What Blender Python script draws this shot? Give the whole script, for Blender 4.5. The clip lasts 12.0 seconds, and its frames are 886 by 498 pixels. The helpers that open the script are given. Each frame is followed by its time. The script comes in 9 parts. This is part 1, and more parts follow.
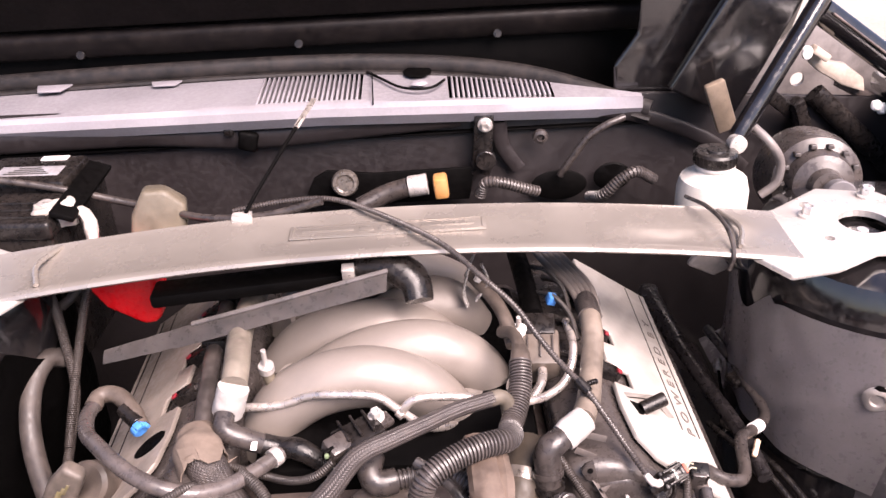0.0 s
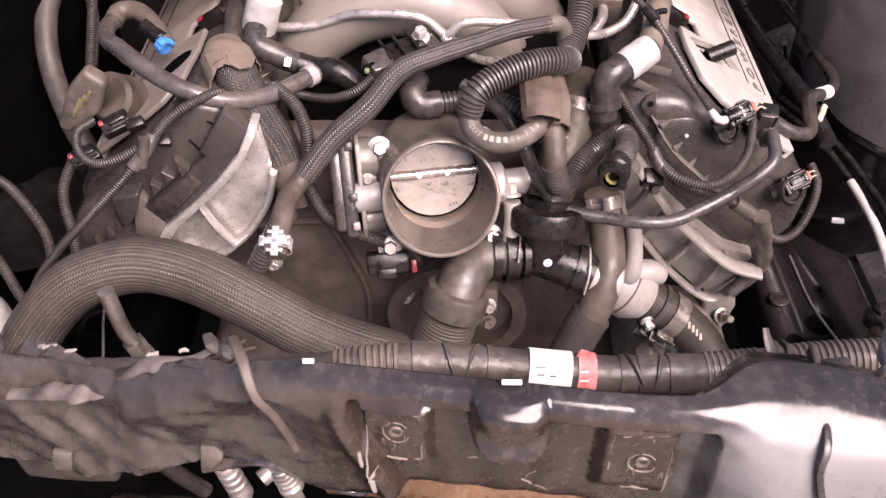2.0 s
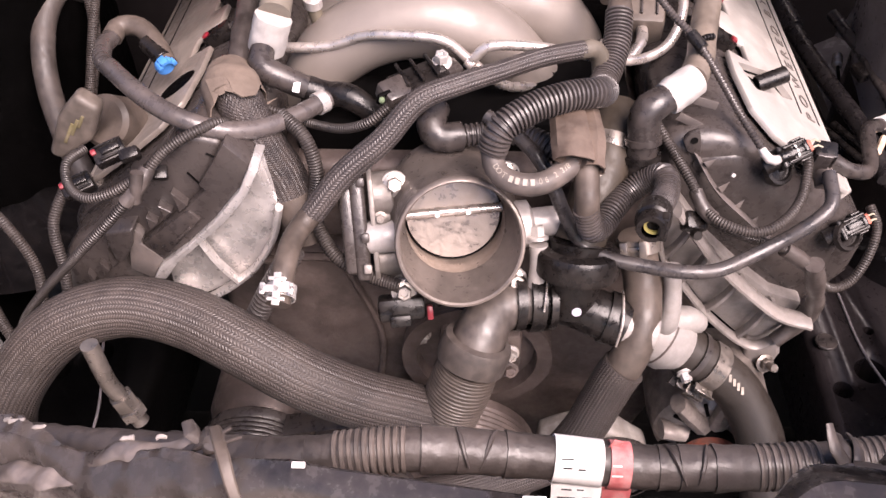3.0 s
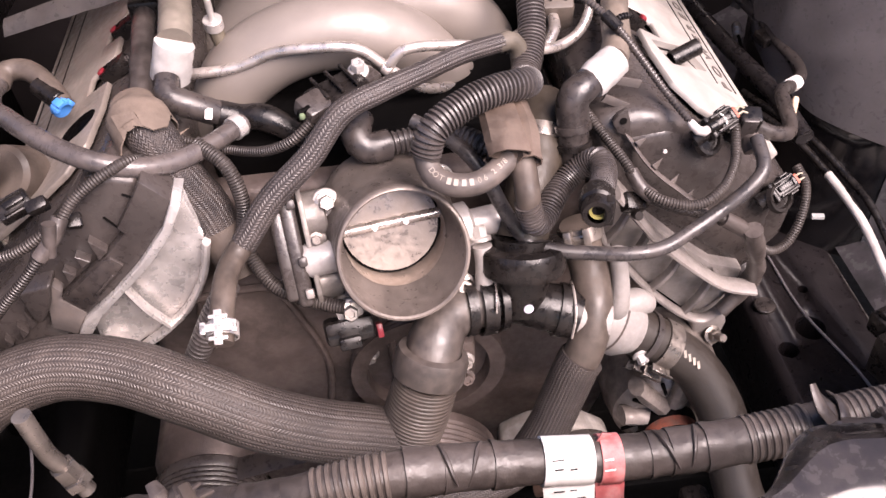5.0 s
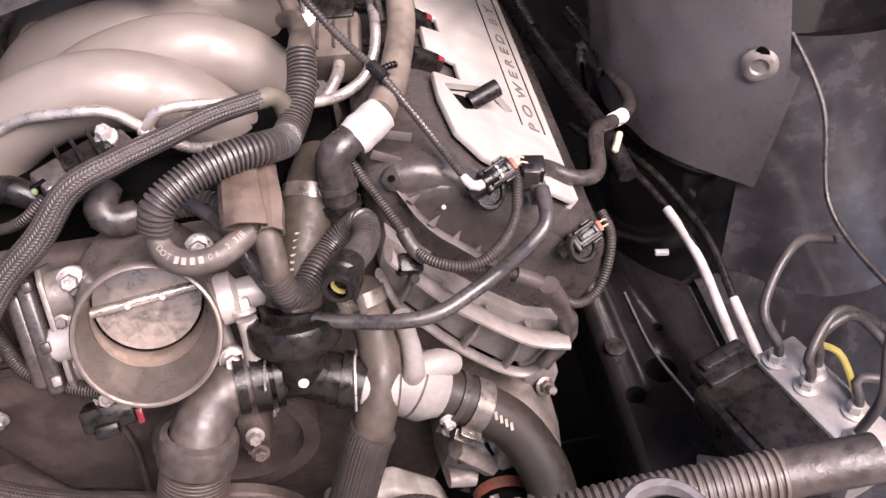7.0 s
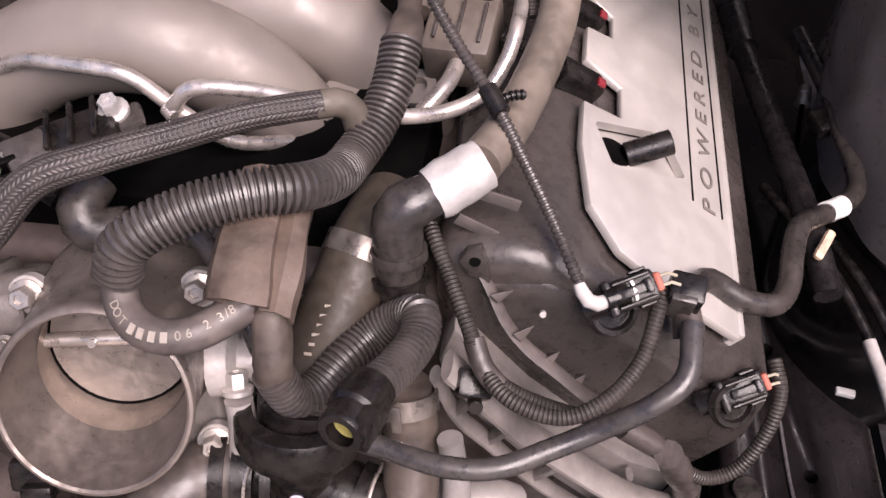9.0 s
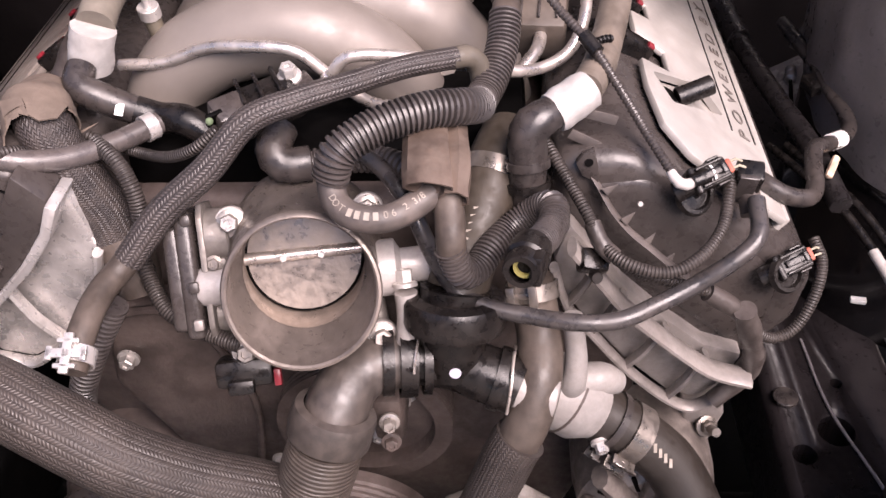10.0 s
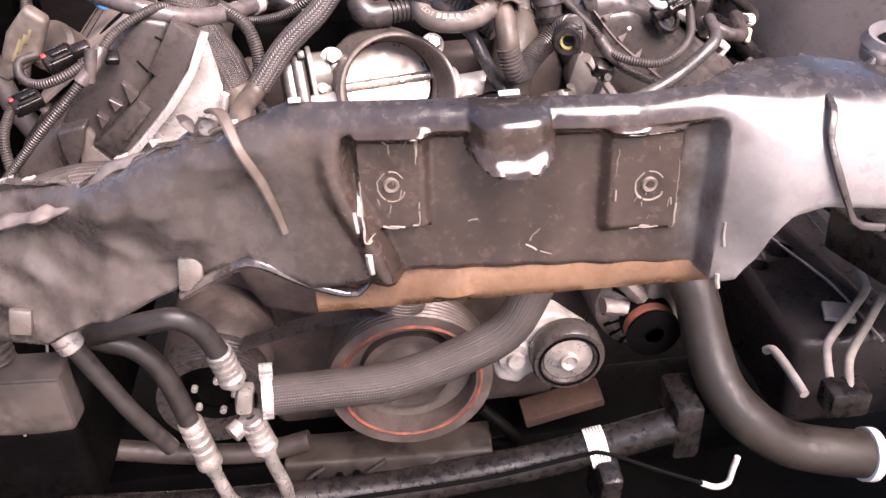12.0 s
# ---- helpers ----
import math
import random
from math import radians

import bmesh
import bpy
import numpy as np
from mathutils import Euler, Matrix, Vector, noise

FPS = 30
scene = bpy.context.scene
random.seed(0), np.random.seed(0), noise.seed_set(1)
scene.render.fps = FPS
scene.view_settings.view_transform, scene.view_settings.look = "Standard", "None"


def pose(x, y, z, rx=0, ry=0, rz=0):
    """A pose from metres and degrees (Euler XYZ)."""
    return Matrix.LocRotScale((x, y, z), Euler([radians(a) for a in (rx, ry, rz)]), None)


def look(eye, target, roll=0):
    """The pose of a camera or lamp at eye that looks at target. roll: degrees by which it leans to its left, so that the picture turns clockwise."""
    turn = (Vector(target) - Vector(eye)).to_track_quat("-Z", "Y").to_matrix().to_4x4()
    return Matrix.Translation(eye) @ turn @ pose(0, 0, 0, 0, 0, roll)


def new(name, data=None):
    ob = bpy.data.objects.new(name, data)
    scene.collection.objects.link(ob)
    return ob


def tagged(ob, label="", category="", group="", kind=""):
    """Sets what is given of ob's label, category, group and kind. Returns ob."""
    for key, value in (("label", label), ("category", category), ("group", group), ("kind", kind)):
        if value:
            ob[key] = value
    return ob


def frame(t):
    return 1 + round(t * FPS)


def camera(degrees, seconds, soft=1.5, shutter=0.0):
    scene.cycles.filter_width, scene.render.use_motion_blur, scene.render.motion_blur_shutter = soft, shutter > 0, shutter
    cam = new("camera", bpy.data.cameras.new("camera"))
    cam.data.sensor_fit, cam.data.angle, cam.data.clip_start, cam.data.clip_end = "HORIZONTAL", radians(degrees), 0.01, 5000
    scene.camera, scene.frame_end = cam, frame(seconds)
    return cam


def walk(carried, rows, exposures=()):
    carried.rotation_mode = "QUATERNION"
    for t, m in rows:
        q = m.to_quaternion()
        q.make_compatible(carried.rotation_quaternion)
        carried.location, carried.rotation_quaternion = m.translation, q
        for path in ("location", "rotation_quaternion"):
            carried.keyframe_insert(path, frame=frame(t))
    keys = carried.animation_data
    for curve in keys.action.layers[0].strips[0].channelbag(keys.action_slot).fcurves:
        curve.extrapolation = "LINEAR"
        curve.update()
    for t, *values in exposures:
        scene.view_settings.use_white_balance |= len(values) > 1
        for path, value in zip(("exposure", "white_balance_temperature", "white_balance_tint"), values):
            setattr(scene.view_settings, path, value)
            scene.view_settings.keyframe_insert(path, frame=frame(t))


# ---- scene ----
cam = camera(52.8, 12.0)
METRES, EYE, TILT, LEAN, TURN = 1.55, 1.4, -29.0, 2.5, -2.0
ROWS = [
    (0.0, 0.0, 0.0, 0.0, 0.0, 0.0, -0.0),
    (0.5, -0.0225, 0.0068, -0.0281, -1.08, -4.67, -0.0),
    (1.0, -0.0343, 0.0075, -0.0452, -0.95, -9.48, -0.68),
    (1.5, -0.0313, 0.0116, -0.0724, -0.63, -12.75, -1.25),
    (2.0, -0.0168, 0.0349, -0.0921, 1.49, -15.02, -2.87),
    (2.5, -0.005, 0.0685, -0.0847, 3.66, -16.09, -3.84),
    (4.5, -0.0732, 0.0983, -0.0668, -1.27, -14.24, 0.87),
    (5.0, -0.0327, 0.1022, -0.0804, -4.18, -14.9, 2.24),
    (5.5, -0.023, 0.1013, -0.08, -6.07, -15.94, 3.11),
    (6.0, -0.0133, 0.1021, -0.0808, -6.15, -15.91, 4.07),
    (6.5, 0.0188, 0.1103, -0.0789, -5.75, -15.23, 4.62),
    (7.0, 0.0853, 0.1317, -0.0647, -5.1, -14.7, 4.69),
    (9.0, 0.1112, 0.282, -0.0371, 8.18, -19.68, -5.49),
    (9.5, 0.1038, 0.2784, -0.0435, 7.15, -17.12, -4.51),
    (10.0, 0.0537, 0.1718, -0.0898, 3.93, -13.19, -2.25),
    (10.5, 0.0044, 0.0821, -0.1426, -0.09, -9.73, 0.31),
    (11.0, -0.0152, 0.053, -0.1941, -2.73, -7.85, 2.02),
    (11.5, -0.0393, 0.0343, -0.2344, -3.97, -7.02, 2.39),
    (12.0, -0.0386, 0.0221, -0.2422, -4.05, -4.66, 2.15),
]
walk(cam, [(t, pose(0, 0, EYE, TILT, LEAN, TURN) @ pose(METRES * x, METRES * y, METRES * z, 90 + pitch, roll, yaw)) for t, x, y, z, yaw, pitch, roll in ROWS], [(0.0, 1.65, 6820, 27), (0.5, 1.14, 6770, 27), (2.5, 1.26, 6770, 27), (4.5, 1.41, 6770, 27), (5.5, 1.41, 6720, 27), (6.5, 1.46, 6670, 27), (7.0, 1.31, 6620, 26), (9.0, 0.81, 6520, 25), (9.5, 0.81, 6520, 25), (10.0, 1.08, 6620, 26), (10.5, 1.24, 6670, 27), (11.0, 1.36, 6770, 27), (11.5, 1.58, 6770, 27), (12.0, 1.96, 6770, 27)])

# ---- world and light ----
world = bpy.data.worlds.new("sky")
scene.world = world
world.use_nodes = True
wn, wl = world.node_tree.nodes, world.node_tree.links
sky = wn.new("ShaderNodeTexSky")
sky.sky_type, sky.sun_disc = "NISHITA", False
sky.sun_elevation, sky.sun_rotation = radians(50), radians(142)
wl.new(sky.outputs["Color"], wn["Background"].inputs["Color"])
wn["Background"].inputs["Strength"].default_value = 0.085
sun_data = bpy.data.lights.new("sun", "SUN")
sun_data.energy, sun_data.angle, sun_data.color = 5.3, radians(46), (1.0, 0.92, 0.85)
sun = new("sun", sun_data)
sun.matrix_world = look((1.045, -0.74, 2.72), (0, 0.6, 0.7))

# ---- building blocks ----
def finish(bm, name, mat, parent=None, label="", sharp=38):
    """Links a bmesh, built in world coordinates, as one mesh object under parent."""
    bmesh.ops.recalc_face_normals(bm, faces=bm.faces)
    for f in bm.faces:
        f.smooth = True
    for e in bm.edges:
        if len(e.link_faces) == 2 and e.calc_face_angle(0) > radians(sharp):
            e.smooth = False
    me = bpy.data.meshes.new(name)
    bm.to_mesh(me)
    bm.free()
    me.materials.append(mat)
    ob = new(name, me)
    if parent:
        root = parent
        while root.parent:
            root = root.parent
        me.transform(Matrix.Translation(-root.location))
        ob.parent = parent
    else:
        co = [v.co for v in me.vertices]
        base = Vector((sum(c.x for c in co) / len(co), sum(c.y for c in co) / len(co), min(c.z for c in co)))
        me.transform(Matrix.Translation(-base))
        ob.location = base
    if label:
        ob["label"] = label
    return ob


def part(name, bm, mat, parent, label=""):
    return finish(bm, name, mat, parent, label)


def thing(name, at, label, category, group="", kind=""):
    ob = new(name)
    ob.empty_display_size = 0.02
    ob.location = at
    return tagged(ob, label, category, group, kind)


def whole(name, bm, mat, label, category, group="", kind=""):
    return tagged(finish(bm, name, mat), label, category, group, kind)


def path(pts, step):
    """Points at even steps on a smooth curve through pts."""
    p = [Vector(q) for q in pts]
    p = [p[0] * 2 - p[1]] + p + [p[-1] * 2 - p[-2]]
    dense = []
    for i in range(1, len(p) - 2):
        a, b, c, d = p[i - 1 : i + 3]
        for k in range(16):
            t = k / 16
            dense.append(0.5 * (2 * b + (c - a) * t + (2 * a - 5 * b + 4 * c - d) * t * t + (3 * b - a - 3 * c + d) * t**3))
    dense.append(p[-2])
    run = [0.0]
    for a, b in zip(dense, dense[1:]):
        run.append(run[-1] + (b - a).length)
    n = max(2, round(run[-1] / step))
    out, j = [], 0
    for i in range(n + 1):
        s = run[-1] * i / n
        while j < len(run) - 2 and run[j + 1] < s:
            j += 1
        w = (s - run[j]) / max(run[j + 1] - run[j], 1e-9)
        out.append((dense[j].lerp(dense[j + 1], min(max(w, 0), 1)), s))
    return out


def sweep(bm, pts, r, seg=14, step=0.006, ribs=None, flat=1.0, up=(0, 0, 1), wobble=0.0):
    """A tube along pts. r: a radius, or radii spread evenly over the length. ribs: (period, depth) of corrugation. flat: height to width."""
    if ribs:
        step = ribs[0] / 5
    line = path(pts, step)
    total = line[-1][1]
    radii = [r] * 2 if isinstance(r, (int, float)) else list(r)
    uv = bm.loops.layers.uv.verify()
    rings, side = [], None
    for i, (p, s) in enumerate(line):
        a, b = line[max(i - 1, 0)][0], line[min(i + 1, len(line) - 1)][0]
        along = (b - a).normalized()
        if side is None:
            side = along.cross(Vector(up))
            if side.length < 0.1:
                side = along.cross(Vector((1, 0.2, 0)))
        side = (side - along * side.dot(along)).normalized()
        high = side.cross(along)
        g = s / total * (len(radii) - 1)
        k = min(int(g), len(radii) - 2)
        rad = radii[k] + (radii[k + 1] - radii[k]) * (g - k)
        if ribs:
            rad -= ribs[1] * (0, 0, 0, 1, 1)[i % 5]
        if wobble:
            rad *= 1 + wobble * noise.noise(p * 60)
        rings.append([bm.verts.new(p + rad * (math.cos(q) * side + flat * math.sin(q) * high)) for q in (2 * math.pi * n / seg for n in range(seg))])
    for i in range(len(rings) - 1):
        for n in range(seg):
            m = (n + 1) % seg
            f = bm.faces.new((rings[i][n], rings[i][m], rings[i + 1][m], rings[i + 1][n]))
            for loop, (u, v) in zip(f.loops, ((line[i][1], n), (line[i][1], n + 1), (line[i + 1][1], n + 1), (line[i + 1][1], n))):
                loop[uv].uv = (u, v / seg)
    bm.faces.new(rings[0])
    bm.faces.new(rings[-1])
    return bm


def tube(pts, r, **more):
    return sweep(bmesh.new(), pts, r, **more)


def drape(pts, r, thick=0.0012, ragged=0.004, dent=0.0, size=60, **more):
    """A sleeve of cloth or sheet, open at both ends, with uneven edges and dents."""
    bm = sweep(bmesh.new(), pts, r, **more)
    bmesh.ops.delete(bm, geom=[f for f in bm.faces if len(f.verts) > 4], context="FACES_ONLY")
    a, b = Vector(pts[-2]), Vector(pts[-1])
    along = (b - a).normalized()
    for v in bm.verts:
        if any(e.is_boundary for e in v.link_edges) and (v.co - b).length < (v.co - Vector(pts[0])).length:
            v.co += along * ragged * noise.noise(v.co * size * 1.7)
    if dent:
        roughen(bm, dent, size)
    bm.normal_update()
    bmesh.ops.solidify(bm, geom=list(bm.faces), thickness=thick)
    return bm


def axis(p, d, spin=0):
    """A pose at p whose z points along d."""
    return Matrix.Translation(p) @ Vector(d).to_track_quat("Z", "Y").to_matrix().to_4x4() @ pose(0, 0, 0, 0, 0, spin)


def lathe(bm, prof, m, seg=32, closed=False):
    """Turns a profile of (radius, height) round the z axis of m."""
    rings = []
    for r, h in prof:
        if r < 1e-6:
            rings.append([bm.verts.new(m @ Vector((0, 0, h)))])
        else:
            rings.append([bm.verts.new(m @ Vector((r * math.cos(q), r * math.sin(q), h))) for q in (2 * math.pi * n / seg for n in range(seg))])
    pairs = list(zip(rings, rings[1:])) + ([(rings[-1], rings[0])] if closed else [])
    for a, b in pairs:
        for n in range(seg):
            k = (n + 1) % seg
            if len(a) == 1 and len(b) == 1:
                continue
            if len(a) == 1:
                bm.faces.new((a[0], b[k], b[n]))
            elif len(b) == 1:
                bm.faces.new((a[n], a[k], b[0]))
            else:
                bm.faces.new((a[n], a[k], b[k], b[n]))
    return bm


def drum(bm, p, d, r, h, seg=24, bevel=0.08):
    """A short cylinder with softened rims, from p along d."""
    e = min(bevel * r, h / 3)
    return lathe(bm, [(0, 0), (r - e, 0), (r, e), (r, h - e), (r - e, h), (0, h)], axis(p, d), seg)


def block(bm, size, m, bevel=0.003, rings=2):
    """A box of that size round the origin of m, with rounded edges."""
    own = bmesh.new()
    bmesh.ops.create_cube(own, size=1, matrix=Matrix.Diagonal((*size, 1)))
    if bevel:
        bmesh.ops.bevel(own, geom=list(own.edges), offset=min(bevel, min(size) * 0.45), segments=rings, affect="EDGES", profile=0.5)
    return pour(bm, own, m)


def pour(bm, own, m=Matrix()):
    """Adds the bmesh own, moved by m, to bm."""
    own.verts.index_update()
    made = [bm.verts.new(m @ v.co) for v in own.verts]
    for f in own.faces:
        bm.faces.new([made[v.index] for v in f.verts])
    own.free()
    return bm


def slab(bm, outline, depth, m, bevel=0.002, rings=2):
    """A plate: an outline in the x and y of m, depth thick along its -z."""
    own = bmesh.new()
    top = [own.verts.new((x, y, 0)) for x, y in outline]
    face = own.faces.new(top)
    got = bmesh.ops.extrude_face_region(own, geom=[face])
    bmesh.ops.translate(own, verts=[v for v in got["geom"] if isinstance(v, bmesh.types.BMVert)], vec=(0, 0, -depth))
    bmesh.ops.recalc_face_normals(own, faces=own.faces)
    if bevel:
        sharp = [e for e in own.edges if len(e.link_faces) == 2 and e.calc_face_angle(0) > radians(30)]
        bmesh.ops.bevel(own, geom=sharp, offset=bevel, segments=rings, affect="EDGES", profile=0.5, clamp_overlap=True)
    return pour(bm, own, m)


FRONT = Matrix(((1, 0, 0, 0), (0, 0, -1, 0), (0, 1, 0, 0), (0, 0, 0, 1)))  # x, y of an outline become x, z of the world, facing the front


def bolt(bm, p, d, r=0.006, h=0.007):
    """A flanged hexagon bolt."""
    lathe(bm, [(0, 0), (r * 1.45, 0), (r * 1.45, h * 0.22), (r * 1.1, h * 0.3), (0, h * 0.3)], axis(p, d), 16)
    lathe(bm, [(0, h * 0.25), (r, h * 0.25), (r, h * 0.9), (r * 0.85, h), (r * 0.5, h), (r * 0.45, h * 0.85), (0, h * 0.85)], axis(p, d, 20), 6)
    return bm


def roughen(bm, amount, size, cuts=0):
    """Uneven, dented surface."""
    if cuts:
        bmesh.ops.subdivide_edges(bm, edges=list(bm.edges), cuts=cuts, use_grid_fill=True)
    bm.normal_update()
    for v in bm.verts:
        v.co += v.normal * amount * noise.noise(v.co * size)
    return bm


def writing(name, text, size, m, mat, parent=None, depth=0.0003, spacing=1.0):
    """Letters in the built-in font, turned into a mesh."""
    curve = bpy.data.curves.new(name, "FONT")
    curve.body, curve.size, curve.extrude, curve.align_x, curve.align_y = text, size, depth, "CENTER", "CENTER"
    curve.space_character = spacing
    holder = bpy.data.objects.new(name, curve)
    scene.collection.objects.link(holder)
    bpy.context.view_layer.update()
    me = bpy.data.meshes.new_from_object(holder.evaluated_get(bpy.context.evaluated_depsgraph_get()))
    bpy.data.objects.remove(holder)
    me.transform(m)
    me.materials.clear()
    me.materials.append(mat)
    ob = new(name, me)
    if parent:
        root = parent
        while root.parent:
            root = root.parent
        me.transform(Matrix.Translation(-root.location))
        ob.parent = parent
    return ob


def carve(ob, cutter):
    """Cuts the closed bmesh cutter, in world coordinates, out of ob."""
    root = ob
    while root.parent:
        root = root.parent
    bmesh.ops.recalc_face_normals(cutter, faces=cutter.faces)
    me = bpy.data.meshes.new("cutter")
    cutter.to_mesh(me)
    cutter.free()
    me.transform(Matrix.Translation(-root.location))
    tool = new("cutter", me)
    tool.location = root.location
    mod = ob.modifiers.new("cut", "BOOLEAN")
    mod.operation, mod.object, mod.solver = "DIFFERENCE", tool, "EXACT"
    bpy.context.view_layer.update()
    done = bpy.data.meshes.new_from_object(ob.evaluated_get(bpy.context.evaluated_depsgraph_get()))
    ob.modifiers.clear()
    ob.data = done
    bpy.data.objects.remove(tool)
    return ob

# ---- materials ----
DUST = (0.17, 0.132, 0.11)


def surface(name, colour, rough=0.5, metal=0.0, dust=0.25, dust_colour=DUST, grain=130.0, patch=26.0, bump=0.15, vary=0.25, relief=320.0, coat=0.0, kind="plain", period=0.004, around=8, into=None, spec=0.5, pits=0.12, groove_shade=0.35):
    """A worn surface: base colour with patches and grain, settled dust, uneven gloss and fine relief. kind: braid,
    weave, rib or plain; all but plain carry the shade of their furrows in the colour.
    """
    mat = into or bpy.data.materials.new(name)
    mat.use_nodes = True
    n, l = mat.node_tree.nodes, mat.node_tree.links
    bsdf = n.new("ShaderNodeBsdfPrincipled") if into else n["Principled BSDF"]
    where = n.new("ShaderNodeTexCoord")

    def fog(scale, detail=6.0, rough_=0.6):
        t = n.new("ShaderNodeTexNoise")
        t.inputs["Scale"].default_value, t.inputs["Detail"].default_value, t.inputs["Roughness"].default_value = scale, detail, rough_
        l.new(where.outputs["Object"], t.inputs["Vector"])
        return t.outputs["Fac"]

    def ramp(fac, lo, hi, a=0.0, b=1.0):
        t = n.new("ShaderNodeMapRange")
        t.interpolation_type = "SMOOTHSTEP"
        for key, value in zip(("From Min", "From Max", "To Min", "To Max"), (lo, hi, a, b)):
            t.inputs[key].default_value = value
        l.new(fac, t.inputs["Value"])
        return t.outputs["Result"]

    def math_(op, a, b=None):
        t = n.new("ShaderNodeMath")
        t.operation = op
        for i, v in enumerate((a, b)):
            if v is None:
                continue
            if isinstance(v, (int, float)):
                t.inputs[i].default_value = v
            else:
                l.new(v, t.inputs[i])
        return t.outputs[0]

    def mix(fac, a, b):
        t = n.new("ShaderNodeMix")
        t.data_type = "RGBA"
        for key, v in (("Factor", fac), ("A", a), ("B", b)):
            socket = [s for s in t.inputs if s.name == key and (key == "Factor" and s.type == "VALUE" or s.type == "RGBA")][0]
            if isinstance(v, (int, float)):
                socket.default_value = v
            elif isinstance(v, tuple):
                socket.default_value = (*v, 1)
            else:
                l.new(v, socket)
        return [s for s in t.outputs if s.type == "RGBA"][0]

    broad, fine = fog(patch), fog(grain)
    dark = tuple(c * (1 - vary) for c in colour)
    light = tuple(min(1, c * (1 + vary)) for c in colour)
    tone = mix(ramp(broad, 0.34, 0.66), dark, light)
    tone = mix(ramp(fog(230.0, 4.0), 0.3, 0.7, pits, 0.0), tone, tuple(c * 0.3 for c in colour))
    height = fog(relief, 3.0)
    if kind in ("braid", "rib", "weave"):
        split = n.new("ShaderNodeSeparateXYZ")
        l.new(where.outputs["UV"], split.inputs[0])
        u = math_("MULTIPLY", split.outputs[0], 2 * math.pi / period)
        if kind == "rib":
            wave = math_("SINE", u)
        elif kind == "weave":
            band_ = math_("PINGPONG", math_("MULTIPLY", split.outputs[1], around), 0.5)
            wave = math_("MULTIPLY", math_("SINE", math_("ADD", u, math_("MULTIPLY", band_, 3 * math.pi))), 0.7)
        else:
            band_ = math_("PINGPONG", math_("MULTIPLY", split.outputs[1], around), 0.5)
            weave = math_("SINE", math_("ADD", u, math_("MULTIPLY", band_, 4 * math.pi)))
            row = math_("ABSOLUTE", math_("SINE", math_("MULTIPLY", split.outputs[1], 2 * math.pi * around)))
            wave = math_("SUBTRACT", math_("MULTIPLY", row, math_("ADD", math_("MULTIPLY", weave, 0.55), 0.95)), 0.55)
        # shade between strands and ribs put into the colour where the relief is low
        tone = mix(ramp(wave, -0.5, 0.7), tuple(c * groove_shade for c in colour), tone)
        height = math_("ADD", math_("MULTIPLY", wave, 0.8), math_("MULTIPLY", height, 0.3))
    settled = math_("MULTIPLY", ramp(math_("ADD", math_("MULTIPLY", fog(patch * 1.7), 0.6), math_("MULTIPLY", fine, 0.4)), 0.38, 0.68), dust)
    tone = mix(settled, tone, dust_colour)
    l.new(tone, bsdf.inputs["Base Color"])
    gloss = math_("ADD", math_("MULTIPLY", ramp(fine, 0.3, 0.7, -0.12, 0.12), 1.0), math_("ADD", math_("MULTIPLY", settled, 0.3), rough))
    l.new(gloss, bsdf.inputs["Roughness"])
    shine = math_("MULTIPLY", math_("SUBTRACT", 1.0, math_("MULTIPLY", settled, 0.8)), metal)
    l.new(shine, bsdf.inputs["Metallic"])
    bsdf.inputs["Coat Weight"].default_value, bsdf.inputs["Coat Roughness"].default_value = coat, 0.12
    bsdf.inputs["Specular IOR Level"].default_value = spec
    b = n.new("ShaderNodeBump")
    b.inputs["Strength"].default_value, b.inputs["Distance"].default_value = (0.6 if kind != "plain" else bump), 0.001
    l.new(height, b.inputs["Height"])
    l.new(b.outputs["Normal"], bsdf.inputs["Normal"])
    return bsdf if into else mat


PLASTIC = surface("black_plastic", (0.0065, 0.0057, 0.0057), 0.3, dust=0.07, spec=0.32)
PLASTIC_GREY = surface("dusty_plastic", (0.038, 0.032, 0.03), 0.3, dust=0.22, dust_colour=(0.1, 0.08, 0.07), spec=0.5, vary=0.12, patch=11, pits=0.05)
SCUFFED = surface("scuffed_plastic", (0.085, 0.074, 0.07), 0.4, dust=0.35)
RUBBER = surface("rubber", (0.026, 0.0222, 0.0215), 0.32, dust=0.18, spec=0.48)
RUBBER_DUSTY = surface("dusty_rubber", (0.062, 0.049, 0.041), 0.45, dust=0.35, dust_colour=(0.14, 0.11, 0.09), vary=0.35, spec=0.35)
BRAID = surface("braided_sleeve", (0.072, 0.06, 0.055), 0.42, dust=0.12, kind="braid", period=0.0026, around=20, spec=0.35, groove_shade=0.5)
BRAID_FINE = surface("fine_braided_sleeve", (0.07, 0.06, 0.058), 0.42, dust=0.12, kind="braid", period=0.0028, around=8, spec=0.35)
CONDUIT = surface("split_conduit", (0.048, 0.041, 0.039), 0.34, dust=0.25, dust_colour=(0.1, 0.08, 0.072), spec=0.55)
LOOM = surface("ribbed_loom", (0.036, 0.0305, 0.028), 0.38, dust=0.25, dust_colour=(0.1, 0.08, 0.07), kind="rib", period=0.0024, spec=0.4, groove_shade=0.6)
TAPE = surface("cloth_tape", (0.045, 0.037, 0.034), 0.42, dust=0.35, dust_colour=(0.11, 0.088, 0.077), bump=0.8, relief=110, vary=0.4)
SILVER = surface("silver_paint", (0.3, 0.27, 0.242), 0.26, metal=0.6, dust=0.06, dust_colour=(0.3, 0.255, 0.215), vary=0.06, bump=0.015, grain=16, patch=7, pits=0.015)
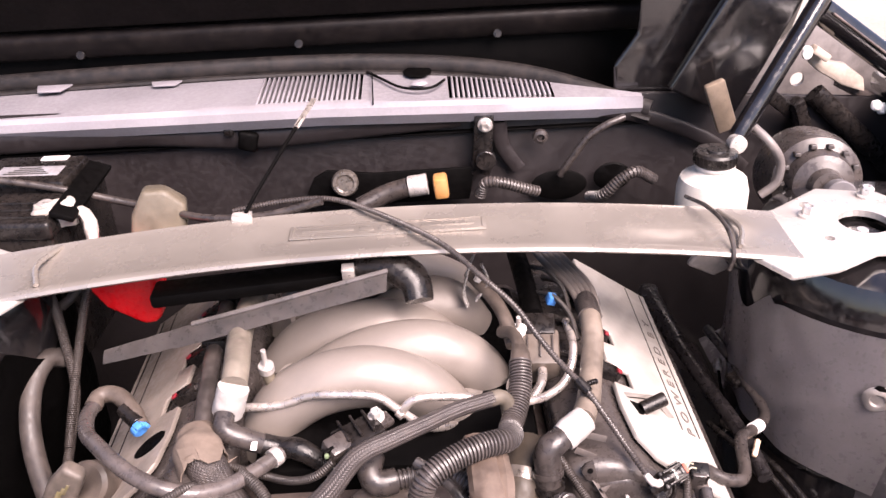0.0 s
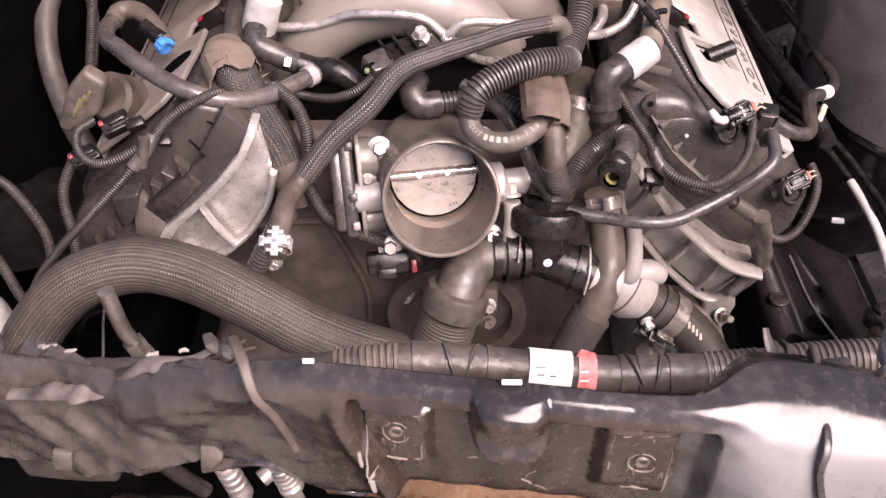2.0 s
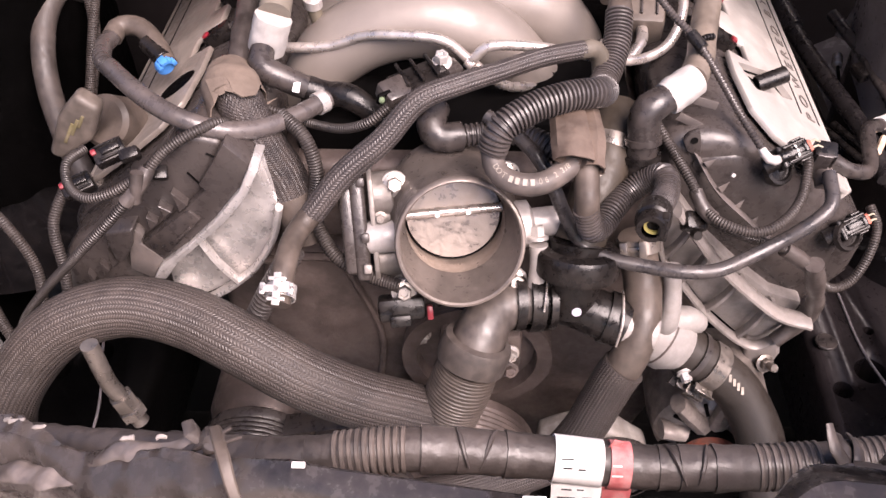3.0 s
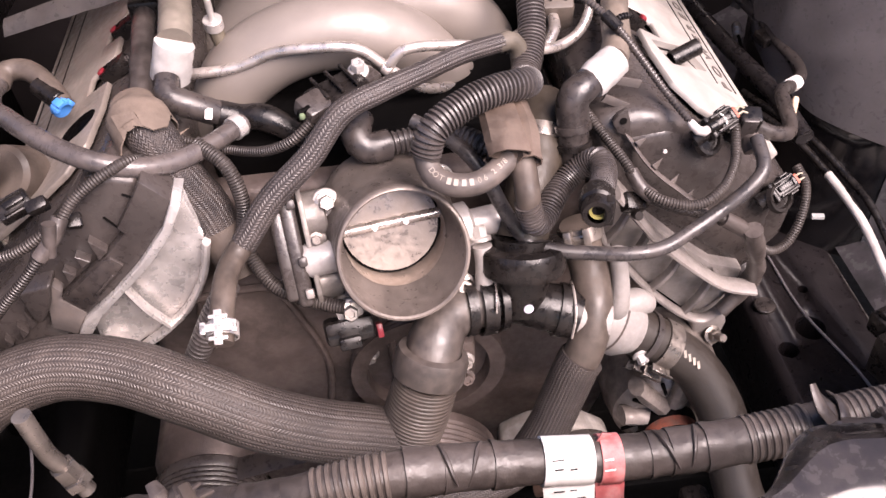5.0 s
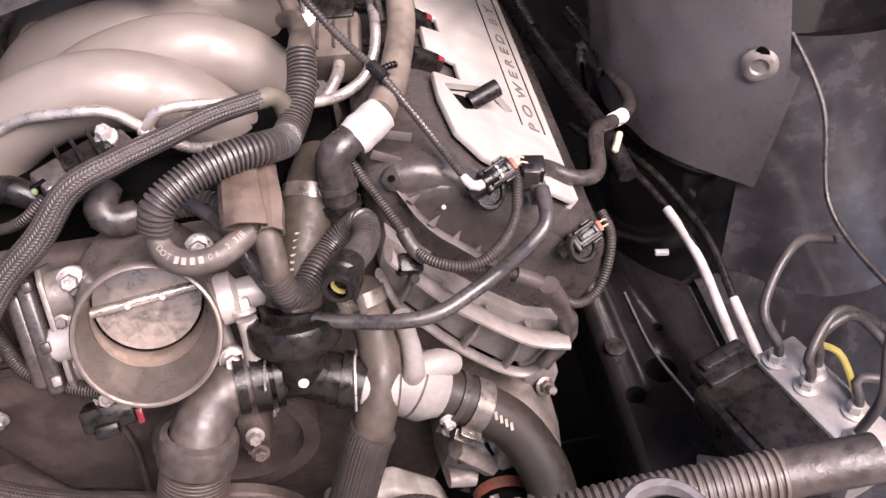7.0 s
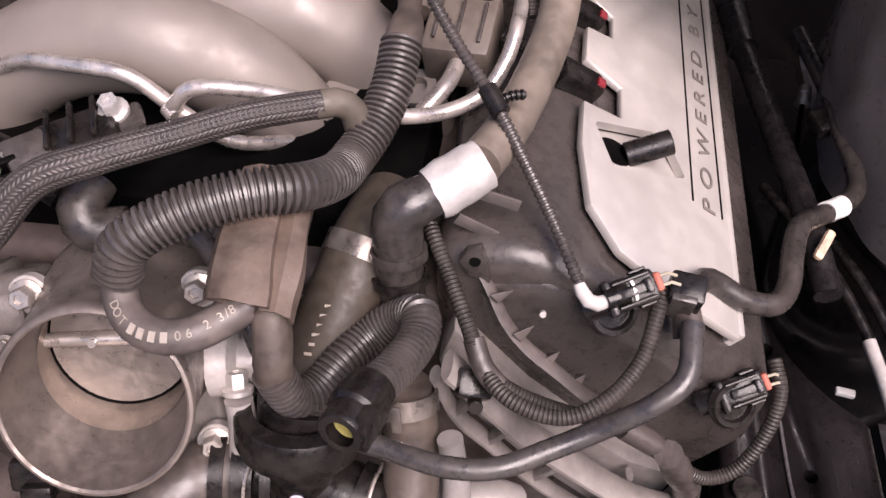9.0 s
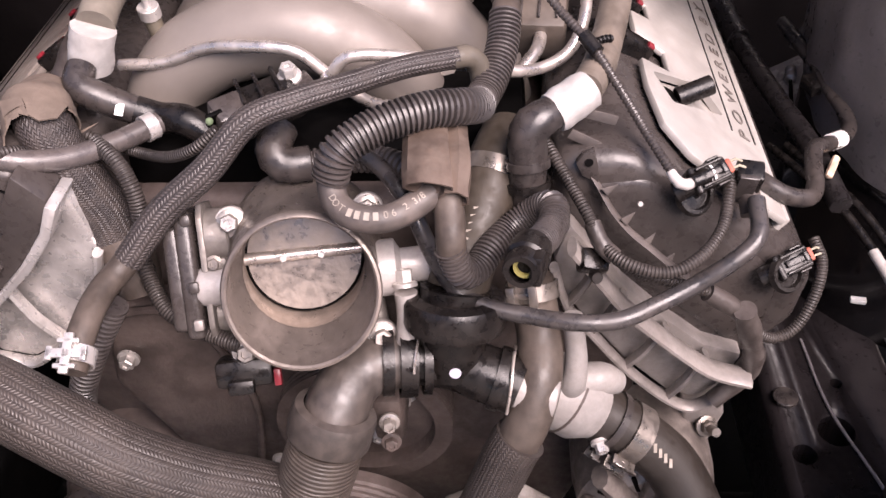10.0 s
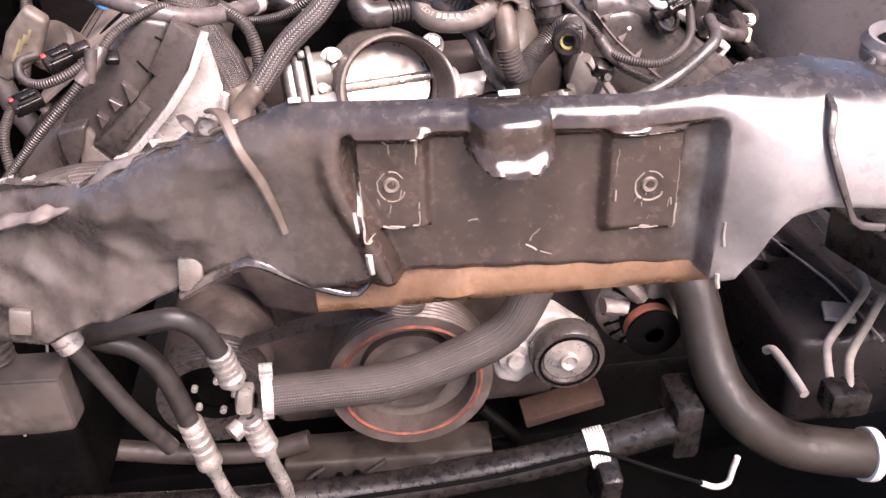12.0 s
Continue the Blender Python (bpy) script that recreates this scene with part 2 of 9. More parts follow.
# lighter copy of the silver paint: glare on the tower plates as colour
SILVER_GLARE = surface("silver_paint_glare", (0.5, 0.47, 0.445), 0.28, metal=0.45, dust=0.06, vary=0.05, bump=0.015, grain=16, patch=7, pits=0.015)
COVER = surface("silver_cover_paint", (0.42, 0.39, 0.362), 0.42, metal=0.35, dust=0.1, dust_colour=(0.36, 0.32, 0.29), vary=0.04, bump=0.05, grain=60, pits=0.04)
CAST = surface("cast_aluminium", (0.43, 0.4, 0.385), 0.46, metal=0.35, dust=0.4, dust_colour=(0.22, 0.18, 0.155), bump=0.25, relief=400, vary=0.15)
CAST_PALE = surface("pale_matt_casting", (0.29, 0.268, 0.255), 0.52, metal=0.2, dust=0.3, dust_colour=(0.22, 0.19, 0.17), bump=0.3, relief=350, vary=0.15, spec=0.35)
CAST_GREY = surface("greyed_casting", (0.26, 0.235, 0.22), 0.42, metal=0.3, dust=0.4, dust_colour=(0.15, 0.12, 0.105), bump=0.25, relief=300)
WOVEN = surface("close_woven_sleeve", (0.045, 0.038, 0.037), 0.42, dust=0.2, kind="weave", period=0.0021, around=30, spec=0.35, groove_shade=0.45)
SLEEVE_WHITE = surface("yellowed_white_sleeve", (0.5, 0.465, 0.44), 0.42, dust=0.25)
CAST_DIRTY = surface("stained_cast_aluminium", (0.105, 0.082, 0.073), 0.45, metal=0.3, dust=0.5, dust_colour=(0.058, 0.039, 0.033), bump=0.4, relief=300, vary=0.4)
INTAKE = surface("grey_manifold_plastic", (0.18, 0.155, 0.137), 0.48, metal=0.15, dust=0.12, dust_colour=(0.14, 0.114, 0.096), vary=0.06, bump=0.03, grain=40, patch=9, pits=0.03)
STEEL = surface("bare_steel_pipe", (0.6, 0.54, 0.5), 0.3, metal=0.8, dust=0.3, dust_colour=(0.3, 0.24, 0.2), bump=0.05)
BRIGHT = surface("machined_aluminium", (0.54, 0.51, 0.49), 0.3, metal=0.55, dust=0.2, dust_colour=(0.3, 0.25, 0.22), bump=0.1, vary=0.12)
CLAMP = surface("dulled_clamp_steel", (0.22, 0.195, 0.175), 0.33, metal=0.8, dust=0.35, dust_colour=(0.15, 0.12, 0.1))
CRIMP = surface("dulled_crimp_metal", (0.45, 0.41, 0.38), 0.33, metal=0.75, dust=0.35, dust_colour=(0.22, 0.18, 0.15))
RAIL = surface("dull_rail_paint", (0.014, 0.0115, 0.0122), 0.36, dust=0.3, dust_colour=(0.03, 0.0235, 0.0235), spec=0.25, bump=0.25)
ZINC = surface("zinc_plating", (0.6, 0.565, 0.535), 0.35, metal=0.65, dust=0.25)
GLOSS = surface("black_car_paint", (0.005, 0.0046, 0.0052), 0.14, dust=0.07, dust_colour=(0.1, 0.08, 0.075), coat=0.8, bump=0.03, vary=0.1)
PAINT_DUSTY = surface("dusty_black_paint", (0.028, 0.023, 0.022), 0.25, dust=0.45, dust_colour=(0.22, 0.175, 0.155), coat=0.8, patch=6, bump=0.1)
# black gloss lightened: some dust, and the sky's sheen put into the colour
APRON = surface("dusty_apron_paint_sheen", (0.09, 0.083, 0.088), 0.12, dust=0.5, dust_colour=(0.34, 0.312, 0.325), coat=1.0, patch=2.2, bump=0.015, vary=0.3, spec=0.6, grain=30, pits=0.05)
# for dull black parts, and as colour for shade in hollows and gaps
DULL = surface("dull_black_and_shade", (0.0014, 0.0012, 0.0012), 0.6, dust=0.05, dust_colour=(0.014, 0.0115, 0.011), spec=0.06)
LINER = surface("tower_liner", (0.185, 0.167, 0.172), 0.34, dust=0.3, dust_colour=(0.19, 0.165, 0.152), patch=6, bump=0.25, relief=90)
BROWN = surface("brown_heat_sleeve", (0.085, 0.061, 0.048), 0.5, dust=0.45, dust_colour=(0.115, 0.088, 0.07), bump=0.6, relief=110, vary=0.4, spec=0.35)
COPPER = surface("primer_brown_sheet", (0.3, 0.168, 0.095), 0.26, dust=0.3, dust_colour=(0.28, 0.19, 0.135), vary=0.3, patch=8, coat=0.8)
RUST = surface("surface_rust", (0.2, 0.045, 0.022), 0.7, dust=0.8, dust_colour=(0.085, 0.052, 0.04), bump=0.5, patch=45, vary=0.5)
RED = surface("red_plastic", (0.75, 0.012, 0.015), 0.32, dust=0.05, vary=0.08, bump=0.03)
RED_DARK = surface("red_lock_tab", (0.19, 0.011, 0.02), 0.4, dust=0.2)
BLUE = surface("blue_plastic", (0.04, 0.19, 0.5), 0.4, dust=0.15)
YELLOW = surface("yellow_marking", (0.45, 0.37, 0.07), 0.5, dust=0.3)
ORANGE = surface("orange_plastic", (0.42, 0.2, 0.06), 0.45, dust=0.3)
WHITE = surface("white_plastic", (0.78, 0.76, 0.73), 0.4, dust=0.12, vary=0.06)
WHITE_FOIL = surface("white_foil_sleeve", (0.47, 0.445, 0.425), 0.45, metal=0.25, dust=0.4, dust_colour=(0.34, 0.3, 0.27), bump=0.4, relief=140, vary=0.2)
LABEL = surface("white_label", (0.8, 0.77, 0.74), 0.5, dust=0.3, dust_colour=(0.5, 0.45, 0.41), vary=0.08, patch=50)
LABEL_RED = surface("red_label", (0.55, 0.13, 0.13), 0.55, dust=0.45, dust_colour=(0.55, 0.4, 0.37), vary=0.25, patch=60)
PRINT = surface("print", (0.03, 0.03, 0.03), 0.6, dust=0.1)
PRINT_PALE = surface("pale_print", (0.3, 0.26, 0.22), 0.6, dust=0.2)
GREY_COWL = surface("grey_cowl_plastic", (0.235, 0.222, 0.243), 0.45, dust=0.25, dust_colour=(0.21, 0.188, 0.19), vary=0.12, patch=6)
FIREWALL = surface("dusty_firewall_paint", (0.0145, 0.012, 0.0125), 0.4, dust=0.3, dust_colour=(0.03, 0.0245, 0.0245), patch=5, bump=0.25, relief=60, spec=0.3)
TAN = surface("dusty_tan_plastic", (0.095, 0.078, 0.055), 0.6, dust=0.4, dust_colour=(0.13, 0.108, 0.082))
GROUND = surface("grey_concrete", (0.25, 0.225, 0.2), 0.8, dust=0.3, dust_colour=(0.2, 0.18, 0.155), patch=1.2, grain=30, vary=0.1)
BRASS = surface("bore_deposit", (0.27, 0.22, 0.185), 0.38, metal=0.5, dust=0.4, dust_colour=(0.2, 0.14, 0.1))


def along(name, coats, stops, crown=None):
    """One paint whose wear and painted-in sheen change along x: coats of surface() arguments, blending over each (from,
    to); crown: the coat of the rolled top edge and its heights.
    """
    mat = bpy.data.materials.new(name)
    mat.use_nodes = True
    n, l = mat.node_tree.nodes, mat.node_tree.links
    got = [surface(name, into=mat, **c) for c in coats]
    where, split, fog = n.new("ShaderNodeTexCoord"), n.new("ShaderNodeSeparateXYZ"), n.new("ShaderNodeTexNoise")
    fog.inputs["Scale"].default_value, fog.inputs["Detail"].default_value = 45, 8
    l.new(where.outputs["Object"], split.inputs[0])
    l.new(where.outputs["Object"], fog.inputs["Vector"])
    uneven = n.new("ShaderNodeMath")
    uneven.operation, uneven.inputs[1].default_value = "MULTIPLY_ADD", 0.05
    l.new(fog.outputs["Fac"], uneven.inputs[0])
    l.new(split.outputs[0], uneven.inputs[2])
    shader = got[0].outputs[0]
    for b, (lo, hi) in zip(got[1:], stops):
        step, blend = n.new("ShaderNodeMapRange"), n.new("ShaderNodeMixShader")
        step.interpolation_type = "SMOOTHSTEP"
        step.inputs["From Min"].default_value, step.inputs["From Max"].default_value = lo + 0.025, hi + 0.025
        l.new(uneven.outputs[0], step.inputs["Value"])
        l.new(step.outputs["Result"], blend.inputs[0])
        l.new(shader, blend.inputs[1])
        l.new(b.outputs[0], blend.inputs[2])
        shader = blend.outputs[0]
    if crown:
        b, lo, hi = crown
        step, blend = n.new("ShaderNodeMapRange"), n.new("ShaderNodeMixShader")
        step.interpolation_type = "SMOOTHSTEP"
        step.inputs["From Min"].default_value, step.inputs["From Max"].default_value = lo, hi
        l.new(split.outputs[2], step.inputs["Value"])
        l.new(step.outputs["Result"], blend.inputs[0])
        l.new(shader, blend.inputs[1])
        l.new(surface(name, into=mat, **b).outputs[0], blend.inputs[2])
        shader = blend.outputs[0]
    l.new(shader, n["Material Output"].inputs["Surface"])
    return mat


BEAM = along("worn_beam_paint_sheen", (
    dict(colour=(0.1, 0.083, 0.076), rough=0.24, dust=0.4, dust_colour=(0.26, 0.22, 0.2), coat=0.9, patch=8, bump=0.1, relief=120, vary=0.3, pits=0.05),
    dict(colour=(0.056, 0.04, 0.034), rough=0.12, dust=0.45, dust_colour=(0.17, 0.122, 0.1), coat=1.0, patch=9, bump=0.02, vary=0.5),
    # pale right end: sky reflected in the black gloss, put into the colour
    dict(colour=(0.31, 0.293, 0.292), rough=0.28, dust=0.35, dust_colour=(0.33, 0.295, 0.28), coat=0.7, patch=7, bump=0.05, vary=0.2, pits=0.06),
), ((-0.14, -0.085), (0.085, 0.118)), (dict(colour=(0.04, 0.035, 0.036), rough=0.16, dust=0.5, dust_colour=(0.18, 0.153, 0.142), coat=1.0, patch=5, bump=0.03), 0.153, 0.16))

# ---- setting: ground and the sheet metal round the engine bay ----
bm = bmesh.new()
lathe(bm, [(0, 0), (6, 0), (60, 0), (2500, 0)], Matrix(), 48)
tagged(finish(bm, "ground", GROUND), "grey concrete yard under the car", "ground", kind="structure")

# firewall with its ribs and openings
fire = thing("firewall", (0, 1.3, 0.3), "dusty grey painted firewall behind the engine", "firewall", kind="structure")
bm = bmesh.new()
slab(bm, [(-0.85, 0.3), (0.75, 0.3), (0.75, 0.9), (0.35, 0.93), (-0.85, 0.95)], 0.01, Matrix.Translation((0, 1.31, 0)) @ FRONT, 0.003)
part("panel", bm, FIREWALL, fire)
for pts, r in (([(-0.8, 1.296, 0.905), (-0.5, 1.296, 0.908), (-0.41, 1.296, 0.906), (-0.275, 1.296, 0.895), (-0.15, 1.296, 0.9), (0.05, 1.296, 0.912)], 0.016), ([(0.13, 1.297, 0.915), (0.25, 1.297, 0.912), (0.323, 1.297, 0.9), (0.386, 1.297, 0.878), (0.447, 1.297, 0.846), (0.5, 1.297, 0.8)], 0.012), ([(0.11, 1.298, 0.9), (0.115, 1.298, 0.86), (0.14, 1.298, 0.82)], 0.012)):
    part("pressed_rib", tube(pts, r, seg=16, step=0.01, flat=0.35, up=(0, 1, 0)), FIREWALL, fire)
part("dark_clip", roughen(block(bmesh.new(), (0.03, 0.014, 0.03), pose(-0.276, 1.287, 0.895, 0, 15), 0.005), 0.003, 60, 1), DULL, fire, "dark clip under the cowl edge")
part("dark_clip", block(bmesh.new(), (0.016, 0.012, 0.014), pose(-0.303, 1.287, 0.912), 0.004), PLASTIC, fire, "dark clip under the cowl edge")
for x, z, w, h in ((0.204, 0.791, 0.045, 0.026), (0.289, 0.801, 0.03, 0.024)):
    part("cable_opening", lathe(bmesh.new(), [(0, 0.002), (0.9, 0.002), (1.0, 0)], axis((x, 1.291, z), (0, -1, 0)) @ Matrix.Diagonal((w, h, 1, 1)), 28), DULL, fire, "dark cable opening")
bm = bmesh.new()
slab(bm, [(-0.2, 0.78), (0.06, 0.78), (0.07, 0.835), (-0.02, 0.834), (-0.088, 0.833), (-0.16, 0.842), (-0.182, 0.83), (-0.194, 0.806)], 0.006, Matrix.Translation((0, 1.279, 0)) @ FRONT, 0.002)
part("opening_seal", bm, DULL, fire, "black opening with a rubber edge")
for x, z, r in ((0.172, 0.879, 0.011),):
    part("grommet", lathe(bmesh.new(), [(0, 0.004), (r * 0.5, 0.002), (r * 0.55, 0.008), (r, 0.006), (r * 1.1, 0)], axis((x, 1.283, z), (0, -1, 0)), 20), RUBBER, fire)
bm = lathe(bmesh.new(), [(0, 0.008), (0.012, 0.008), (0.0145, 0.0105), (0.0185, 0.0105), (0.021, 0.007), (0.021, 0)], axis((-0.133, 1.27, 0.8245), (0, -1, 0.2)), 28)
part("round_plug", bm, CLAMP, fire, "round grey metal plug")

# cowl panel with two slotted vents
cowl = thing("cowl_panel", (0, 1.28, 0.93), "light grey plastic cowl panel with slotted vents", "cowl", kind="structure")


def cowl_at(x):
    """Front edge: height and place of the cowl at x."""
    k = (x + 0.15) / 0.5
    return 1.27 + 0.02 * k * k, 0.945 - 0.014 * max(k, 0) - 0.006 * k * k


bm = bmesh.new()
cols = []
for i in range(45):
    x = -0.85 + 1.18 * i / 44
    y, z = cowl_at(x)
    end = max(0.0, (x - 0.0) / 0.37)
    rise = 0.006 - 0.004 * end
    edge = 1.425 if x < -0.1 else 1.425 - 0.16 * (x + 0.1) if x < 0.15 else 1.385 - 0.436 * (x - 0.15)
    f = min(1.0, max(0.08, (edge - y) / 0.155))
    cols.append([bm.verts.new(q) for q in ((x, y + 0.012, z - 0.03), (x, y, z - 0.012), (x, y + 0.002, z), (x, y + 0.012 * f, z + 0.006), (x, y + 0.03 * f, z + 0.004), (x, y + 0.135 * f, z + 0.004 + rise), (x, y + 0.19 * f, z - 0.004 + rise))])
for i, (a, b) in enumerate(zip(cols, cols[1:])):
    x = -0.85 + 1.18 * (i + 0.5) / 44
    for k in range(6):
        vent = k in (4,) and (-0.262 < x < -0.10 or 0.035 < x < 0.20)
        if not vent:
            bm.faces.new((a[k], b[k], b[k + 1], a[k + 1]))
part("panel", bm, GREY_COWL, cowl)
bm = block(bmesh.new(), (1.2, 0.12, 0.004), pose(-0.25, 1.36, 0.885), 0.001)
part("vent_floor", bm, DULL, cowl, "black channel under the vents")
slat = bmesh.new()
block(slat, (0.0036, 0.108, 0.018), pose(0, 0, 0, 3), 0.0008, 1)
slat_ob = part("slat", slat, GREY_COWL, cowl)
slat_mesh = slat_ob.data
slat_mesh.transform(Matrix.Translation(cowl.location))
for group_x, count, gap in ((-0.258, 21, 0.0076), (0.042, 20, 0.0078)):
    for i in range(count):
        x = group_x + gap * i
        y, z = cowl_at(x)
        end = max(0.0, x / 0.37)
        ob = slat_ob if group_x < 0 and i == 0 else new("slat", slat_mesh)
        ob.parent = cowl
        ob.location = Vector((x, y + 0.083, z - 0.001)) - cowl.location
part("wiper_hole", lathe(bmesh.new(), [(0, 0.0012), (0.021, 0.0012), (0.023, 0)], axis((-0.012, 1.392, 0.957), (0, -0.1, 1)), 28), DULL, cowl, "dark wiper spindle hole")
part("wiper_nut", lathe(bmesh.new(), [(0, 0.004), (0.007, 0.004), (0.011, 0.001), (0.012, 0)], axis((-0.01, 1.335, 0.9565), (0, -0.1, 1)) @ Matrix.Diagonal((1.2, 0.8, 1, 1)), 24), GREY_COWL, cowl)
# the shadow line of the moulded edge, drawn as a thin black strip
bm = tube([(-0.093, 1.401, 0.9575), (-0.065, 1.36, 0.9565), (-0.04, 1.325, 0.9555), (-0.012, 1.31, 0.9555), (0.012, 1.318, 0.9555), (0.03, 1.35, 0.955)], 0.0022, seg=8)
part("groove_shade", bm, DULL, cowl, "dark line for the shadow round the wiper spindle")
part("panel_seam", tube([(-0.085, 1.395, 0.9575), (-0.082, 1.33, 0.9558), (-0.08, 1.285, 0.9535), (-0.08, 1.274, 0.947)], 0.001, seg=6), DULL, cowl, "dark joint between the cowl halves")
for x in (-0.599, -0.416):
    part("moulded_pad", slab(bmesh.new(), [(-0.03, 0.018), (0.03, 0.018), (0.018, -0.016), (-0.018, -0.016)], 0.003, pose(x, 1.4, 0.9595, 0, 0, 0), 0.001, 2), GREY_COWL, cowl)

seal = tube([(-0.85, 1.43, 0.955), (-0.45, 1.425, 0.967), (-0.1, 1.425, 0.965), (0.15, 1.385, 0.948), (0.345, 1.30, 0.905)], 0.013, seg=12, flat=1.25)
SEAL = surface("seal_rubber", (0.012, 0.0108, 0.0112), 0.5, dust=0.1, spec=0.25)
hood_seal = thing("hood_seal", (-0.1, 1.425, 0.95), "black rubber hood seal along the cowl edge", "seal")
part("bulb", seal, SEAL, hood_seal)
part("carrier", tube([(-0.85, 1.415, 0.944), (-0.45, 1.41, 0.956), (-0.1, 1.41, 0.954), (0.15, 1.37, 0.937), (0.342, 1.288, 0.895)], 0.008, seg=8, flat=0.6), SEAL, hood_seal)

# frame rails
for side, x0 in (("right", 0.33), ("left", -0.52)):
    bm = bmesh.new()
    block(bm, (0.13, 0.92, 0.12), pose(x0 + 0.07, 0.97, 0.395), 0.014, 3)
    rail = thing("frame_rail", (x0 + 0.07, 0.75, 0.33), "dull black frame rail with access holes beside the engine", "frame rail", group="frame rails", kind="structure")
    # left rail darker: shade on that side of the bay put into its colour
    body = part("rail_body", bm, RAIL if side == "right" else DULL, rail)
    bm = bmesh.new()
    for dx, y, r in ((0.06, 0.678, 0.017), (0.025, 0.652, 0.011), (0.075, 0.735, 0.006), (0.05, 0.86, 0.008)):
        drum(bm, (x0 + dx, y, 0.36), (0, 0, 1), r, 0.12, 20)
    carve(body, bm)
    bm = tube([(x0 + 0.055, 0.79, 0.457), (x0 + 0.06, 0.7, 0.4575), (x0 + 0.085, 0.6, 0.4575), (x0 + 0.09, 0.5, 0.4575)], 0.0016, seg=8)
    part("sealer_bead", bm, LINER, rail)

# inner fenders
for side, x in (("right", 0.64), ("left", -0.74)):
    s = 1 if side == "right" else -1
    bm = bmesh.new()
    grid = []
    for i in range(30):
        y = -0.15 + 1.55 * i / 29
        bulge = 0.10 * math.exp(-(((y - 0.75) / 0.25) ** 2))
        grid.append([bm.verts.new((x - s * (bulge * math.sin(min(1, k / 7) * math.pi * 0.5) * (0 if k > 8 else 1) + (0.12 * (1 - k / 4) ** 2 if k < 4 else 0)) + s * 0.004 * noise.noise((y * 6, k, 0)), y, 0.36 + 0.055 * k)) for k in range(11)])
        if s > 0:
            dome = math.exp(-(((y - 0.8) / 0.24) ** 2))
            for k, v in enumerate(grid[-1]):
                u = min(k / 6, 1)
                v.co.x = 0.465 + 0.27 * u + 0.012 * max(k - 6, 0)
                v.co.z = 0.462 + 0.1 * u ** 1.15 + 0.075 * dome * math.sin(u * 1.57) + 0.09 * (y - 0.66) * u + 0.085 * max(k - 6, 0) * (0.9 if dome > 0.5 else 1) + 0.003 * noise.noise((y * 9, k * 0.7, 3))
    for a, b in zip(grid, grid[1:]):
        for k in range(10):
            bm.faces.new((a[k], b[k], b[k + 1], a[k + 1]))
    bmesh.ops.solidify(bm, geom=list(bm.faces), thickness=0.002)
    fender = thing("inner_fender", (x, 0.6, 0.36), "glossy black painted inner fender panel", "fender", group="inner fenders", kind="structure")
    # left panel near black instead of gloss: that side's shade as colour
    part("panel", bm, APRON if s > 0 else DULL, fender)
    bm = block(bmesh.new(), (0.05, 1.5, 0.03), pose(x + s * 0.09, 0.6, 0.92), 0.008)
    part("top_flange", bm, GLOSS, fender)
    bm = bmesh.new()
    slab(bm, [(-0.15, 0.3), (1.5, 0.3), (1.5, 0.97), (0.9, 0.985), (-0.15, 0.93)], 0.015, Matrix.Translation((x + s * 0.16, 0, 0)) @ Matrix(((0, 0, -1, 0), (1, 0, 0, 0), (0, 1, 0, 0), (0, 0, 0, 1))), 0.005)
    part("outer_skin", bm, GLOSS, fender)
    bm = block(bmesh.new(), (0.09, 1.5, 0.006), pose(x + s * 0.115, 0.6, 0.945), 0.002)
    part("fender_ledge", bm, PAINT_DUSTY, fender)

# added pan below the engine, which closes the underside and keeps the bay dark
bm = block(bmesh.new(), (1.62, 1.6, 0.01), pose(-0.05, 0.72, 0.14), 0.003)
tagged(finish(bm, "undertray", DULL), "added black pan below the engine that keeps the bay dark", "undertray", kind="structure")

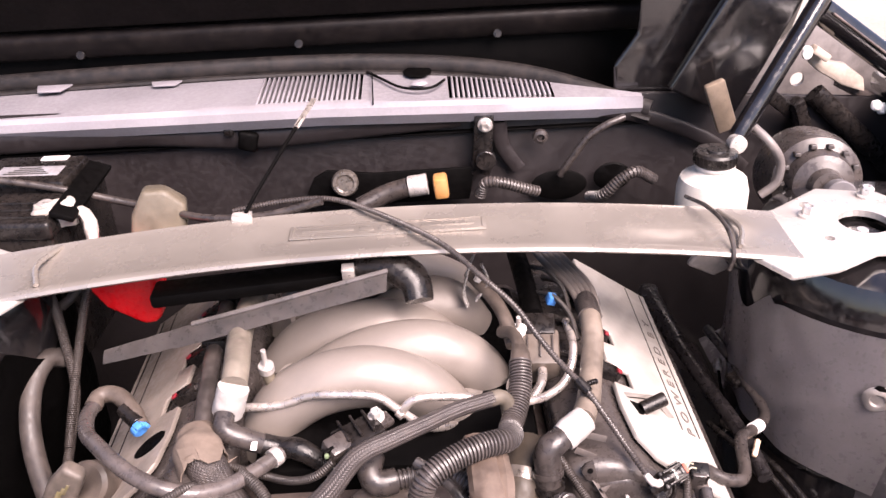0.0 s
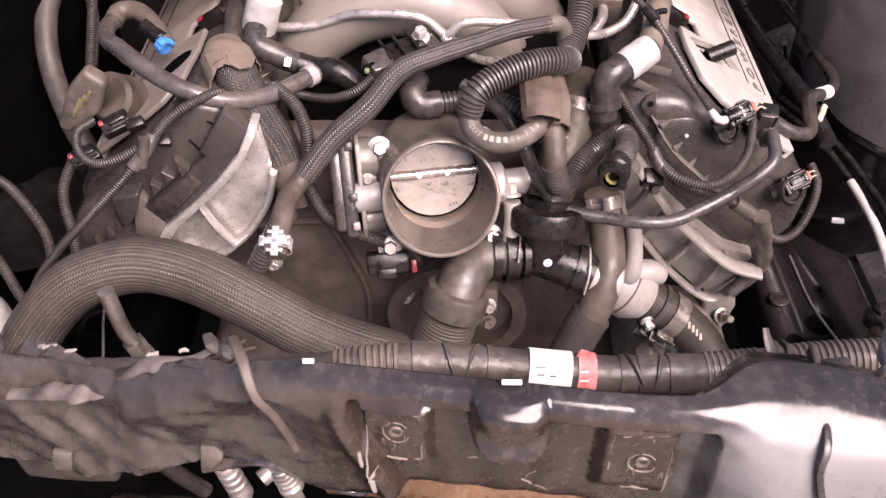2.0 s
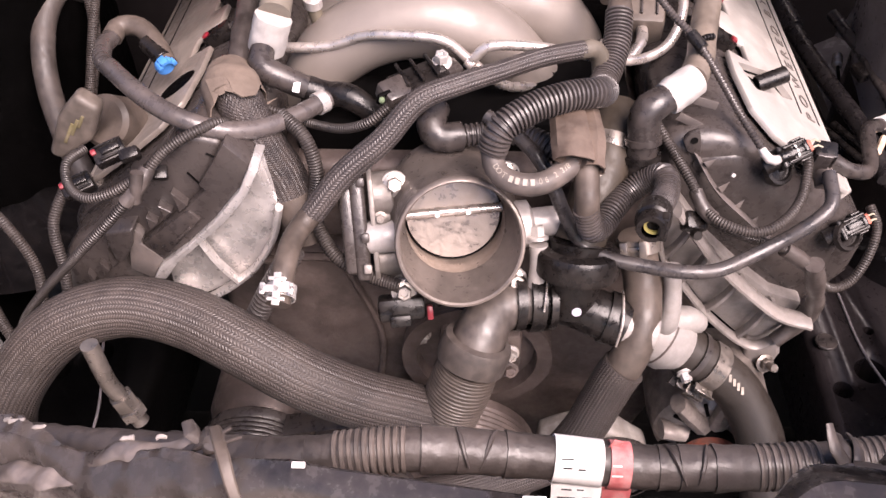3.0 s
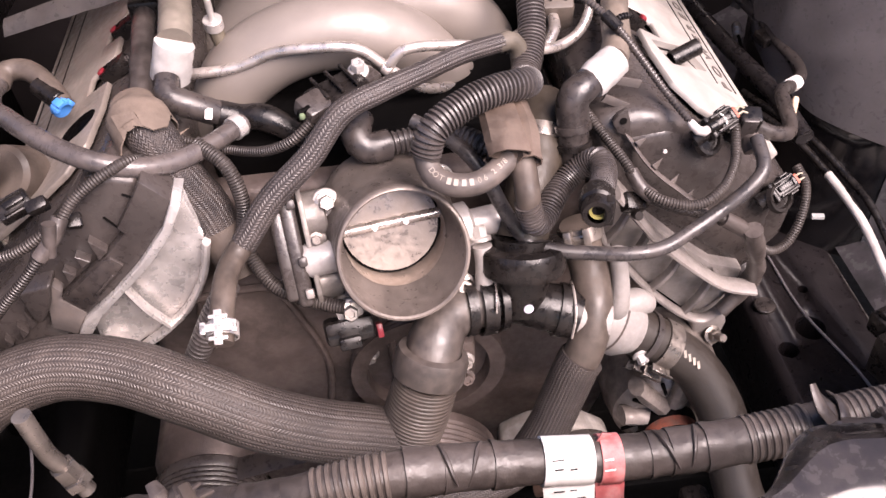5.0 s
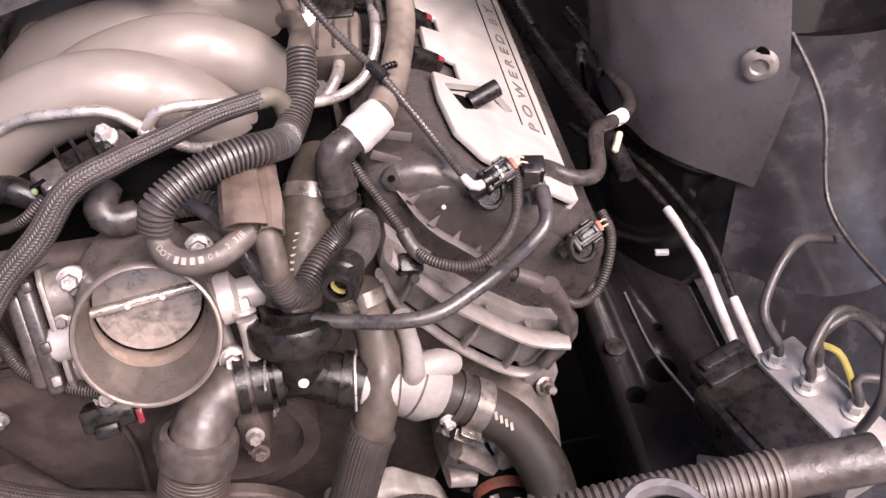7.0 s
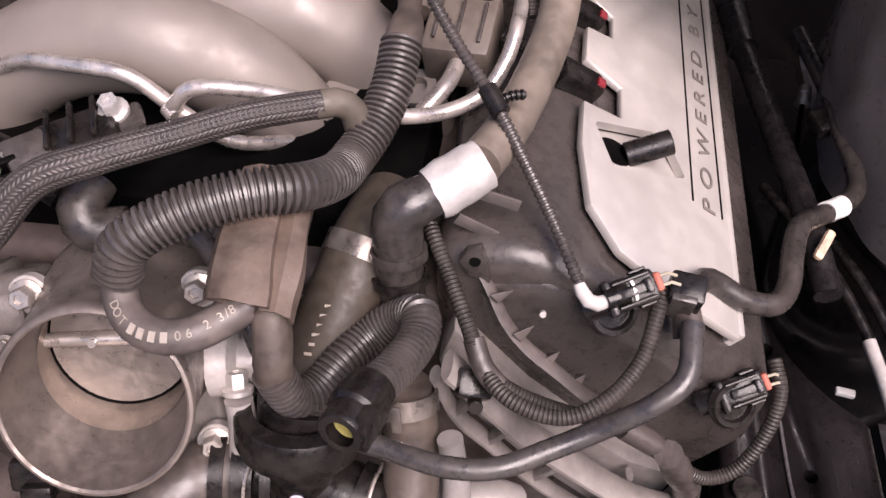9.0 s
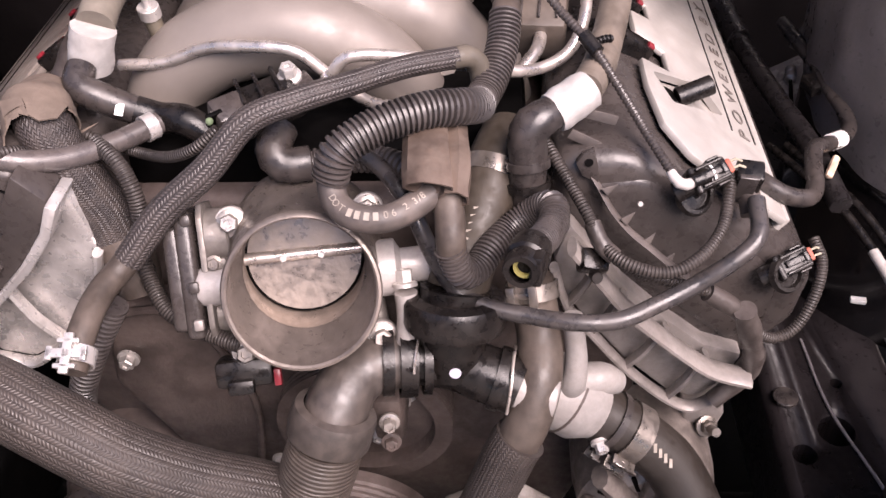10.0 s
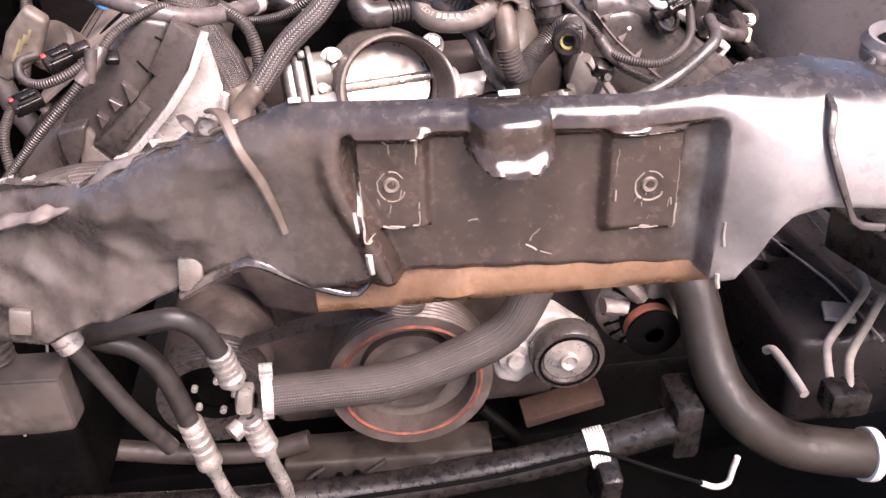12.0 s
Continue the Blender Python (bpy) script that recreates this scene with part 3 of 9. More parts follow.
# strut towers
for cx, s in ((0.548, 1), (-0.63, -1)):
    tower = thing("strut_tower", (cx, 0.93, 0.45), "black strut tower with a grey liner sheet round it", "strut tower", group="strut towers", kind="structure")
    bm = lathe(bmesh.new(), [(0.165, 0), (0.165, 0.39), (0.15, 0.425), (0.12, 0.436), (0.034, 0.44), (0.03, 0.43), (0.03, 0.40), (0, 0.40)], axis((cx, 0.93, 0.45), (0, 0, 1)), 40)
    part("tower_body", bm, GLOSS, tower)
    if s > 0:
        # the pressed skirt that runs from the tower into the apron
        bm = bmesh.new()
        skirt = []
        for i in range(37):
            q = radians(248 + 92 * i / 36)
            swell = min(max((i - 1) / 16, 0), 1)
            swell = swell * swell * (3 - 2 * swell)
            skirt.append([bm.verts.new((cx + (0.167 + (0.012 + 0.2 * (1 - k / 16) ** 2.2) * swell + 0.002 * noise.noise((i * 0.3, k * 0.4, 8))) * math.cos(q), 0.93 + (0.167 + (0.012 + 0.2 * (1 - k / 16) ** 2.2) * swell) * math.sin(q), 0.47 + 0.31 * k / 16)) for k in range(17)])
        for a, b in zip(skirt, skirt[1:]):
            for k in range(16):
                bm.faces.new((a[k], b[k], b[k + 1], a[k + 1]))
        bmesh.ops.solidify(bm, geom=list(bm.faces), thickness=0.002)
        part("skirt", bm, APRON, tower, "glossy black skirt running into the apron, dust and sheen in its colour")
    bm = bmesh.new()
    ring = []
    for i in range(41):
        q = radians(150 + 117 * i / 40) if s > 0 else radians(262 + 128 * i / 40)
        low = 0.60 + 0.012 * noise.noise((i * 0.3, 2, 0)) - 0.015 * (i / 40 if s > 0 else 1 - i / 40) + (0.1 * (1 - i / 40) ** 2 if s > 0 else 0)
        edge = i / 40 if s > 0 else 1 - i / 40
        high = 0.845 - 0.05 * math.exp(-(((edge - 0.35) / 0.12) ** 2)) - (0.012 if edge > 0.5 else 0)
        r = 0.174 + 0.003 * noise.noise((i * 0.2, 0, 0))
        if s > 0:
            low = 0.629 - 0.017 * edge ** 8 + 0.1 * (1 - edge) ** 2.5
        col = []
        for k in range(25):
            z = low + (high - low) * k / 24
            if s > 0:
                tear = 253.5 + 6.5 * min(max((z - 0.612) / 0.128, 0), 1) - (3.5 if z > 0.744 else 0) - max(0, z - 0.75) * 55
                q = radians(150 + (tear - 150) * edge)
            col.append(bm.verts.new((cx + (r + 0.0035 * noise.noise((i * 0.25, k * 0.18, 5))) * math.cos(q), 0.93 + r * math.sin(q), z)))
        ring.append(col)
    for a, b in zip(ring, ring[1:]):
        for k in range(24):
            bm.faces.new((a[k], b[k], b[k + 1], a[k + 1]))
    bmesh.ops.solidify(bm, geom=list(bm.faces), thickness=0.003)
    # left liner and dimple are darker copies, with the side's shade in the colour
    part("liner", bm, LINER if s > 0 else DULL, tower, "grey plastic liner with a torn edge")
    q = radians(247.5 if s > 0 else 278)
    p = Vector((cx + 0.1765 * math.cos(q), 0.93 + 0.1765 * math.sin(q), 0.755))
    d = (math.cos(q), math.sin(q), 0)
    bm = lathe(bmesh.new(), [(0, 0.001), (0.007, 0.001), (0.0085, 0.0035), (0.013, 0.003), (0.017, 0)], axis(p, d), 20)
    part("fixing_dimple", roughen(bm, 0.002, 90), CAST_GREY if s > 0 else CAST_DIRTY, tower, "worn dimple round a fixing hole")
    bm = roughen(drum(bmesh.new(), p + Vector(d) * 0.0012 + Vector((0, 0, 0.0135)), d, 0.0068, 0.0014, 16), 0.002, 160)
    part("fixing_hole", bm, DULL, tower)

# hood, propped open and leaning over the firewall
hood = thing("hood", (-0.1, 1.5, 0.94), "raised black hood seen from underneath", "hood")
bm = bmesh.new()
own = bmesh.new()
block(own, (1.45, 0.02, 1.05), pose(0, 0, 0.53), 0.008)
pour(bm, own, pose(-0.1, 1.50, 0.945, 28))
part("skin", bm, GLOSS, hood)
bm = bmesh.new()
block(bm, (1.16, 0.022, 0.86), pose(-0.1, 1.50, 0.945, 28) @ pose(-0.02, -0.02, 0.56), 0.03, 4)
part("inner_pad", bm, surface("hood_pad", (0.0045, 0.0032, 0.0032), 0.85, dust=0.2, dust_colour=(0.011, 0.0075, 0.007), bump=0.4, spec=0.1), hood, "dark insulation pad")
bm = bmesh.new()
block(bm, (1.3, 0.03, 0.05), pose(-0.1, 1.50, 0.945, 28) @ pose(0, -0.022, 0.095), 0.012, 3)
part("rear_stiffener", bm, surface("hood_inner_paint", (0.006, 0.0048, 0.005), 0.5, dust=0.05, spec=0.12), hood)
for x in (-0.45, -0.1, 0.22):
    part("pad_clip", drum(bmesh.new(), (pose(-0.1, 1.50, 0.945, 28) @ pose(x, -0.038, 0.085)).translation, (0, -1, 0.3), 0.007, 0.006, 12), PLASTIC, hood)
bm = bmesh.new()
slab(bm, [(0.36, 0.95), (0.46, 0.9), (0.50, 0.98), (0.60, 1.2), (0.52, 1.24), (0.42, 1.06)], 0.02, Matrix.Translation((0, 1.26, 0)) @ FRONT, 0.005, 3)
part("hinge", bm, GLOSS, hood, "black hood hinge arm")
bm = bmesh.new()
slab(bm, [(0.30, 0.78), (0.45, 0.82), (0.47, 0.98), (0.51, 1.22), (0.33, 1.22), (0.325, 1.02), (0.29, 0.97)], 0.012, Matrix.Translation((0, 1.325, 0)) @ FRONT, 0.006, 3)
part("hinge_pocket", bm, GLOSS, hood, "glossy black hinge pocket")
bm = block(bmesh.new(), (0.03, 0.012, 0.085), pose(0.427, 1.222, 0.935, 8, -22, 0), 0.004)
part("hinge_plate", bm, surface("bronze_plating", (0.3, 0.23, 0.17), 0.4, metal=0.6), hood, "pale plated hinge plate")
prop = thing("gas_strut", (0.40, 1.1, 0.94), "black gas strut holding the hood open", "gas strut")
part("cylinder", tube([(0.40, 1.07, 0.95), (0.62, 1.2, 1.26)], 0.0125), GLOSS, prop)
part("piston_rod", tube([(0.62, 1.2, 1.26), (0.78, 1.29, 1.48)], 0.005), STEEL, prop)
part("ball_joint", drum(bmesh.new(), (0.395, 1.065, 0.945), (0.1, -1, 0), 0.012, 0.014), ZINC, prop)

# added black panel that stands in for the dark gap under the hood
bm = block(bmesh.new(), (1.3, 0.012, 0.16), pose(-0.22, 1.455, 0.93), 0.003)
tagged(finish(bm, "gap_filler", DULL), "added black panel for the dark gap behind the cowl under the hood", "panel", kind="structure")

# yard wall far behind, seen only beside the hood
bm = block(bmesh.new(), (14, 0.2, 2.6), pose(0, 7.5, 1.3), 0.01)
tagged(finish(bm, "wall_north", surface("pale_wall_paint", (0.62, 0.59, 0.56), 0.8, dust=0.2, patch=1)), "pale painted yard wall behind the car", "wall", kind="structure")

# ---- engine ----
engine = thing("engine_block", (-0.05, 0.85, 0.25), "dirty aluminium engine block with a stained front cover", "engine")
bm = bmesh.new()
slab(bm, [(-0.285, 0.66), (-0.20, 0.74), (0.10, 0.74), (0.185, 0.66), (0.20, 0.5), (0.12, 0.27), (-0.22, 0.27), (-0.30, 0.5)], 0.42, Matrix.Translation((0, 0.668, 0)) @ FRONT, 0.012, 3)
part("block", bm, CAST_DIRTY, engine)
bm = bmesh.new()
slab(bm, [(-0.235, 0.655), (-0.15, 0.66), (-0.075, 0.62), (-0.06, 0.50), (-0.12, 0.44), (-0.21, 0.47), (-0.25, 0.56)], 0.03, Matrix.Translation((0, 0.64, 0)) @ FRONT @ pose(0, 0, 0, 0, 0, 0), 0.01, 3)
part("front_cover", bm, CAST_DIRTY, engine, "brown-stained front cover")
bm = bmesh.new()
sweep(bm, [(-0.235, 0.638, 0.65), (-0.16, 0.636, 0.655), (-0.08, 0.636, 0.615), (-0.065, 0.636, 0.52)], 0.004, seg=8)
sweep(bm, [(-0.16, 0.637, 0.65), (-0.13, 0.636, 0.55), (-0.14, 0.637, 0.45)], 0.0035, seg=8)
part("cover_rib", bm, CAST_DIRTY, engine)
for x, z in ((-0.225, 0.60), (-0.09, 0.55), (-0.12, 0.46), (0.005, 0.58), (0.0, 0.555)):
    part("cover_bolt", bolt(bmesh.new(), (x, 0.637, z), (0, -1, 0), 0.0065, 0.01), ZINC, engine)
# black block that stands in for the shade between the banks
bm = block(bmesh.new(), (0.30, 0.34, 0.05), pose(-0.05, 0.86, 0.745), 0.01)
part("valley_shade", bm, DULL, engine, "black block for the shade between the cylinder banks")

THETA = radians(35)
MID = -0.05


def bank(s):
    """From bank coordinates (out along the slope, forward, up from it) to the world; s is 1 or -1."""
    return Matrix.Translation((MID + s * 0.24, 0, 0.788)) @ Matrix(((s * math.cos(THETA), 0, s * math.sin(THETA), 0), (0, 1, 0, 0), (-math.sin(THETA), 0, math.cos(THETA), 0), (0, 0, 0, 1)))


LETTERS = "POWERED BY"
# darker copy for the left bank: brown dust, and the shaded slope as colour
COVER_DUST_SHADE = surface("dusty_shaded_silver_cover", (0.2, 0.174, 0.154), 0.45, metal=0.25, dust=0.5, dust_colour=(0.19, 0.15, 0.125), vary=0.15, bump=0.1, pits=0.05)
FLANGE_LIT = surface("bare_cast_flange_lit", (0.6, 0.57, 0.55), 0.32, metal=0.65, dust=0.18, dust_colour=(0.3, 0.25, 0.22), bump=0.2, relief=300)
for s, where in ((1, "right"), (-1, "left")):
    head = thing("cam_cover", (MID + s * 0.27, 0.85, 0.6), "black ribbed cam cover under a silver coil cover", "cam cover", group="cam covers")
    # the black cover: a rounded section pushed back along the engine
    bm = bmesh.new()
    out = [(0.165, 0.785), (0.215, 0.79), (0.238, 0.778), (0.34, 0.704), (0.366, 0.675), (0.36, 0.63), (0.335, 0.59), (0.30, 0.575), (0.20, 0.66), (0.165, 0.72)]
    out = [(MID + s * x, z) for x, z in out]
    slab(bm, out if s > 0 else out[::-1], 0.42, Matrix.Translation((0, 0.652, 0)) @ FRONT, 0.016, 4)
    part("cover_body", bm, PLASTIC_GREY, head)
    # swelling front nose under the phaser
    bm = bmesh.new()
    out = [(0.185, 0.77), (0.23, 0.775), (0.30, 0.722), (0.345, 0.68), (0.34, 0.63), (0.31, 0.60), (0.225, 0.675), (0.19, 0.72)]
    out = [(MID + s * x, z) for x, z in out]
    slab(bm, out if s > 0 else out[::-1], 0.03, Matrix.Translation((0, 0.649 if s > 0 else 0.634, 0)) @ FRONT, 0.014, 4)
    part("nose", bm, PLASTIC_GREY, head)
    # curved rib with its teeth
    if s > 0:
        part("curved_rib", tube([(0.1379, 0.6580, 0.7788), (0.1473, 0.6479, 0.7658), (0.1564, 0.6371, 0.7534), (0.1685, 0.6306, 0.741), (0.1835, 0.6275, 0.7281), (0.1992, 0.6238, 0.7148), (0.212, 0.6220, 0.705)], 0.0016, seg=8, flat=3.6, up=(0, 1, 0)), SCUFFED, head)
        part("rib_eye", slab(bmesh.new(), [(0.1302, 0.7859), (0.1342, 0.7923), (0.142, 0.7962), (0.1451, 0.7848), (0.1468, 0.7696), (0.1411, 0.772), (0.1351, 0.7752)][::-1], 0.006, Matrix.Translation((0, 0.648, 0)) @ FRONT, 0.001, 2), PLASTIC_GREY, head, "moulded ear with a hole")
        part("ear_hole", drum(bmesh.new(), (0.1389, 0.6484, 0.7868), (0, -1, 0.3), 0.003, 0.0014, 14), DULL, head, "dark hole in the ear")
        part("pale_dot", drum(bmesh.new(), (0.1755, 0.644, 0.7545), (0, -0.8, 0.5), 0.0018, 0.003, 12), SLEEVE_WHITE, head, "pale dot")
        teeth = (((0.1498, 0.6389, 0.7684), (0.1601, 0.6439, 0.7719)), ((0.163, 0.6286, 0.7504), (0.1722, 0.6354, 0.7549)), ((0.1802, 0.6287, 0.7303), (0.1867, 0.6311, 0.7401)), ((0.1968, 0.6272, 0.7149), (0.202, 0.6309, 0.7213)))
    else:
        # moulded front: upper shoulder, lower body, upright wall with a proud pad, and a gusset
        for outline, y, depth, round_ in (
            ([(-0.2374, 0.8045), (-0.2624, 0.8122), (-0.2867, 0.7938), (-0.3212, 0.7526), (-0.3529, 0.72), (-0.3357, 0.7115), (-0.3312, 0.6933), (-0.2863, 0.7308), (-0.2615, 0.7551)], 0.614, 0.05, 0.006),
            ([(-0.3342, 0.7103), (-0.3518, 0.7217), (-0.3896, 0.6963), (-0.4099, 0.6702), (-0.4176, 0.6156), (-0.3666, 0.6176), (-0.3306, 0.6493), (-0.3487, 0.6609)], 0.612, 0.05, 0.01),
            ([(-0.3249, 0.7256), (-0.3523, 0.7203), (-0.3525, 0.7037), (-0.3504, 0.6868), (-0.3443, 0.6838), (-0.3332, 0.7013)], 0.596, 0.03, 0.007),
        ):
            part("shoulder", slab(bmesh.new(), outline, depth, Matrix.Translation((0, y, 0)) @ FRONT, round_, 4), PLASTIC_GREY, head)
        wall_ = [(-0.2168, 0.7898), (-0.2343, 0.8103), (-0.2442, 0.7944), (-0.2627, 0.7675), (-0.2581, 0.7616), (-0.2825, 0.7377), (-0.3268, 0.7007), (-0.3122, 0.6802), (-0.2843, 0.703), (-0.2555, 0.7321), (-0.2281, 0.7665)]
        part("wall_band", slab(bmesh.new(), wall_, 0.03, Matrix.Translation((0, 0.605, 0)) @ FRONT, 0.0016, 2), PLASTIC_GREY, head, "curved plastic wall band")
        part("pad", slab(bmesh.new(), [(-0.2817, 0.7379), (-0.3229, 0.7035), (-0.308, 0.686), (-0.2674, 0.732), (-0.2754, 0.741)], 0.006, Matrix.Translation((0, 0.6025, 0)) @ FRONT, 0.001, 2), RUBBER, head, "darker proud pad")
        part("slot_mark", block(bmesh.new(), (0.0255, 0.002, 0.0022), pose(-0.2865, 0.6015, 0.7148, 0, -46), 0.0006), PLASTIC_GREY, head)
        part("gusset", slab(bmesh.new(), [(-0.3302, 0.7205), (-0.3392, 0.6928), (-0.3441, 0.6688), (-0.3263, 0.6573), (-0.3111, 0.6822), (-0.3269, 0.701), (-0.3225, 0.7087)], 0.012, Matrix.Translation((0, 0.604, 0)) @ FRONT, 0.002, 2), SCUFFED, head, "scuffed gusset")
        for p, q in (((-0.2525, 0.7941), (-0.2465, 0.7906)), ((-0.2719, 0.7741), (-0.2648, 0.7627))):
            part("moulded_line", tube([(p[0], 0.6135, p[1]), (q[0], 0.6135, q[1])], 0.0009, seg=6), DULL, head)
        for tri_ in (((-0.2876, 0.7586), (-0.2849, 0.737), (-0.2764, 0.745)), ((-0.3021, 0.7442), (-0.2998, 0.7308), (-0.2917, 0.7368)), ((-0.3156, 0.7309), (-0.3149, 0.7156), (-0.3072, 0.7238)), ((-0.3596, 0.6919), (-0.3617, 0.6679), (-0.355, 0.6746)), ((-0.3714, 0.6756), (-0.3718, 0.6577), (-0.3651, 0.6645)), ((-0.3862, 0.6621), (-0.3883, 0.647), (-0.3819, 0.6523))):
            part("tooth", slab(bmesh.new(), tri_, 0.009, Matrix.Translation((0, 0.6055, 0)) @ FRONT, 0.0005, 1), PLASTIC_GREY, head)
        teeth = ()
    for foot, tip in teeth:
        foot, tip = Vector(foot), Vector(tip)
        run = Vector((s * 0.62, 0, -0.78)) * 0.0042
        deep = Vector((0, 0.016, -0.012))
        bm = bmesh.new()
        a, b, c, d = [bm.verts.new(q) for q in (foot - run, foot + run, tip, foot + deep)]
        for f in ((a, b, c), (a, c, d), (b, d, c), (a, d, b)):
            bm.faces.new(f)
        bmesh.ops.bevel(bm, geom=list(bm.edges), offset=0.0006, segments=1, affect="EDGES")
        part("tooth", bm, SCUFFED, head)
    if s > 0:
        for p, q in (((0.132, 0.678, 0.808), (0.159, 0.676, 0.801)), ((0.1268, 0.668, 0.797), (0.1595, 0.668, 0.7784))):
            part("cover_fin", tube([p, q], 0.0014, seg=6, flat=3.0), SCUFFED, head)
    # sensor seats
    for x, y, z in ((0.262, 0.650, 0.762), (0.337, 0.646, 0.692))[: 2 if s > 0 else 0]:
        bm = lathe(bmesh.new(), [(0, -0.001), (0.0095, -0.001), (0.0105, 0.002), (0.0132, 0.002), (0.015, -0.002)], axis((MID + s * x, y - 0.006, z), (s * 0.35, -0.72, 0.6)), 24)
        part("sensor_seat", bm, PLASTIC, head, "round sensor opening")
    # aluminium edge of the front cover
    rim = [(0.128, 0.742), (0.149, 0.712), (0.17, 0.683), (0.204, 0.648), (0.238, 0.618), (0.27, 0.606)] if s > 0 else [(-0.2131, 0.7884), (-0.2254, 0.7636), (-0.2512, 0.7315), (-0.2797, 0.7032), (-0.3067, 0.6788), (-0.3185, 0.661)]
    low = [(0.118, 0.708), (0.129, 0.669), (0.149, 0.64), (0.178, 0.6), (0.215, 0.562), (0.239, 0.552), (0.262, 0.575)] if s > 0 else [(-0.203, 0.735), (-0.214, 0.698), (-0.233, 0.665), (-0.253, 0.644), (-0.273, 0.628), (-0.292, 0.617), (-0.32, 0.624)]
    # same casting on both banks; the left one's stronger light is in its colour
    metal = CAST_GREY if s > 0 else FLANGE_LIT
    outline = rim + low[::-1]
    part("front_flange", slab(bmesh.new(), outline if s < 0 else outline[::-1], 0.03, Matrix.Translation((0, 0.638 if s > 0 else 0.622, 0)) @ FRONT, 0.004, 2), metal, head, "bare cast aluminium flange")
    if s > 0:
        part("flange_rim", tube([(x, 0.614, z) for x, z in rim], 0.004, seg=10, flat=2.6, up=(0, 1, 0)), metal, head)
    else:
        edge = [(-0.2168, 0.7898), (-0.2281, 0.7665), (-0.2555, 0.7321), (-0.2843, 0.703), (-0.3132, 0.6786), (-0.3241, 0.6613), (-0.3128, 0.6608), (-0.3002, 0.679), (-0.2751, 0.7033), (-0.2468, 0.7309), (-0.2227, 0.7606), (-0.2094, 0.7869)]
        part("flange_rim", slab(bmesh.new(), edge, 0.04, Matrix.Translation((0, 0.6, 0)) @ FRONT, 0.0014, 2), metal, head)
    part("flange_rim", tube([(x, 0.63 if s > 0 else 0.617, z) for x, z in low], 0.0035, seg=10, flat=1.8, up=(0, 1, 0)), CAST_GREY if s > 0 else FLANGE_LIT, head)
    for k in ((1, 2, 3, 4) if s > 0 else (3,)):
        p, q = Vector((rim[k][0], 0.63 if s > 0 else 0.614, rim[k][1])), Vector((low[k][0], 0.632 if s > 0 else 0.616, low[k][1]))
        part("flange_web", tube([p, (p + q) / 2 + Vector((0, -0.004, 0)), q], 0.0028, seg=8, flat=2.0, up=(0, 1, 0)), metal, head)
    # silver coil cover on the slope
    m = bank(s)
    bm = bmesh.new()
    rim = [(0.0, 0.745), (0.008, 0.70), (0.03, 0.678), (0.075, 0.668), (0.118, 0.665), (0.122, 1.06), (0.0, 1.06), (0.0, 0.99), (0.024, 0.985), (0.024, 0.962), (0.0, 0.957), (0.0, 0.90), (0.022, 0.893), (0.022, 0.868), (0.0, 0.862), (0.0, 0.826), (0.03, 0.82), (0.03, 0.79), (0.0, 0.784)]
    slab(bm, rim if s > 0 else rim[::-1], 0.006, m, 0.0016, 2)
    paint = COVER if s > 0 else COVER_DUST_SHADE
    plate = part("coil_cover", bm, paint, head, "silver-painted coil cover" if s > 0 else "dust-browned silver coil cover with its shade in the colour")
    bm = bmesh.new()
    slab(bm, [(0.117, 0.668), (0.123, 0.668), (0.123, 1.06), (0.117, 1.06)], 0.05, m @ pose(0, 0, 0.0005), 0.002)
    part("cover_flank", bm, paint, plate)
    bm = bmesh.new()
    for w in (0.0875, 0.1125):
        block(bm, (0.0012, 0.3, 0.0006), m @ pose(w, 0.905, 0.0003), 0)
    part("pressed_line", bm, DULL, plate)
    if s > 0:
        carve(plate, block(bmesh.new(), (0.066, 0.034, 0.04), m @ pose(0.0455, 0.771, -0.004, 0, 0, 28), 0.003))
        pocket = part("pocket", block(bmesh.new(), (0.07, 0.038, 0.003), m @ pose(0.0455, 0.771, -0.0085, -5, 0, 28), 0.001), COVER, plate, "recessed pocket round the peg")
        part("slot", lathe(bmesh.new(), [(0, 0.0006), (0.011, 0.0006), (0.0125, 0.0002)], m @ pose(0.03, 0.764, -0.0065, -5, 0, 28) @ Matrix.Diagonal((1.1, 0.9, 1, 1)), 24), DULL, plate, "dark oval slot")
        peg = drum(bmesh.new(), m @ Vector((0.038, 0.766, -0.006)), m.to_3x3() @ Vector((0.62, 0.25, 0.74)), 0.008, 0.029, 20)
        tagged(finish(peg, "rubber_peg", PLASTIC), "black rubber mounting peg on the silver cover", "peg")
        etched = surface("etched_letter", (0.13, 0.115, 0.105), 0.6, dust=0.3)
        start = 0.7535
        for word in LETTERS.split():
            for letter in word:
                ob = writing("letter", letter, 0.0145, m @ pose(0.1015, 0.8, 0.0007, 0, 0, 90) @ Matrix.Diagonal((1.75, 1, 1, 1)), etched, plate)
                ys = [v.co.y + head.location.y for v in ob.data.vertices]
                ob.data.transform(Matrix.Translation((0, start - min(ys), 0)))
                start += max(ys) - min(ys) + 0.0105
            start += 0.011
    else:
        bm = lathe(bmesh.new(), [(0, 0.0006), (0.014, 0.0006), (0.0165, 0.0002)], m @ pose(0.03, 0.742, 0.0) @ Matrix.Diagonal((1.4, 0.9, 1, 1)), 24)
        part("slot", bm, DULL, plate, "dark oval slot")
    # coil connectors in the notches
    for y in (0.805, 0.88, 0.973):
        p = m @ Vector((0.012, y, -0.006))
        plug = thing("coil_connector", p, "black coil connector with a red lock tab", "connector", group="coil connectors")
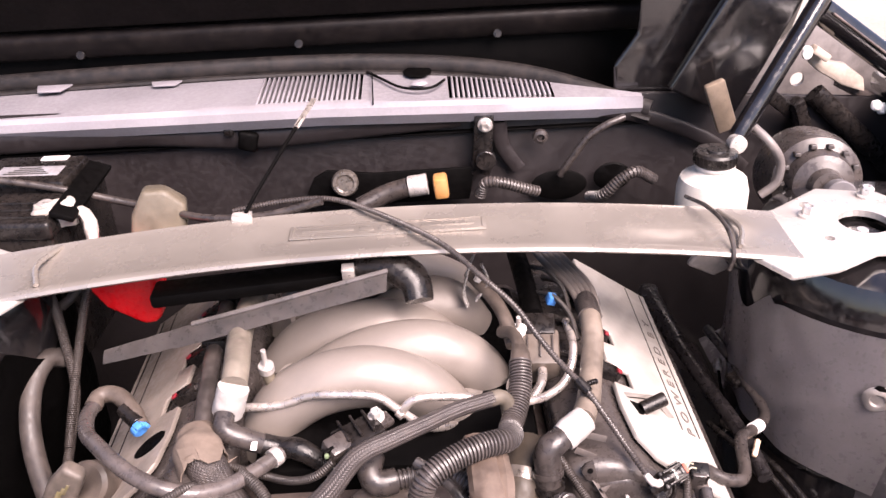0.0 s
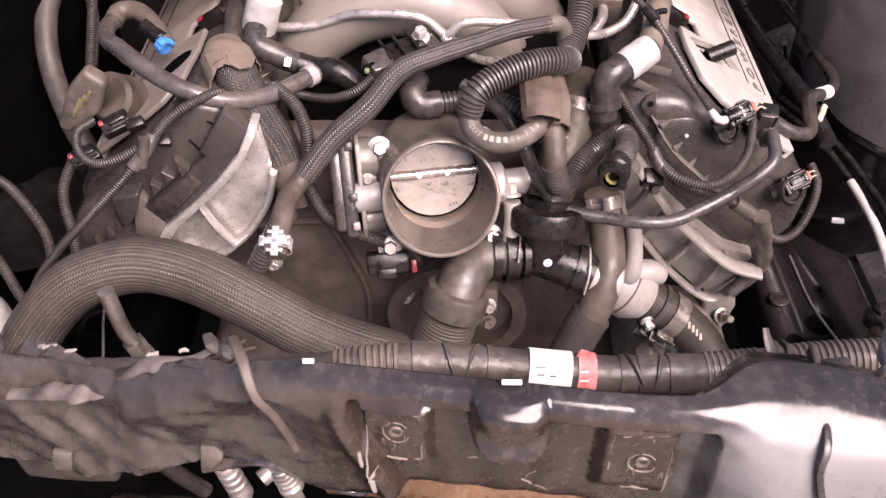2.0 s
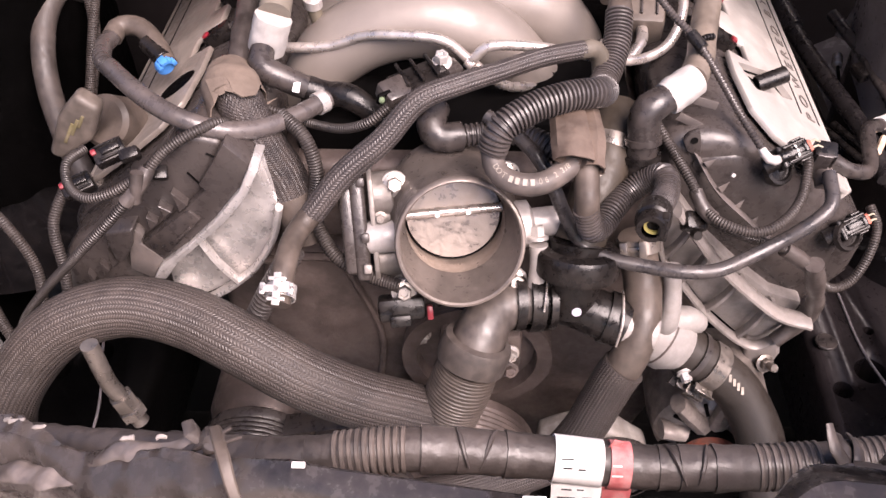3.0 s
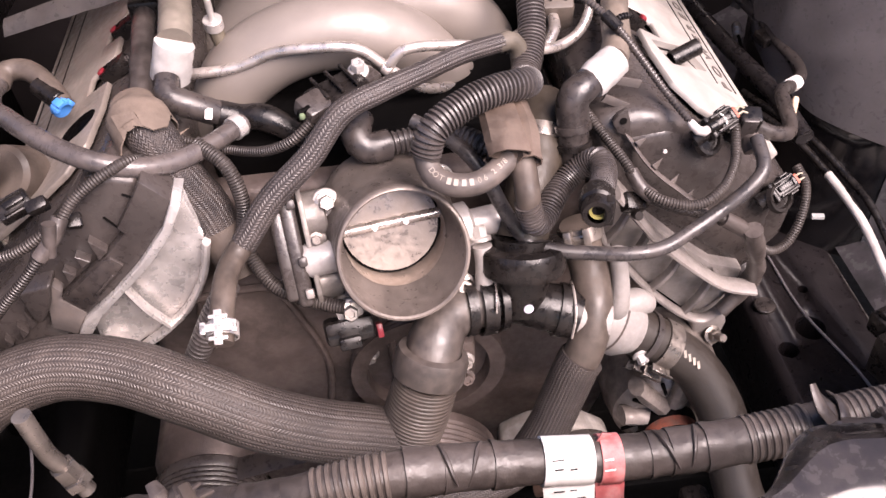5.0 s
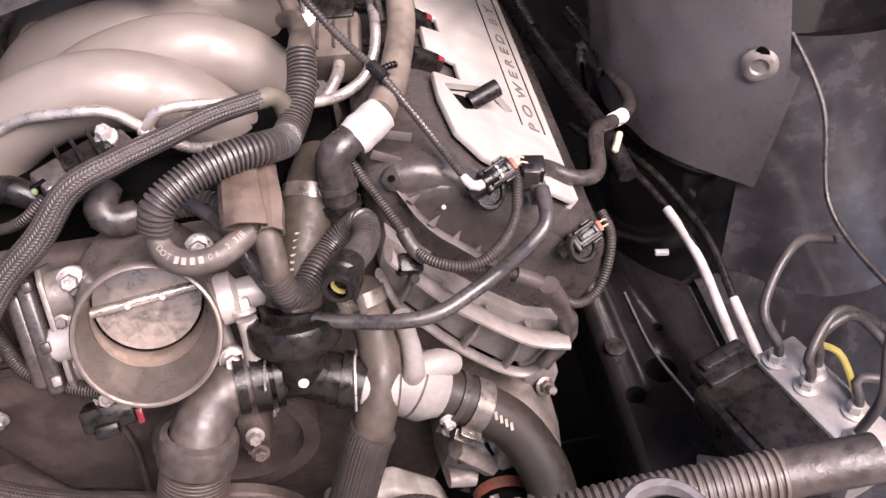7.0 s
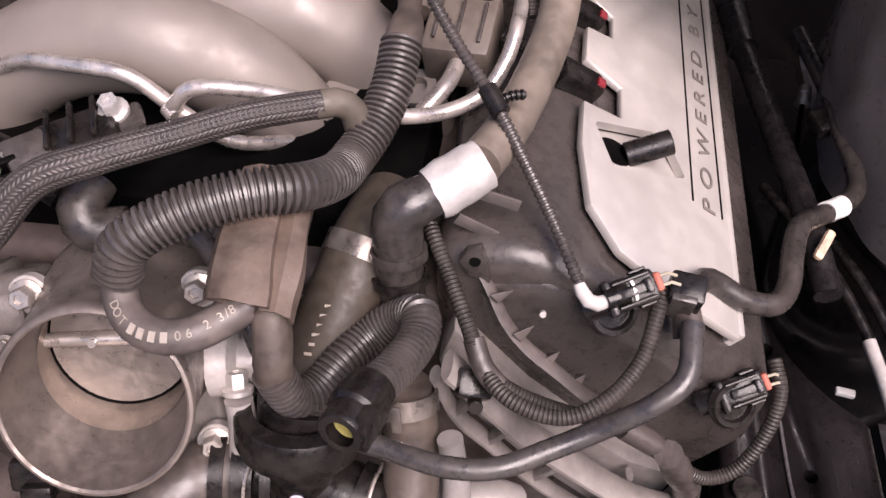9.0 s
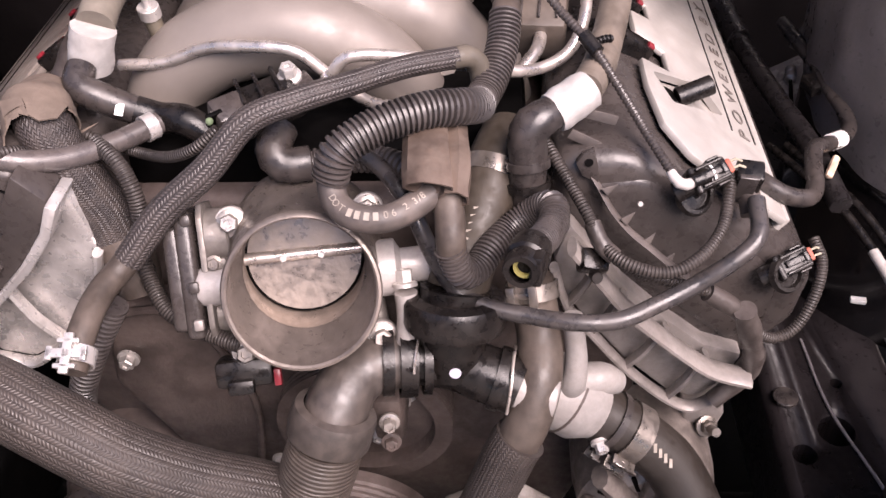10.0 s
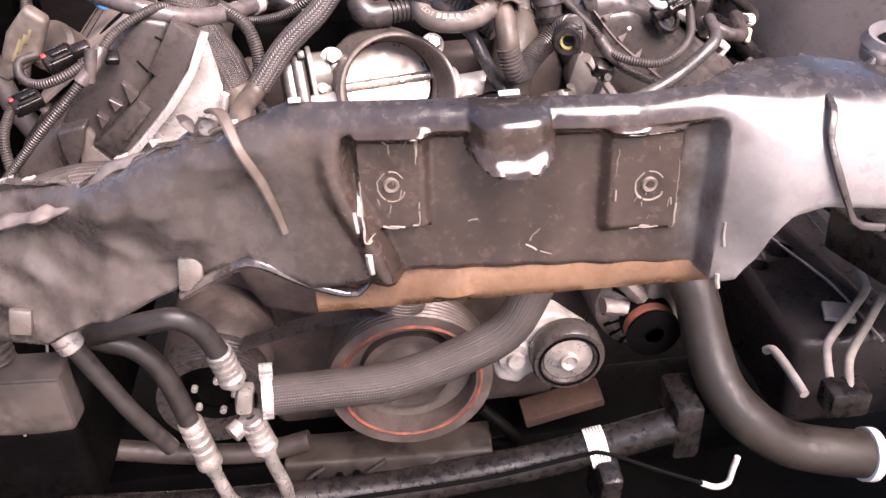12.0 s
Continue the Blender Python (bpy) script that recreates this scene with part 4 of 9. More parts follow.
        bm = block(bmesh.new(), (0.03, 0.017, 0.014), m @ pose(-0.002, y, -0.004, 0, 0, 8), 0.002)
        part("shell", bm, PLASTIC, plug)
        bm = block(bmesh.new(), (0.006, 0.007, 0.0045), m @ pose(0.01, y, 0.003), 0.0012)
        part("lock_tab", bm, RED_DARK, plug, "red lock tab")
        bm = tube([m @ Vector(q) for q in ((-0.016, y, -0.004), (-0.035, y + 0.006, -0.008), (-0.05, y + 0.02, -0.02))], 0.004, seg=8)
        part("wire", bm, LOOM, plug)

# intake manifold: crossing runners over a plenum
manifold = thing("intake_manifold", (-0.05, 0.86, 0.72), "grey intake manifold with arched crossing runners", "intake manifold")
bm = block(bmesh.new(), (0.2, 0.26, 0.08), pose(-0.055, 0.93, 0.745), 0.03, 4)
part("plenum", bm, INTAKE, manifold)
RUNNERS = (
    ((-0.2, 0.77, 0.735), (-0.19, 0.77, 0.76), (-0.17, 0.772, 0.79), (-0.135, 0.774, 0.811), (-0.095, 0.776, 0.819), (-0.061, 0.777, 0.815), (-0.026, 0.779, 0.797), (0.002, 0.78, 0.768), (0.025, 0.78, 0.73)),
    ((-0.15, 0.828, 0.765), (-0.115, 0.83, 0.792), (-0.062, 0.831, 0.81), (-0.012, 0.832, 0.811), (0.028, 0.834, 0.79), (0.056, 0.836, 0.752), (0.07, 0.838, 0.71)),
    ((-0.2, 0.889, 0.73), (-0.188, 0.89, 0.755), (-0.161, 0.893, 0.782), (-0.118, 0.894, 0.799), (-0.064, 0.895, 0.804), (-0.02, 0.897, 0.79), (0.02, 0.9, 0.75)),
    ((-0.1, 0.928, 0.76), (-0.065, 0.931, 0.785), (-0.037, 0.933, 0.798), (-0.008, 0.935, 0.808), (0.02, 0.937, 0.797), (0.045, 0.94, 0.765)),
    ((-0.2, 0.985, 0.74), (-0.165, 0.99, 0.785), (-0.115, 0.995, 0.812), (-0.06, 1.0, 0.818), (-0.005, 1.01, 0.80), (0.05, 1.03, 0.76)),
)
for pts in RUNNERS:
    part("runner", tube(pts, (0.031, 0.034, 0.034, 0.033, 0.028), seg=30, step=0.006, flat=0.98), INTAKE, manifold)
for pts in RUNNERS[:3]:
    a, b = Vector(pts[1]), Vector(pts[-2])
    part("casting_seam", tube([Vector(q) + Vector((0, -0.0285, 0.0115)) for q in pts[2:-1]], 0.001, seg=6), INTAKE, manifold)
for p in ((-0.168, 0.812, 0.80), (-0.168, 0.925, 0.80), (0.085, 0.80, 0.775)):
    part("bolt_boss", lathe(bmesh.new(), [(0, -0.002), (0.006, -0.002), (0.007, 0.004), (0.013, 0.004), (0.015, -0.012), (0.016, -0.04)], axis(p, (-0.15, -0.35, 1)), 20), INTAKE, manifold)
# black sheet that stands in for the shade under the front runner
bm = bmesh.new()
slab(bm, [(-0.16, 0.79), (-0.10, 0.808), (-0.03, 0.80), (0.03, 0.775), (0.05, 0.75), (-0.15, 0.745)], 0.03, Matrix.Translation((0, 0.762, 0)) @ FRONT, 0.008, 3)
part("hollow_shade", bm, DULL, manifold, "black sheet for the shade in the hollow under the front runner")
bm = bmesh.new()
block(bm, (0.05, 0.05, 0.03), pose(0.045, 0.81, 0.755, 0, 20, -15), 0.008)
part("rear_web", bm, INTAKE, manifold)

# throttle body
AX = Vector((0.13, -0.81, 0.565)).normalized()
TBC = Vector((-0.048, 0.566, 0.745))
ACROSS = Vector((0.985, 0.158, 0)).normalized()
RISE = ACROSS.cross(AX) * -1
TB = Matrix.Translation(TBC) @ Matrix((ACROSS, RISE, AX)).transposed().to_4x4()
TB2 = TB @ Matrix(((1, 0, 0, 0), (0, 1, -0.34, 0), (0, 0, 1, 0), (0, 0, 0, 1)))  # the bore leans away from its lip
throttle = thing("throttle_body", TBC - AX * 0.05, "grey aluminium throttle body with a closed butterfly plate", "throttle body")
bm = lathe(bmesh.new(), [(0.0482, -0.0005), (0.0495, 0.0005), (0.0512, 0.0), (0.0522, -0.002), (0.0515, -0.007), (0.0505, -0.011), (0.0505, -0.04), (0.054, -0.05), (0.054, -0.075), (0.0415, -0.075), (0.0415, -0.034), (0.047, -0.026), (0.0482, -0.0005)], TB2, 56)
part("bore_housing", bm, surface("worn_throttle_casting", (0.165, 0.14, 0.124), 0.36, metal=0.55, dust=0.45, dust_colour=(0.13, 0.1, 0.086)), throttle)
bm = lathe(bmesh.new(), [(0.0412, -0.0338), (0.0412, -0.075)], TB2, 48)
part("bore_lining", bm, BRASS, throttle)
bm = drum(bmesh.new(), TB2 @ Vector((0, 0.002, -0.0512)), (AX * math.cos(radians(4)) - RISE * math.sin(radians(4))), 0.0404, 0.002, 56)
part("butterfly_plate", bm, surface("butterfly_metal", (0.27, 0.232, 0.205), 0.36, metal=0.7, dust=0.3, dust_colour=(0.16, 0.12, 0.095), vary=0.15, patch=12), throttle)
bm = lathe(bmesh.new(), [(0.0393, 0.0004), (0.0402, 0.0022), (0.0414, 0.0004)], TB2 @ pose(0, 0.002, -0.05, 4), 40)
part("plate_edge", bm, DULL, throttle, "dark gap round the plate")
bm = bmesh.new()
drum(bm, TB2 @ Vector((-0.05, 0.004, -0.047)), ACROSS, 0.0042, 0.1, 14)
part("shaft", bm, STEEL, throttle)
for x in (-0.014, 0.012):
    part("shaft_screw", drum(bmesh.new(), TB2 @ Vector((x, 0.004, -0.0432)), AX, 0.0025, 0.002, 10), STEEL, throttle)
bm = bmesh.new()
slab(bm, [(-0.05, -0.052), (0.046, -0.054), (0.054, -0.044), (0.05, 0.0), (0.054, 0.046), (0.044, 0.054), (-0.044, 0.054), (-0.055, 0.044), (-0.05, 0.0), (-0.056, -0.044)], 0.02, TB @ pose(0, 0, -0.056), 0.005, 3)
part("flange", bm, surface("dull_throttle_casting", (0.2, 0.18, 0.165), 0.45, metal=0.5, dust=0.5, dust_colour=(0.1, 0.08, 0.07), bump=0.3), throttle)
for x, y in ((-0.047, 0.047), (0.047, 0.047), (0.048, -0.044), (-0.047, -0.044)):
    part("bolt_boss", drum(bmesh.new(), TB @ Vector((x, y, -0.054)), AX, 0.011, 0.009, 20), CAST, throttle)
    part("flange_bolt", bolt(bmesh.new(), TB @ Vector((x, y, -0.046)), AX, 0.0065, 0.011), CRIMP, throttle)
bm = lathe(bmesh.new(), [(0.0075, 0.03), (0.0125, 0.03), (0.013, 0.028), (0.0125, 0), (0.02, -0.004), (0.02, -0.016), (0, -0.016), (0, 0.004), (0.0075, 0.006)], axis(TB @ Vector((0.066, 0.004, -0.048)), ACROSS), 24)
part("shaft_boss", bm, CAST, throttle)
bm = lathe(bmesh.new(), [(0, 0.024), (0.012, 0.024), (0.014, 0.02), (0.014, 0), (0, 0)], axis(TB @ Vector((-0.05, 0.004, -0.048)), -ACROSS), 20)
part("shaft_boss", bm, CAST, throttle)
motor = TB @ pose(-0.066, 0.016, -0.062)
CASE = bpy.data.materials["dull_throttle_casting"]
part("gear_case", block(bmesh.new(), (0.019, 0.082, 0.04), motor @ pose(0.0065, -0.002, -0.01), 0.005, 3), CASE, throttle, "cast gear case beside the bore")
part("shaft_housing", drum(bmesh.new(), motor @ Vector((-0.003, 0.022, 0.002)), ACROSS, 0.0195, 0.02, 28), CASE, throttle, "round cast shaft housing")
part("motor_can", drum(bmesh.new(), motor @ Vector((-0.003, -0.034, -0.004)), ACROSS, 0.0165, 0.022, 28), CASE, throttle, "cast motor can")
for y, z in ((0.004, 0.018), (-0.014, 0.018)):
    part("case_lug", block(bmesh.new(), (0.016, 0.008, 0.014), motor @ pose(0.006, y, z - 0.004), 0.003), CASE, throttle)
    part("case_screw", bolt(bmesh.new(), motor @ Vector((0.005, y, z + 0.002)), AX, 0.0042, 0.005), CLAMP, throttle)
bm = bmesh.new()
slab(bm, [(-0.016, -0.049), (0.016, -0.049), (0.0225, -0.04), (0.0225, 0.036), (0.016, 0.046), (-0.016, 0.046), (-0.0225, 0.034), (-0.0225, -0.04)], 0.0045, motor @ pose(-0.0035, 0, 0, 0, -90, 0) @ pose(0, 0, 0), 0.0012, 2)
part("cover_flange", bm, CASE, throttle, "cast rim of the drive case")
drive = part("drive_cover", block(bmesh.new(), (0.0125, 0.09, 0.05), motor @ pose(-0.0125, -0.002, 0), 0.004, 3), PLASTIC_GREY, throttle, "black plastic drive cover")
part("cover_step", block(bmesh.new(), (0.012, 0.074, 0.046), motor @ pose(-0.0215, -0.004, 0), 0.004, 3), PLASTIC_GREY, drive)
for y in (-0.036, -0.01, 0.036):
    part("cover_clip", block(bmesh.new(), (0.007, 0.008, 0.006), motor @ pose(-0.009, y, 0.0265), 0.0018), CAST_GREY if y < -0.02 else PLASTIC_GREY, drive)
bm = block(bmesh.new(), (0.04, 0.02, 0.026), TB @ pose(-0.05, -0.058, -0.05), 0.004)
plugb = part("motor_connector", bm, PLASTIC, throttle, "black wire connector")
part("connector_latch", block(bmesh.new(), (0.018, 0.01, 0.012), TB @ pose(-0.052, -0.066, -0.036), 0.002), PLASTIC, plugb)
part("lock_tab", block(bmesh.new(), (0.005, 0.012, 0.008), TB @ pose(-0.027, -0.062, -0.038), 0.001), RED_DARK, plugb, "red lock tab")
bm = bmesh.new()
for x, y, w, h in ((0.012, -0.046, 0.012, 0.0045), (0.026, -0.041, 0.009, 0.004)):
    block(bm, (w, h, 0.0006), TB @ pose(x, y, -0.012, -80, 0, 25), 0)
part("paint_mark", bm, LABEL, throttle, "smeared white paint marks")
# bolt and pipe beside the bore
bm = tube([TB @ Vector(q) for q in ((0.067, -0.012, -0.03), (0.067, -0.03, -0.034), (0.064, -0.05, -0.04))], 0.008, seg=12)
part("side_lug", bm, CAST, throttle)
part("lug_bolt", bolt(bmesh.new(), TB @ Vector((0.067, -0.008, -0.03)), RISE, 0.006, 0.012), ZINC, throttle)

# sensor block behind the throttle
sensor = thing("pressure_sensor", (-0.10, 0.70, 0.80), "black sensor block with a bolt behind the throttle", "sensor")
bm = block(bmesh.new(), (0.05, 0.035, 0.022), pose(-0.085, 0.69, 0.808, 0, -10, 25), 0.004)
part("housing", bm, PLASTIC, sensor)
part("socket", block(bmesh.new(), (0.024, 0.022, 0.017), pose(-0.106, 0.674, 0.812, 20, 0, 40), 0.003), PLASTIC_GREY, sensor)
part("socket_mouth", block(bmesh.new(), (0.012, 0.004, 0.011), pose(-0.1135, 0.664, 0.8145, 20, 0, 40), 0.001), DULL, sensor)
part("bolt", bolt(bmesh.new(), (-0.068, 0.706, 0.82), (0, -0.3, 1), 0.006, 0.012), BRIGHT, sensor)
part("wire_seal", block(bmesh.new(), (0.005, 0.005, 0.005), pose(-0.114, 0.655, 0.818), 0.002), surface("green_seal", (0.13, 0.18, 0.1), 0.5, dust=0.4), sensor, "green wire seal")
for k in range(3):
    part("housing_rib", block(bmesh.new(), (0.003, 0.033, 0.004), pose(-0.1 + 0.012 * k, 0.688 + 0.005 * k, 0.82 + 0.002 * k, 0, -10, 25), 0.001), PLASTIC, sensor)
part("mount_ear", block(bmesh.new(), (0.024, 0.02, 0.008), pose(-0.064, 0.704, 0.815, 0, -10, 30), 0.003), PLASTIC_GREY, sensor)
part("side_socket", drum(bmesh.new(), (-0.085, 0.672, 0.806), (-0.3, -0.85, 0.35), 0.009, 0.018, 18), PLASTIC, sensor)

# ---- hoses, pipes and looms ----
def hose(name, pts, r, mat, label, category="hose", **more):
    return whole(name, tube(pts, r, **more), mat, label, category)


def band(bm, p, d, r, w, t=0.0015):
    """A clamp band round a hose at p that runs along d."""
    return lathe(bm, [(r, -w / 2), (r + t, -w / 2), (r + t, w / 2), (r, w / 2)], axis(p, d), 28, closed=True)


def spring_clamp(parent, p, d, r, turn=0.0, w=0.012, mat=None):
    """A spring clamp: a band with two ears."""
    m = axis(p, d) @ pose(0, 0, 0, 0, 0, turn)
    bm = band(bmesh.new(), p, d, r, w)
    for off in (-1, 1):
        block(bm, (0.009, 0.0016, w * 1.25), m @ pose(r + 0.0045, 0.0055 * off, 0, 0, 0, 12 * off), 0.0005)
        block(bm, (0.0016, 0.006, w * 1.25), m @ pose(r + 0.0088, 0.008 * off, 0), 0.0005)
    block(bm, (0.0016, 0.014, w * 0.35), m @ pose(r + 0.0035, 0, 0), 0.0005)
    return part("spring_clamp", bm, mat or CLAMP, parent, "plated spring clamp")


# big upper radiator hose, lying across the front
upper = thing("radiator_hose", (-0.25, 0.54, 0.6), "thick ribbed black radiator hose in a woven sleeve", "radiator hose")
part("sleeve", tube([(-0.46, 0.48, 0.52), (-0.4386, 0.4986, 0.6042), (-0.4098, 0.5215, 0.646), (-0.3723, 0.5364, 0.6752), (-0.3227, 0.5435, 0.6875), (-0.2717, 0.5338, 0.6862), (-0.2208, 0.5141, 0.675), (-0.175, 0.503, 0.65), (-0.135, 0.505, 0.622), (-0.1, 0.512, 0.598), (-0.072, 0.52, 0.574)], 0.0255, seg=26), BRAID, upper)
CONV = [(-0.066, 0.522, 0.556), (-0.058, 0.522, 0.584), (-0.048, 0.526, 0.614), (-0.04, 0.532, 0.639)]
part("convoluted_end", tube(CONV, (0.026, 0.0275, 0.0275, 0.0265), seg=30, ribs=(0.0036, 0.0009)), RUBBER_DUSTY, upper, "convoluted rubber end")
part("collar", lathe(bmesh.new(), [(0.025, 0), (0.0295, 0.001), (0.03, 0.004), (0.03, 0.02), (0.0285, 0.024), (0.023, 0.026)], axis((-0.04, 0.532, 0.638), (0.3, 0.35, 0.9)), 36), surface("dusty_collar", (0.05, 0.042, 0.038), 0.4, dust=0.3), upper, "smooth dusty collar")
part("elbow", tube([(-0.036, 0.537, 0.648), (-0.03, 0.55, 0.66), (-0.02, 0.566, 0.665), (0.0, 0.577, 0.666), (0.018, 0.58, 0.664)], (0.024, 0.022, 0.02, 0.02), seg=26), bpy.data.materials["dusty_collar"], upper)
for k, (x, r, w) in enumerate(((0.0, 0.0225, 0.008), (0.014, 0.024, 0.012), (0.027, 0.0225, 0.006))):
    part("quick_collar", band(bmesh.new(), (x, 0.577 + x * 0.15, 0.666 - x * 0.1), (1, 0.15, -0.1), r, w, 0.002), PLASTIC, upper)
part("wire_clip", tube([(0.021, 0.556, 0.678), (0.022, 0.562, 0.688), (0.024, 0.582, 0.692), (0.025, 0.60, 0.684)], 0.001, seg=6), STEEL, upper, "steel wire clip")

tee = thing("coolant_tee", (0.05, 0.58, 0.63), "black plastic coolant tee with a round top flange", "coolant fitting")
part("run", tube([(0.02, 0.583, 0.662), (0.045, 0.583, 0.658), (0.07, 0.578, 0.652), (0.092, 0.572, 0.645)], (0.019, 0.019, 0.021, 0.021), seg=26), PLASTIC, tee)
part("riser", tube([(0.046, 0.583, 0.655), (0.047, 0.59, 0.69), (0.05, 0.603, 0.715)], (0.022, 0.024, 0.026), seg=26), PLASTIC, tee)
part("top_flange", lathe(bmesh.new(), [(0.026, -0.012), (0.0345, -0.01), (0.036, -0.006), (0.036, 0.008), (0.034, 0.012), (0.026, 0.014)], axis((0.048, 0.592, 0.702), (0.06, 0.35, 0.94)), 36), PLASTIC, tee, "round black flange")
part("paint_dot", drum(bmesh.new(), (0.0486, 0.5634, 0.6708), (0, -0.97, 0.25), 0.0042, 0.0018, 14), surface("pale_dot", (0.6, 0.57, 0.68), 0.6), tee, "pale paint dot")
part("wire_clip", tube([(0.084, 0.552, 0.640), (0.087, 0.556, 0.664), (0.089, 0.575, 0.672), (0.091, 0.594, 0.664)], 0.0012, seg=6), STEEL, tee, "steel wire clip")
part("ring", band(bmesh.new(), (0.079, 0.576, 0.650), (1, -0.2, -0.25), 0.0205, 0.008, 0.003), PLASTIC, tee)
part("spigot", drum(bmesh.new(), (0.09, 0.572, 0.645), (1, -0.15, -0.2), 0.017, 0.03), CAST_PALE, tee, "bare aluminium spigot")
cool = thing("coolant_hose", (0.05, 0.603, 0.7), "dark olive rubber coolant hose rising behind the tee", "hose")
COOL = [(0.05, 0.603, 0.712), (0.058, 0.622, 0.732), (0.068, 0.645, 0.752), (0.078, 0.675, 0.768), (0.086, 0.705, 0.768)]
part("hose", tube(COOL, 0.0215, seg=24), surface("olive_hose", (0.035, 0.0275, 0.021), 0.5, dust=0.3, dust_colour=(0.07, 0.056, 0.043), spec=0.3), cool)
for k in range(6):
    p = Vector(COOL[1]).lerp(Vector(COOL[2]), 0.1 + 0.17 * k) + Vector((-0.004, -0.0165, 0.0142))
    part("print_bar", block(bmesh.new(), (0.0042 - 0.001 * (k % 2), 0.0016, 0.0004), Matrix.Translation(p) @ pose(0, 0, 0, 55, 0, 0), 0), PRINT_PALE, cool)
ch = thing("hose_clamp", (0.075, 0.665, 0.762), "plated spring clamp on the coolant hose", "hose clamp")
spring_clamp(ch, Vector((0.0755, 0.667, 0.764)), (0.25, 0.75, 0.45), 0.022, 250)

# hose that drops in front of the pump, its lower part in a woven sleeve
drop = thing("heater_hose", (0.09, 0.55, 0.5), "grey rubber heater hose with a woven sleeve below", "hose")
part("hose", tube([(0.101, 0.62, 0.705), (0.104, 0.615, 0.687), (0.108, 0.598, 0.667), (0.107, 0.574, 0.65), (0.10, 0.557, 0.63), (0.09, 0.549, 0.607)], 0.0165, seg=22), RUBBER_DUSTY, drop)
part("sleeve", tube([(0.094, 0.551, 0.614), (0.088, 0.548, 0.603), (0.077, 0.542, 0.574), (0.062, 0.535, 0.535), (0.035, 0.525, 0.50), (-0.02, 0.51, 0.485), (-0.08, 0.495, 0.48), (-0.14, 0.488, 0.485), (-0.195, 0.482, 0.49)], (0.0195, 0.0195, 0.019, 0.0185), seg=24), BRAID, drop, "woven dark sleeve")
spring_clamp(drop, Vector((0.1025, 0.618, 0.697)), (0.1, -0.4, -0.6), 0.0175, 120)
spring_clamp(drop, Vector((-0.196, 0.482, 0.49)), (-1, -0.1, 0.1), 0.02, 100, 0.01, BRIGHT)

# thermostat housing and the lower radiator hose
pump = thing("thermostat_housing", (0.14, 0.6, 0.57), "bright cast aluminium thermostat housing", "housing")
part("body", lathe(bmesh.new(), [(0, -0.02), (0.022, -0.02), (0.028, -0.015), (0.03, 0.0), (0.03, 0.018), (0.026, 0.026), (0.022, 0.034), (0, 0.034)], axis((0.126, 0.60, 0.605), (0.82, -0.1, -0.55)), 32), CAST_PALE, pump)
part("seam", band(bmesh.new(), (0.13, 0.60, 0.602), (0.82, -0.1, -0.55), 0.0295, 0.002, 0.0014), CAST_DIRTY, pump)
part("boss", tube([(0.138, 0.598, 0.62), (0.155, 0.603, 0.618), (0.168, 0.61, 0.606)], (0.014, 0.013, 0.01), seg=18), CAST_PALE, pump)
part("nipple", tube([(0.128, 0.592, 0.622), (0.133, 0.587, 0.632), (0.134, 0.592, 0.66), (0.13, 0.60, 0.69)], (0.011, 0.009, 0.0075, 0.0075), seg=16), CAST_PALE, pump)
part("drain_screw", bolt(bmesh.new(), (0.155, 0.575, 0.578), (0.2, -0.8, -0.2), 0.005, 0.01), BRIGHT, pump)
lower = thing("lower_radiator_hose", (0.25, 0.5, 0.36), "dusty black rubber lower radiator hose", "radiator hose")
part("hose", tube([(0.152, 0.597, 0.588), (0.185, 0.59, 0.566), (0.215, 0.578, 0.54), (0.236, 0.552, 0.505), (0.242, 0.527, 0.468), (0.252, 0.495, 0.428), (0.276, 0.472, 0.398), (0.315, 0.46, 0.37), (0.361, 0.452, 0.358), (0.41, 0.45, 0.347)], (0.0225, 0.0225, 0.023, 0.024, 0.025), seg=26, step=0.008), surface("lower_hose_rubber", (0.019, 0.0148, 0.0122), 0.48, dust=0.35, dust_colour=(0.042, 0.033, 0.027), vary=0.2, patch=9, spec=0.4), lower)
spring_clamp(lower, Vector((0.181, 0.591, 0.568)), (0.8, -0.15, -0.55), 0.0235, 200, 0.016)
part("white_ring", band(bmesh.new(), (0.402, 0.45, 0.349), (1, -0.02, -0.2), 0.024, 0.01, 0.004), WHITE, lower, "white plastic ring")
spring_clamp(lower, Vector((0.165, 0.594, 0.579)), (0.8, -0.15, -0.55), 0.0235, 220, 0.006, RUBBER)
for k in range(4):
    m = Matrix.Translation((0.197 + 0.004 * k, 0.571 - 0.002 * k, 0.575 - 0.0035 * k)) @ pose(0, 0, 0, 50, 0, 0)
    part("print_bar", block(bmesh.new(), (0.0025, 0.007, 0.0006), m, 0), PRINT_PALE, lower)
bm = bmesh.new()
slab(bm, [(0.225, 0.58), (0.262, 0.57), (0.272, 0.52), (0.262, 0.47), (0.24, 0.46), (0.235, 0.52)], 0.03, Matrix.Translation((0, 0.645, 0)) @ FRONT, 0.006, 3)
brk = thing("alternator_bracket", (0.25, 0.64, 0.46), "corroded pale aluminium alternator bracket", "bracket")
part("arm", roughen(bm, 0.003, 90, 1), CAST_GREY, brk)
part("stud", drum(bmesh.new(), (0.256, 0.64, 0.512), (0.2, -0.7, 0.5), 0.0042, 0.02, 14), CLAMP, brk)
part("nut", bolt(bmesh.new(), (0.256, 0.64, 0.512), (0.2, -0.7, 0.5), 0.0065, 0.009), CLAMP, brk)

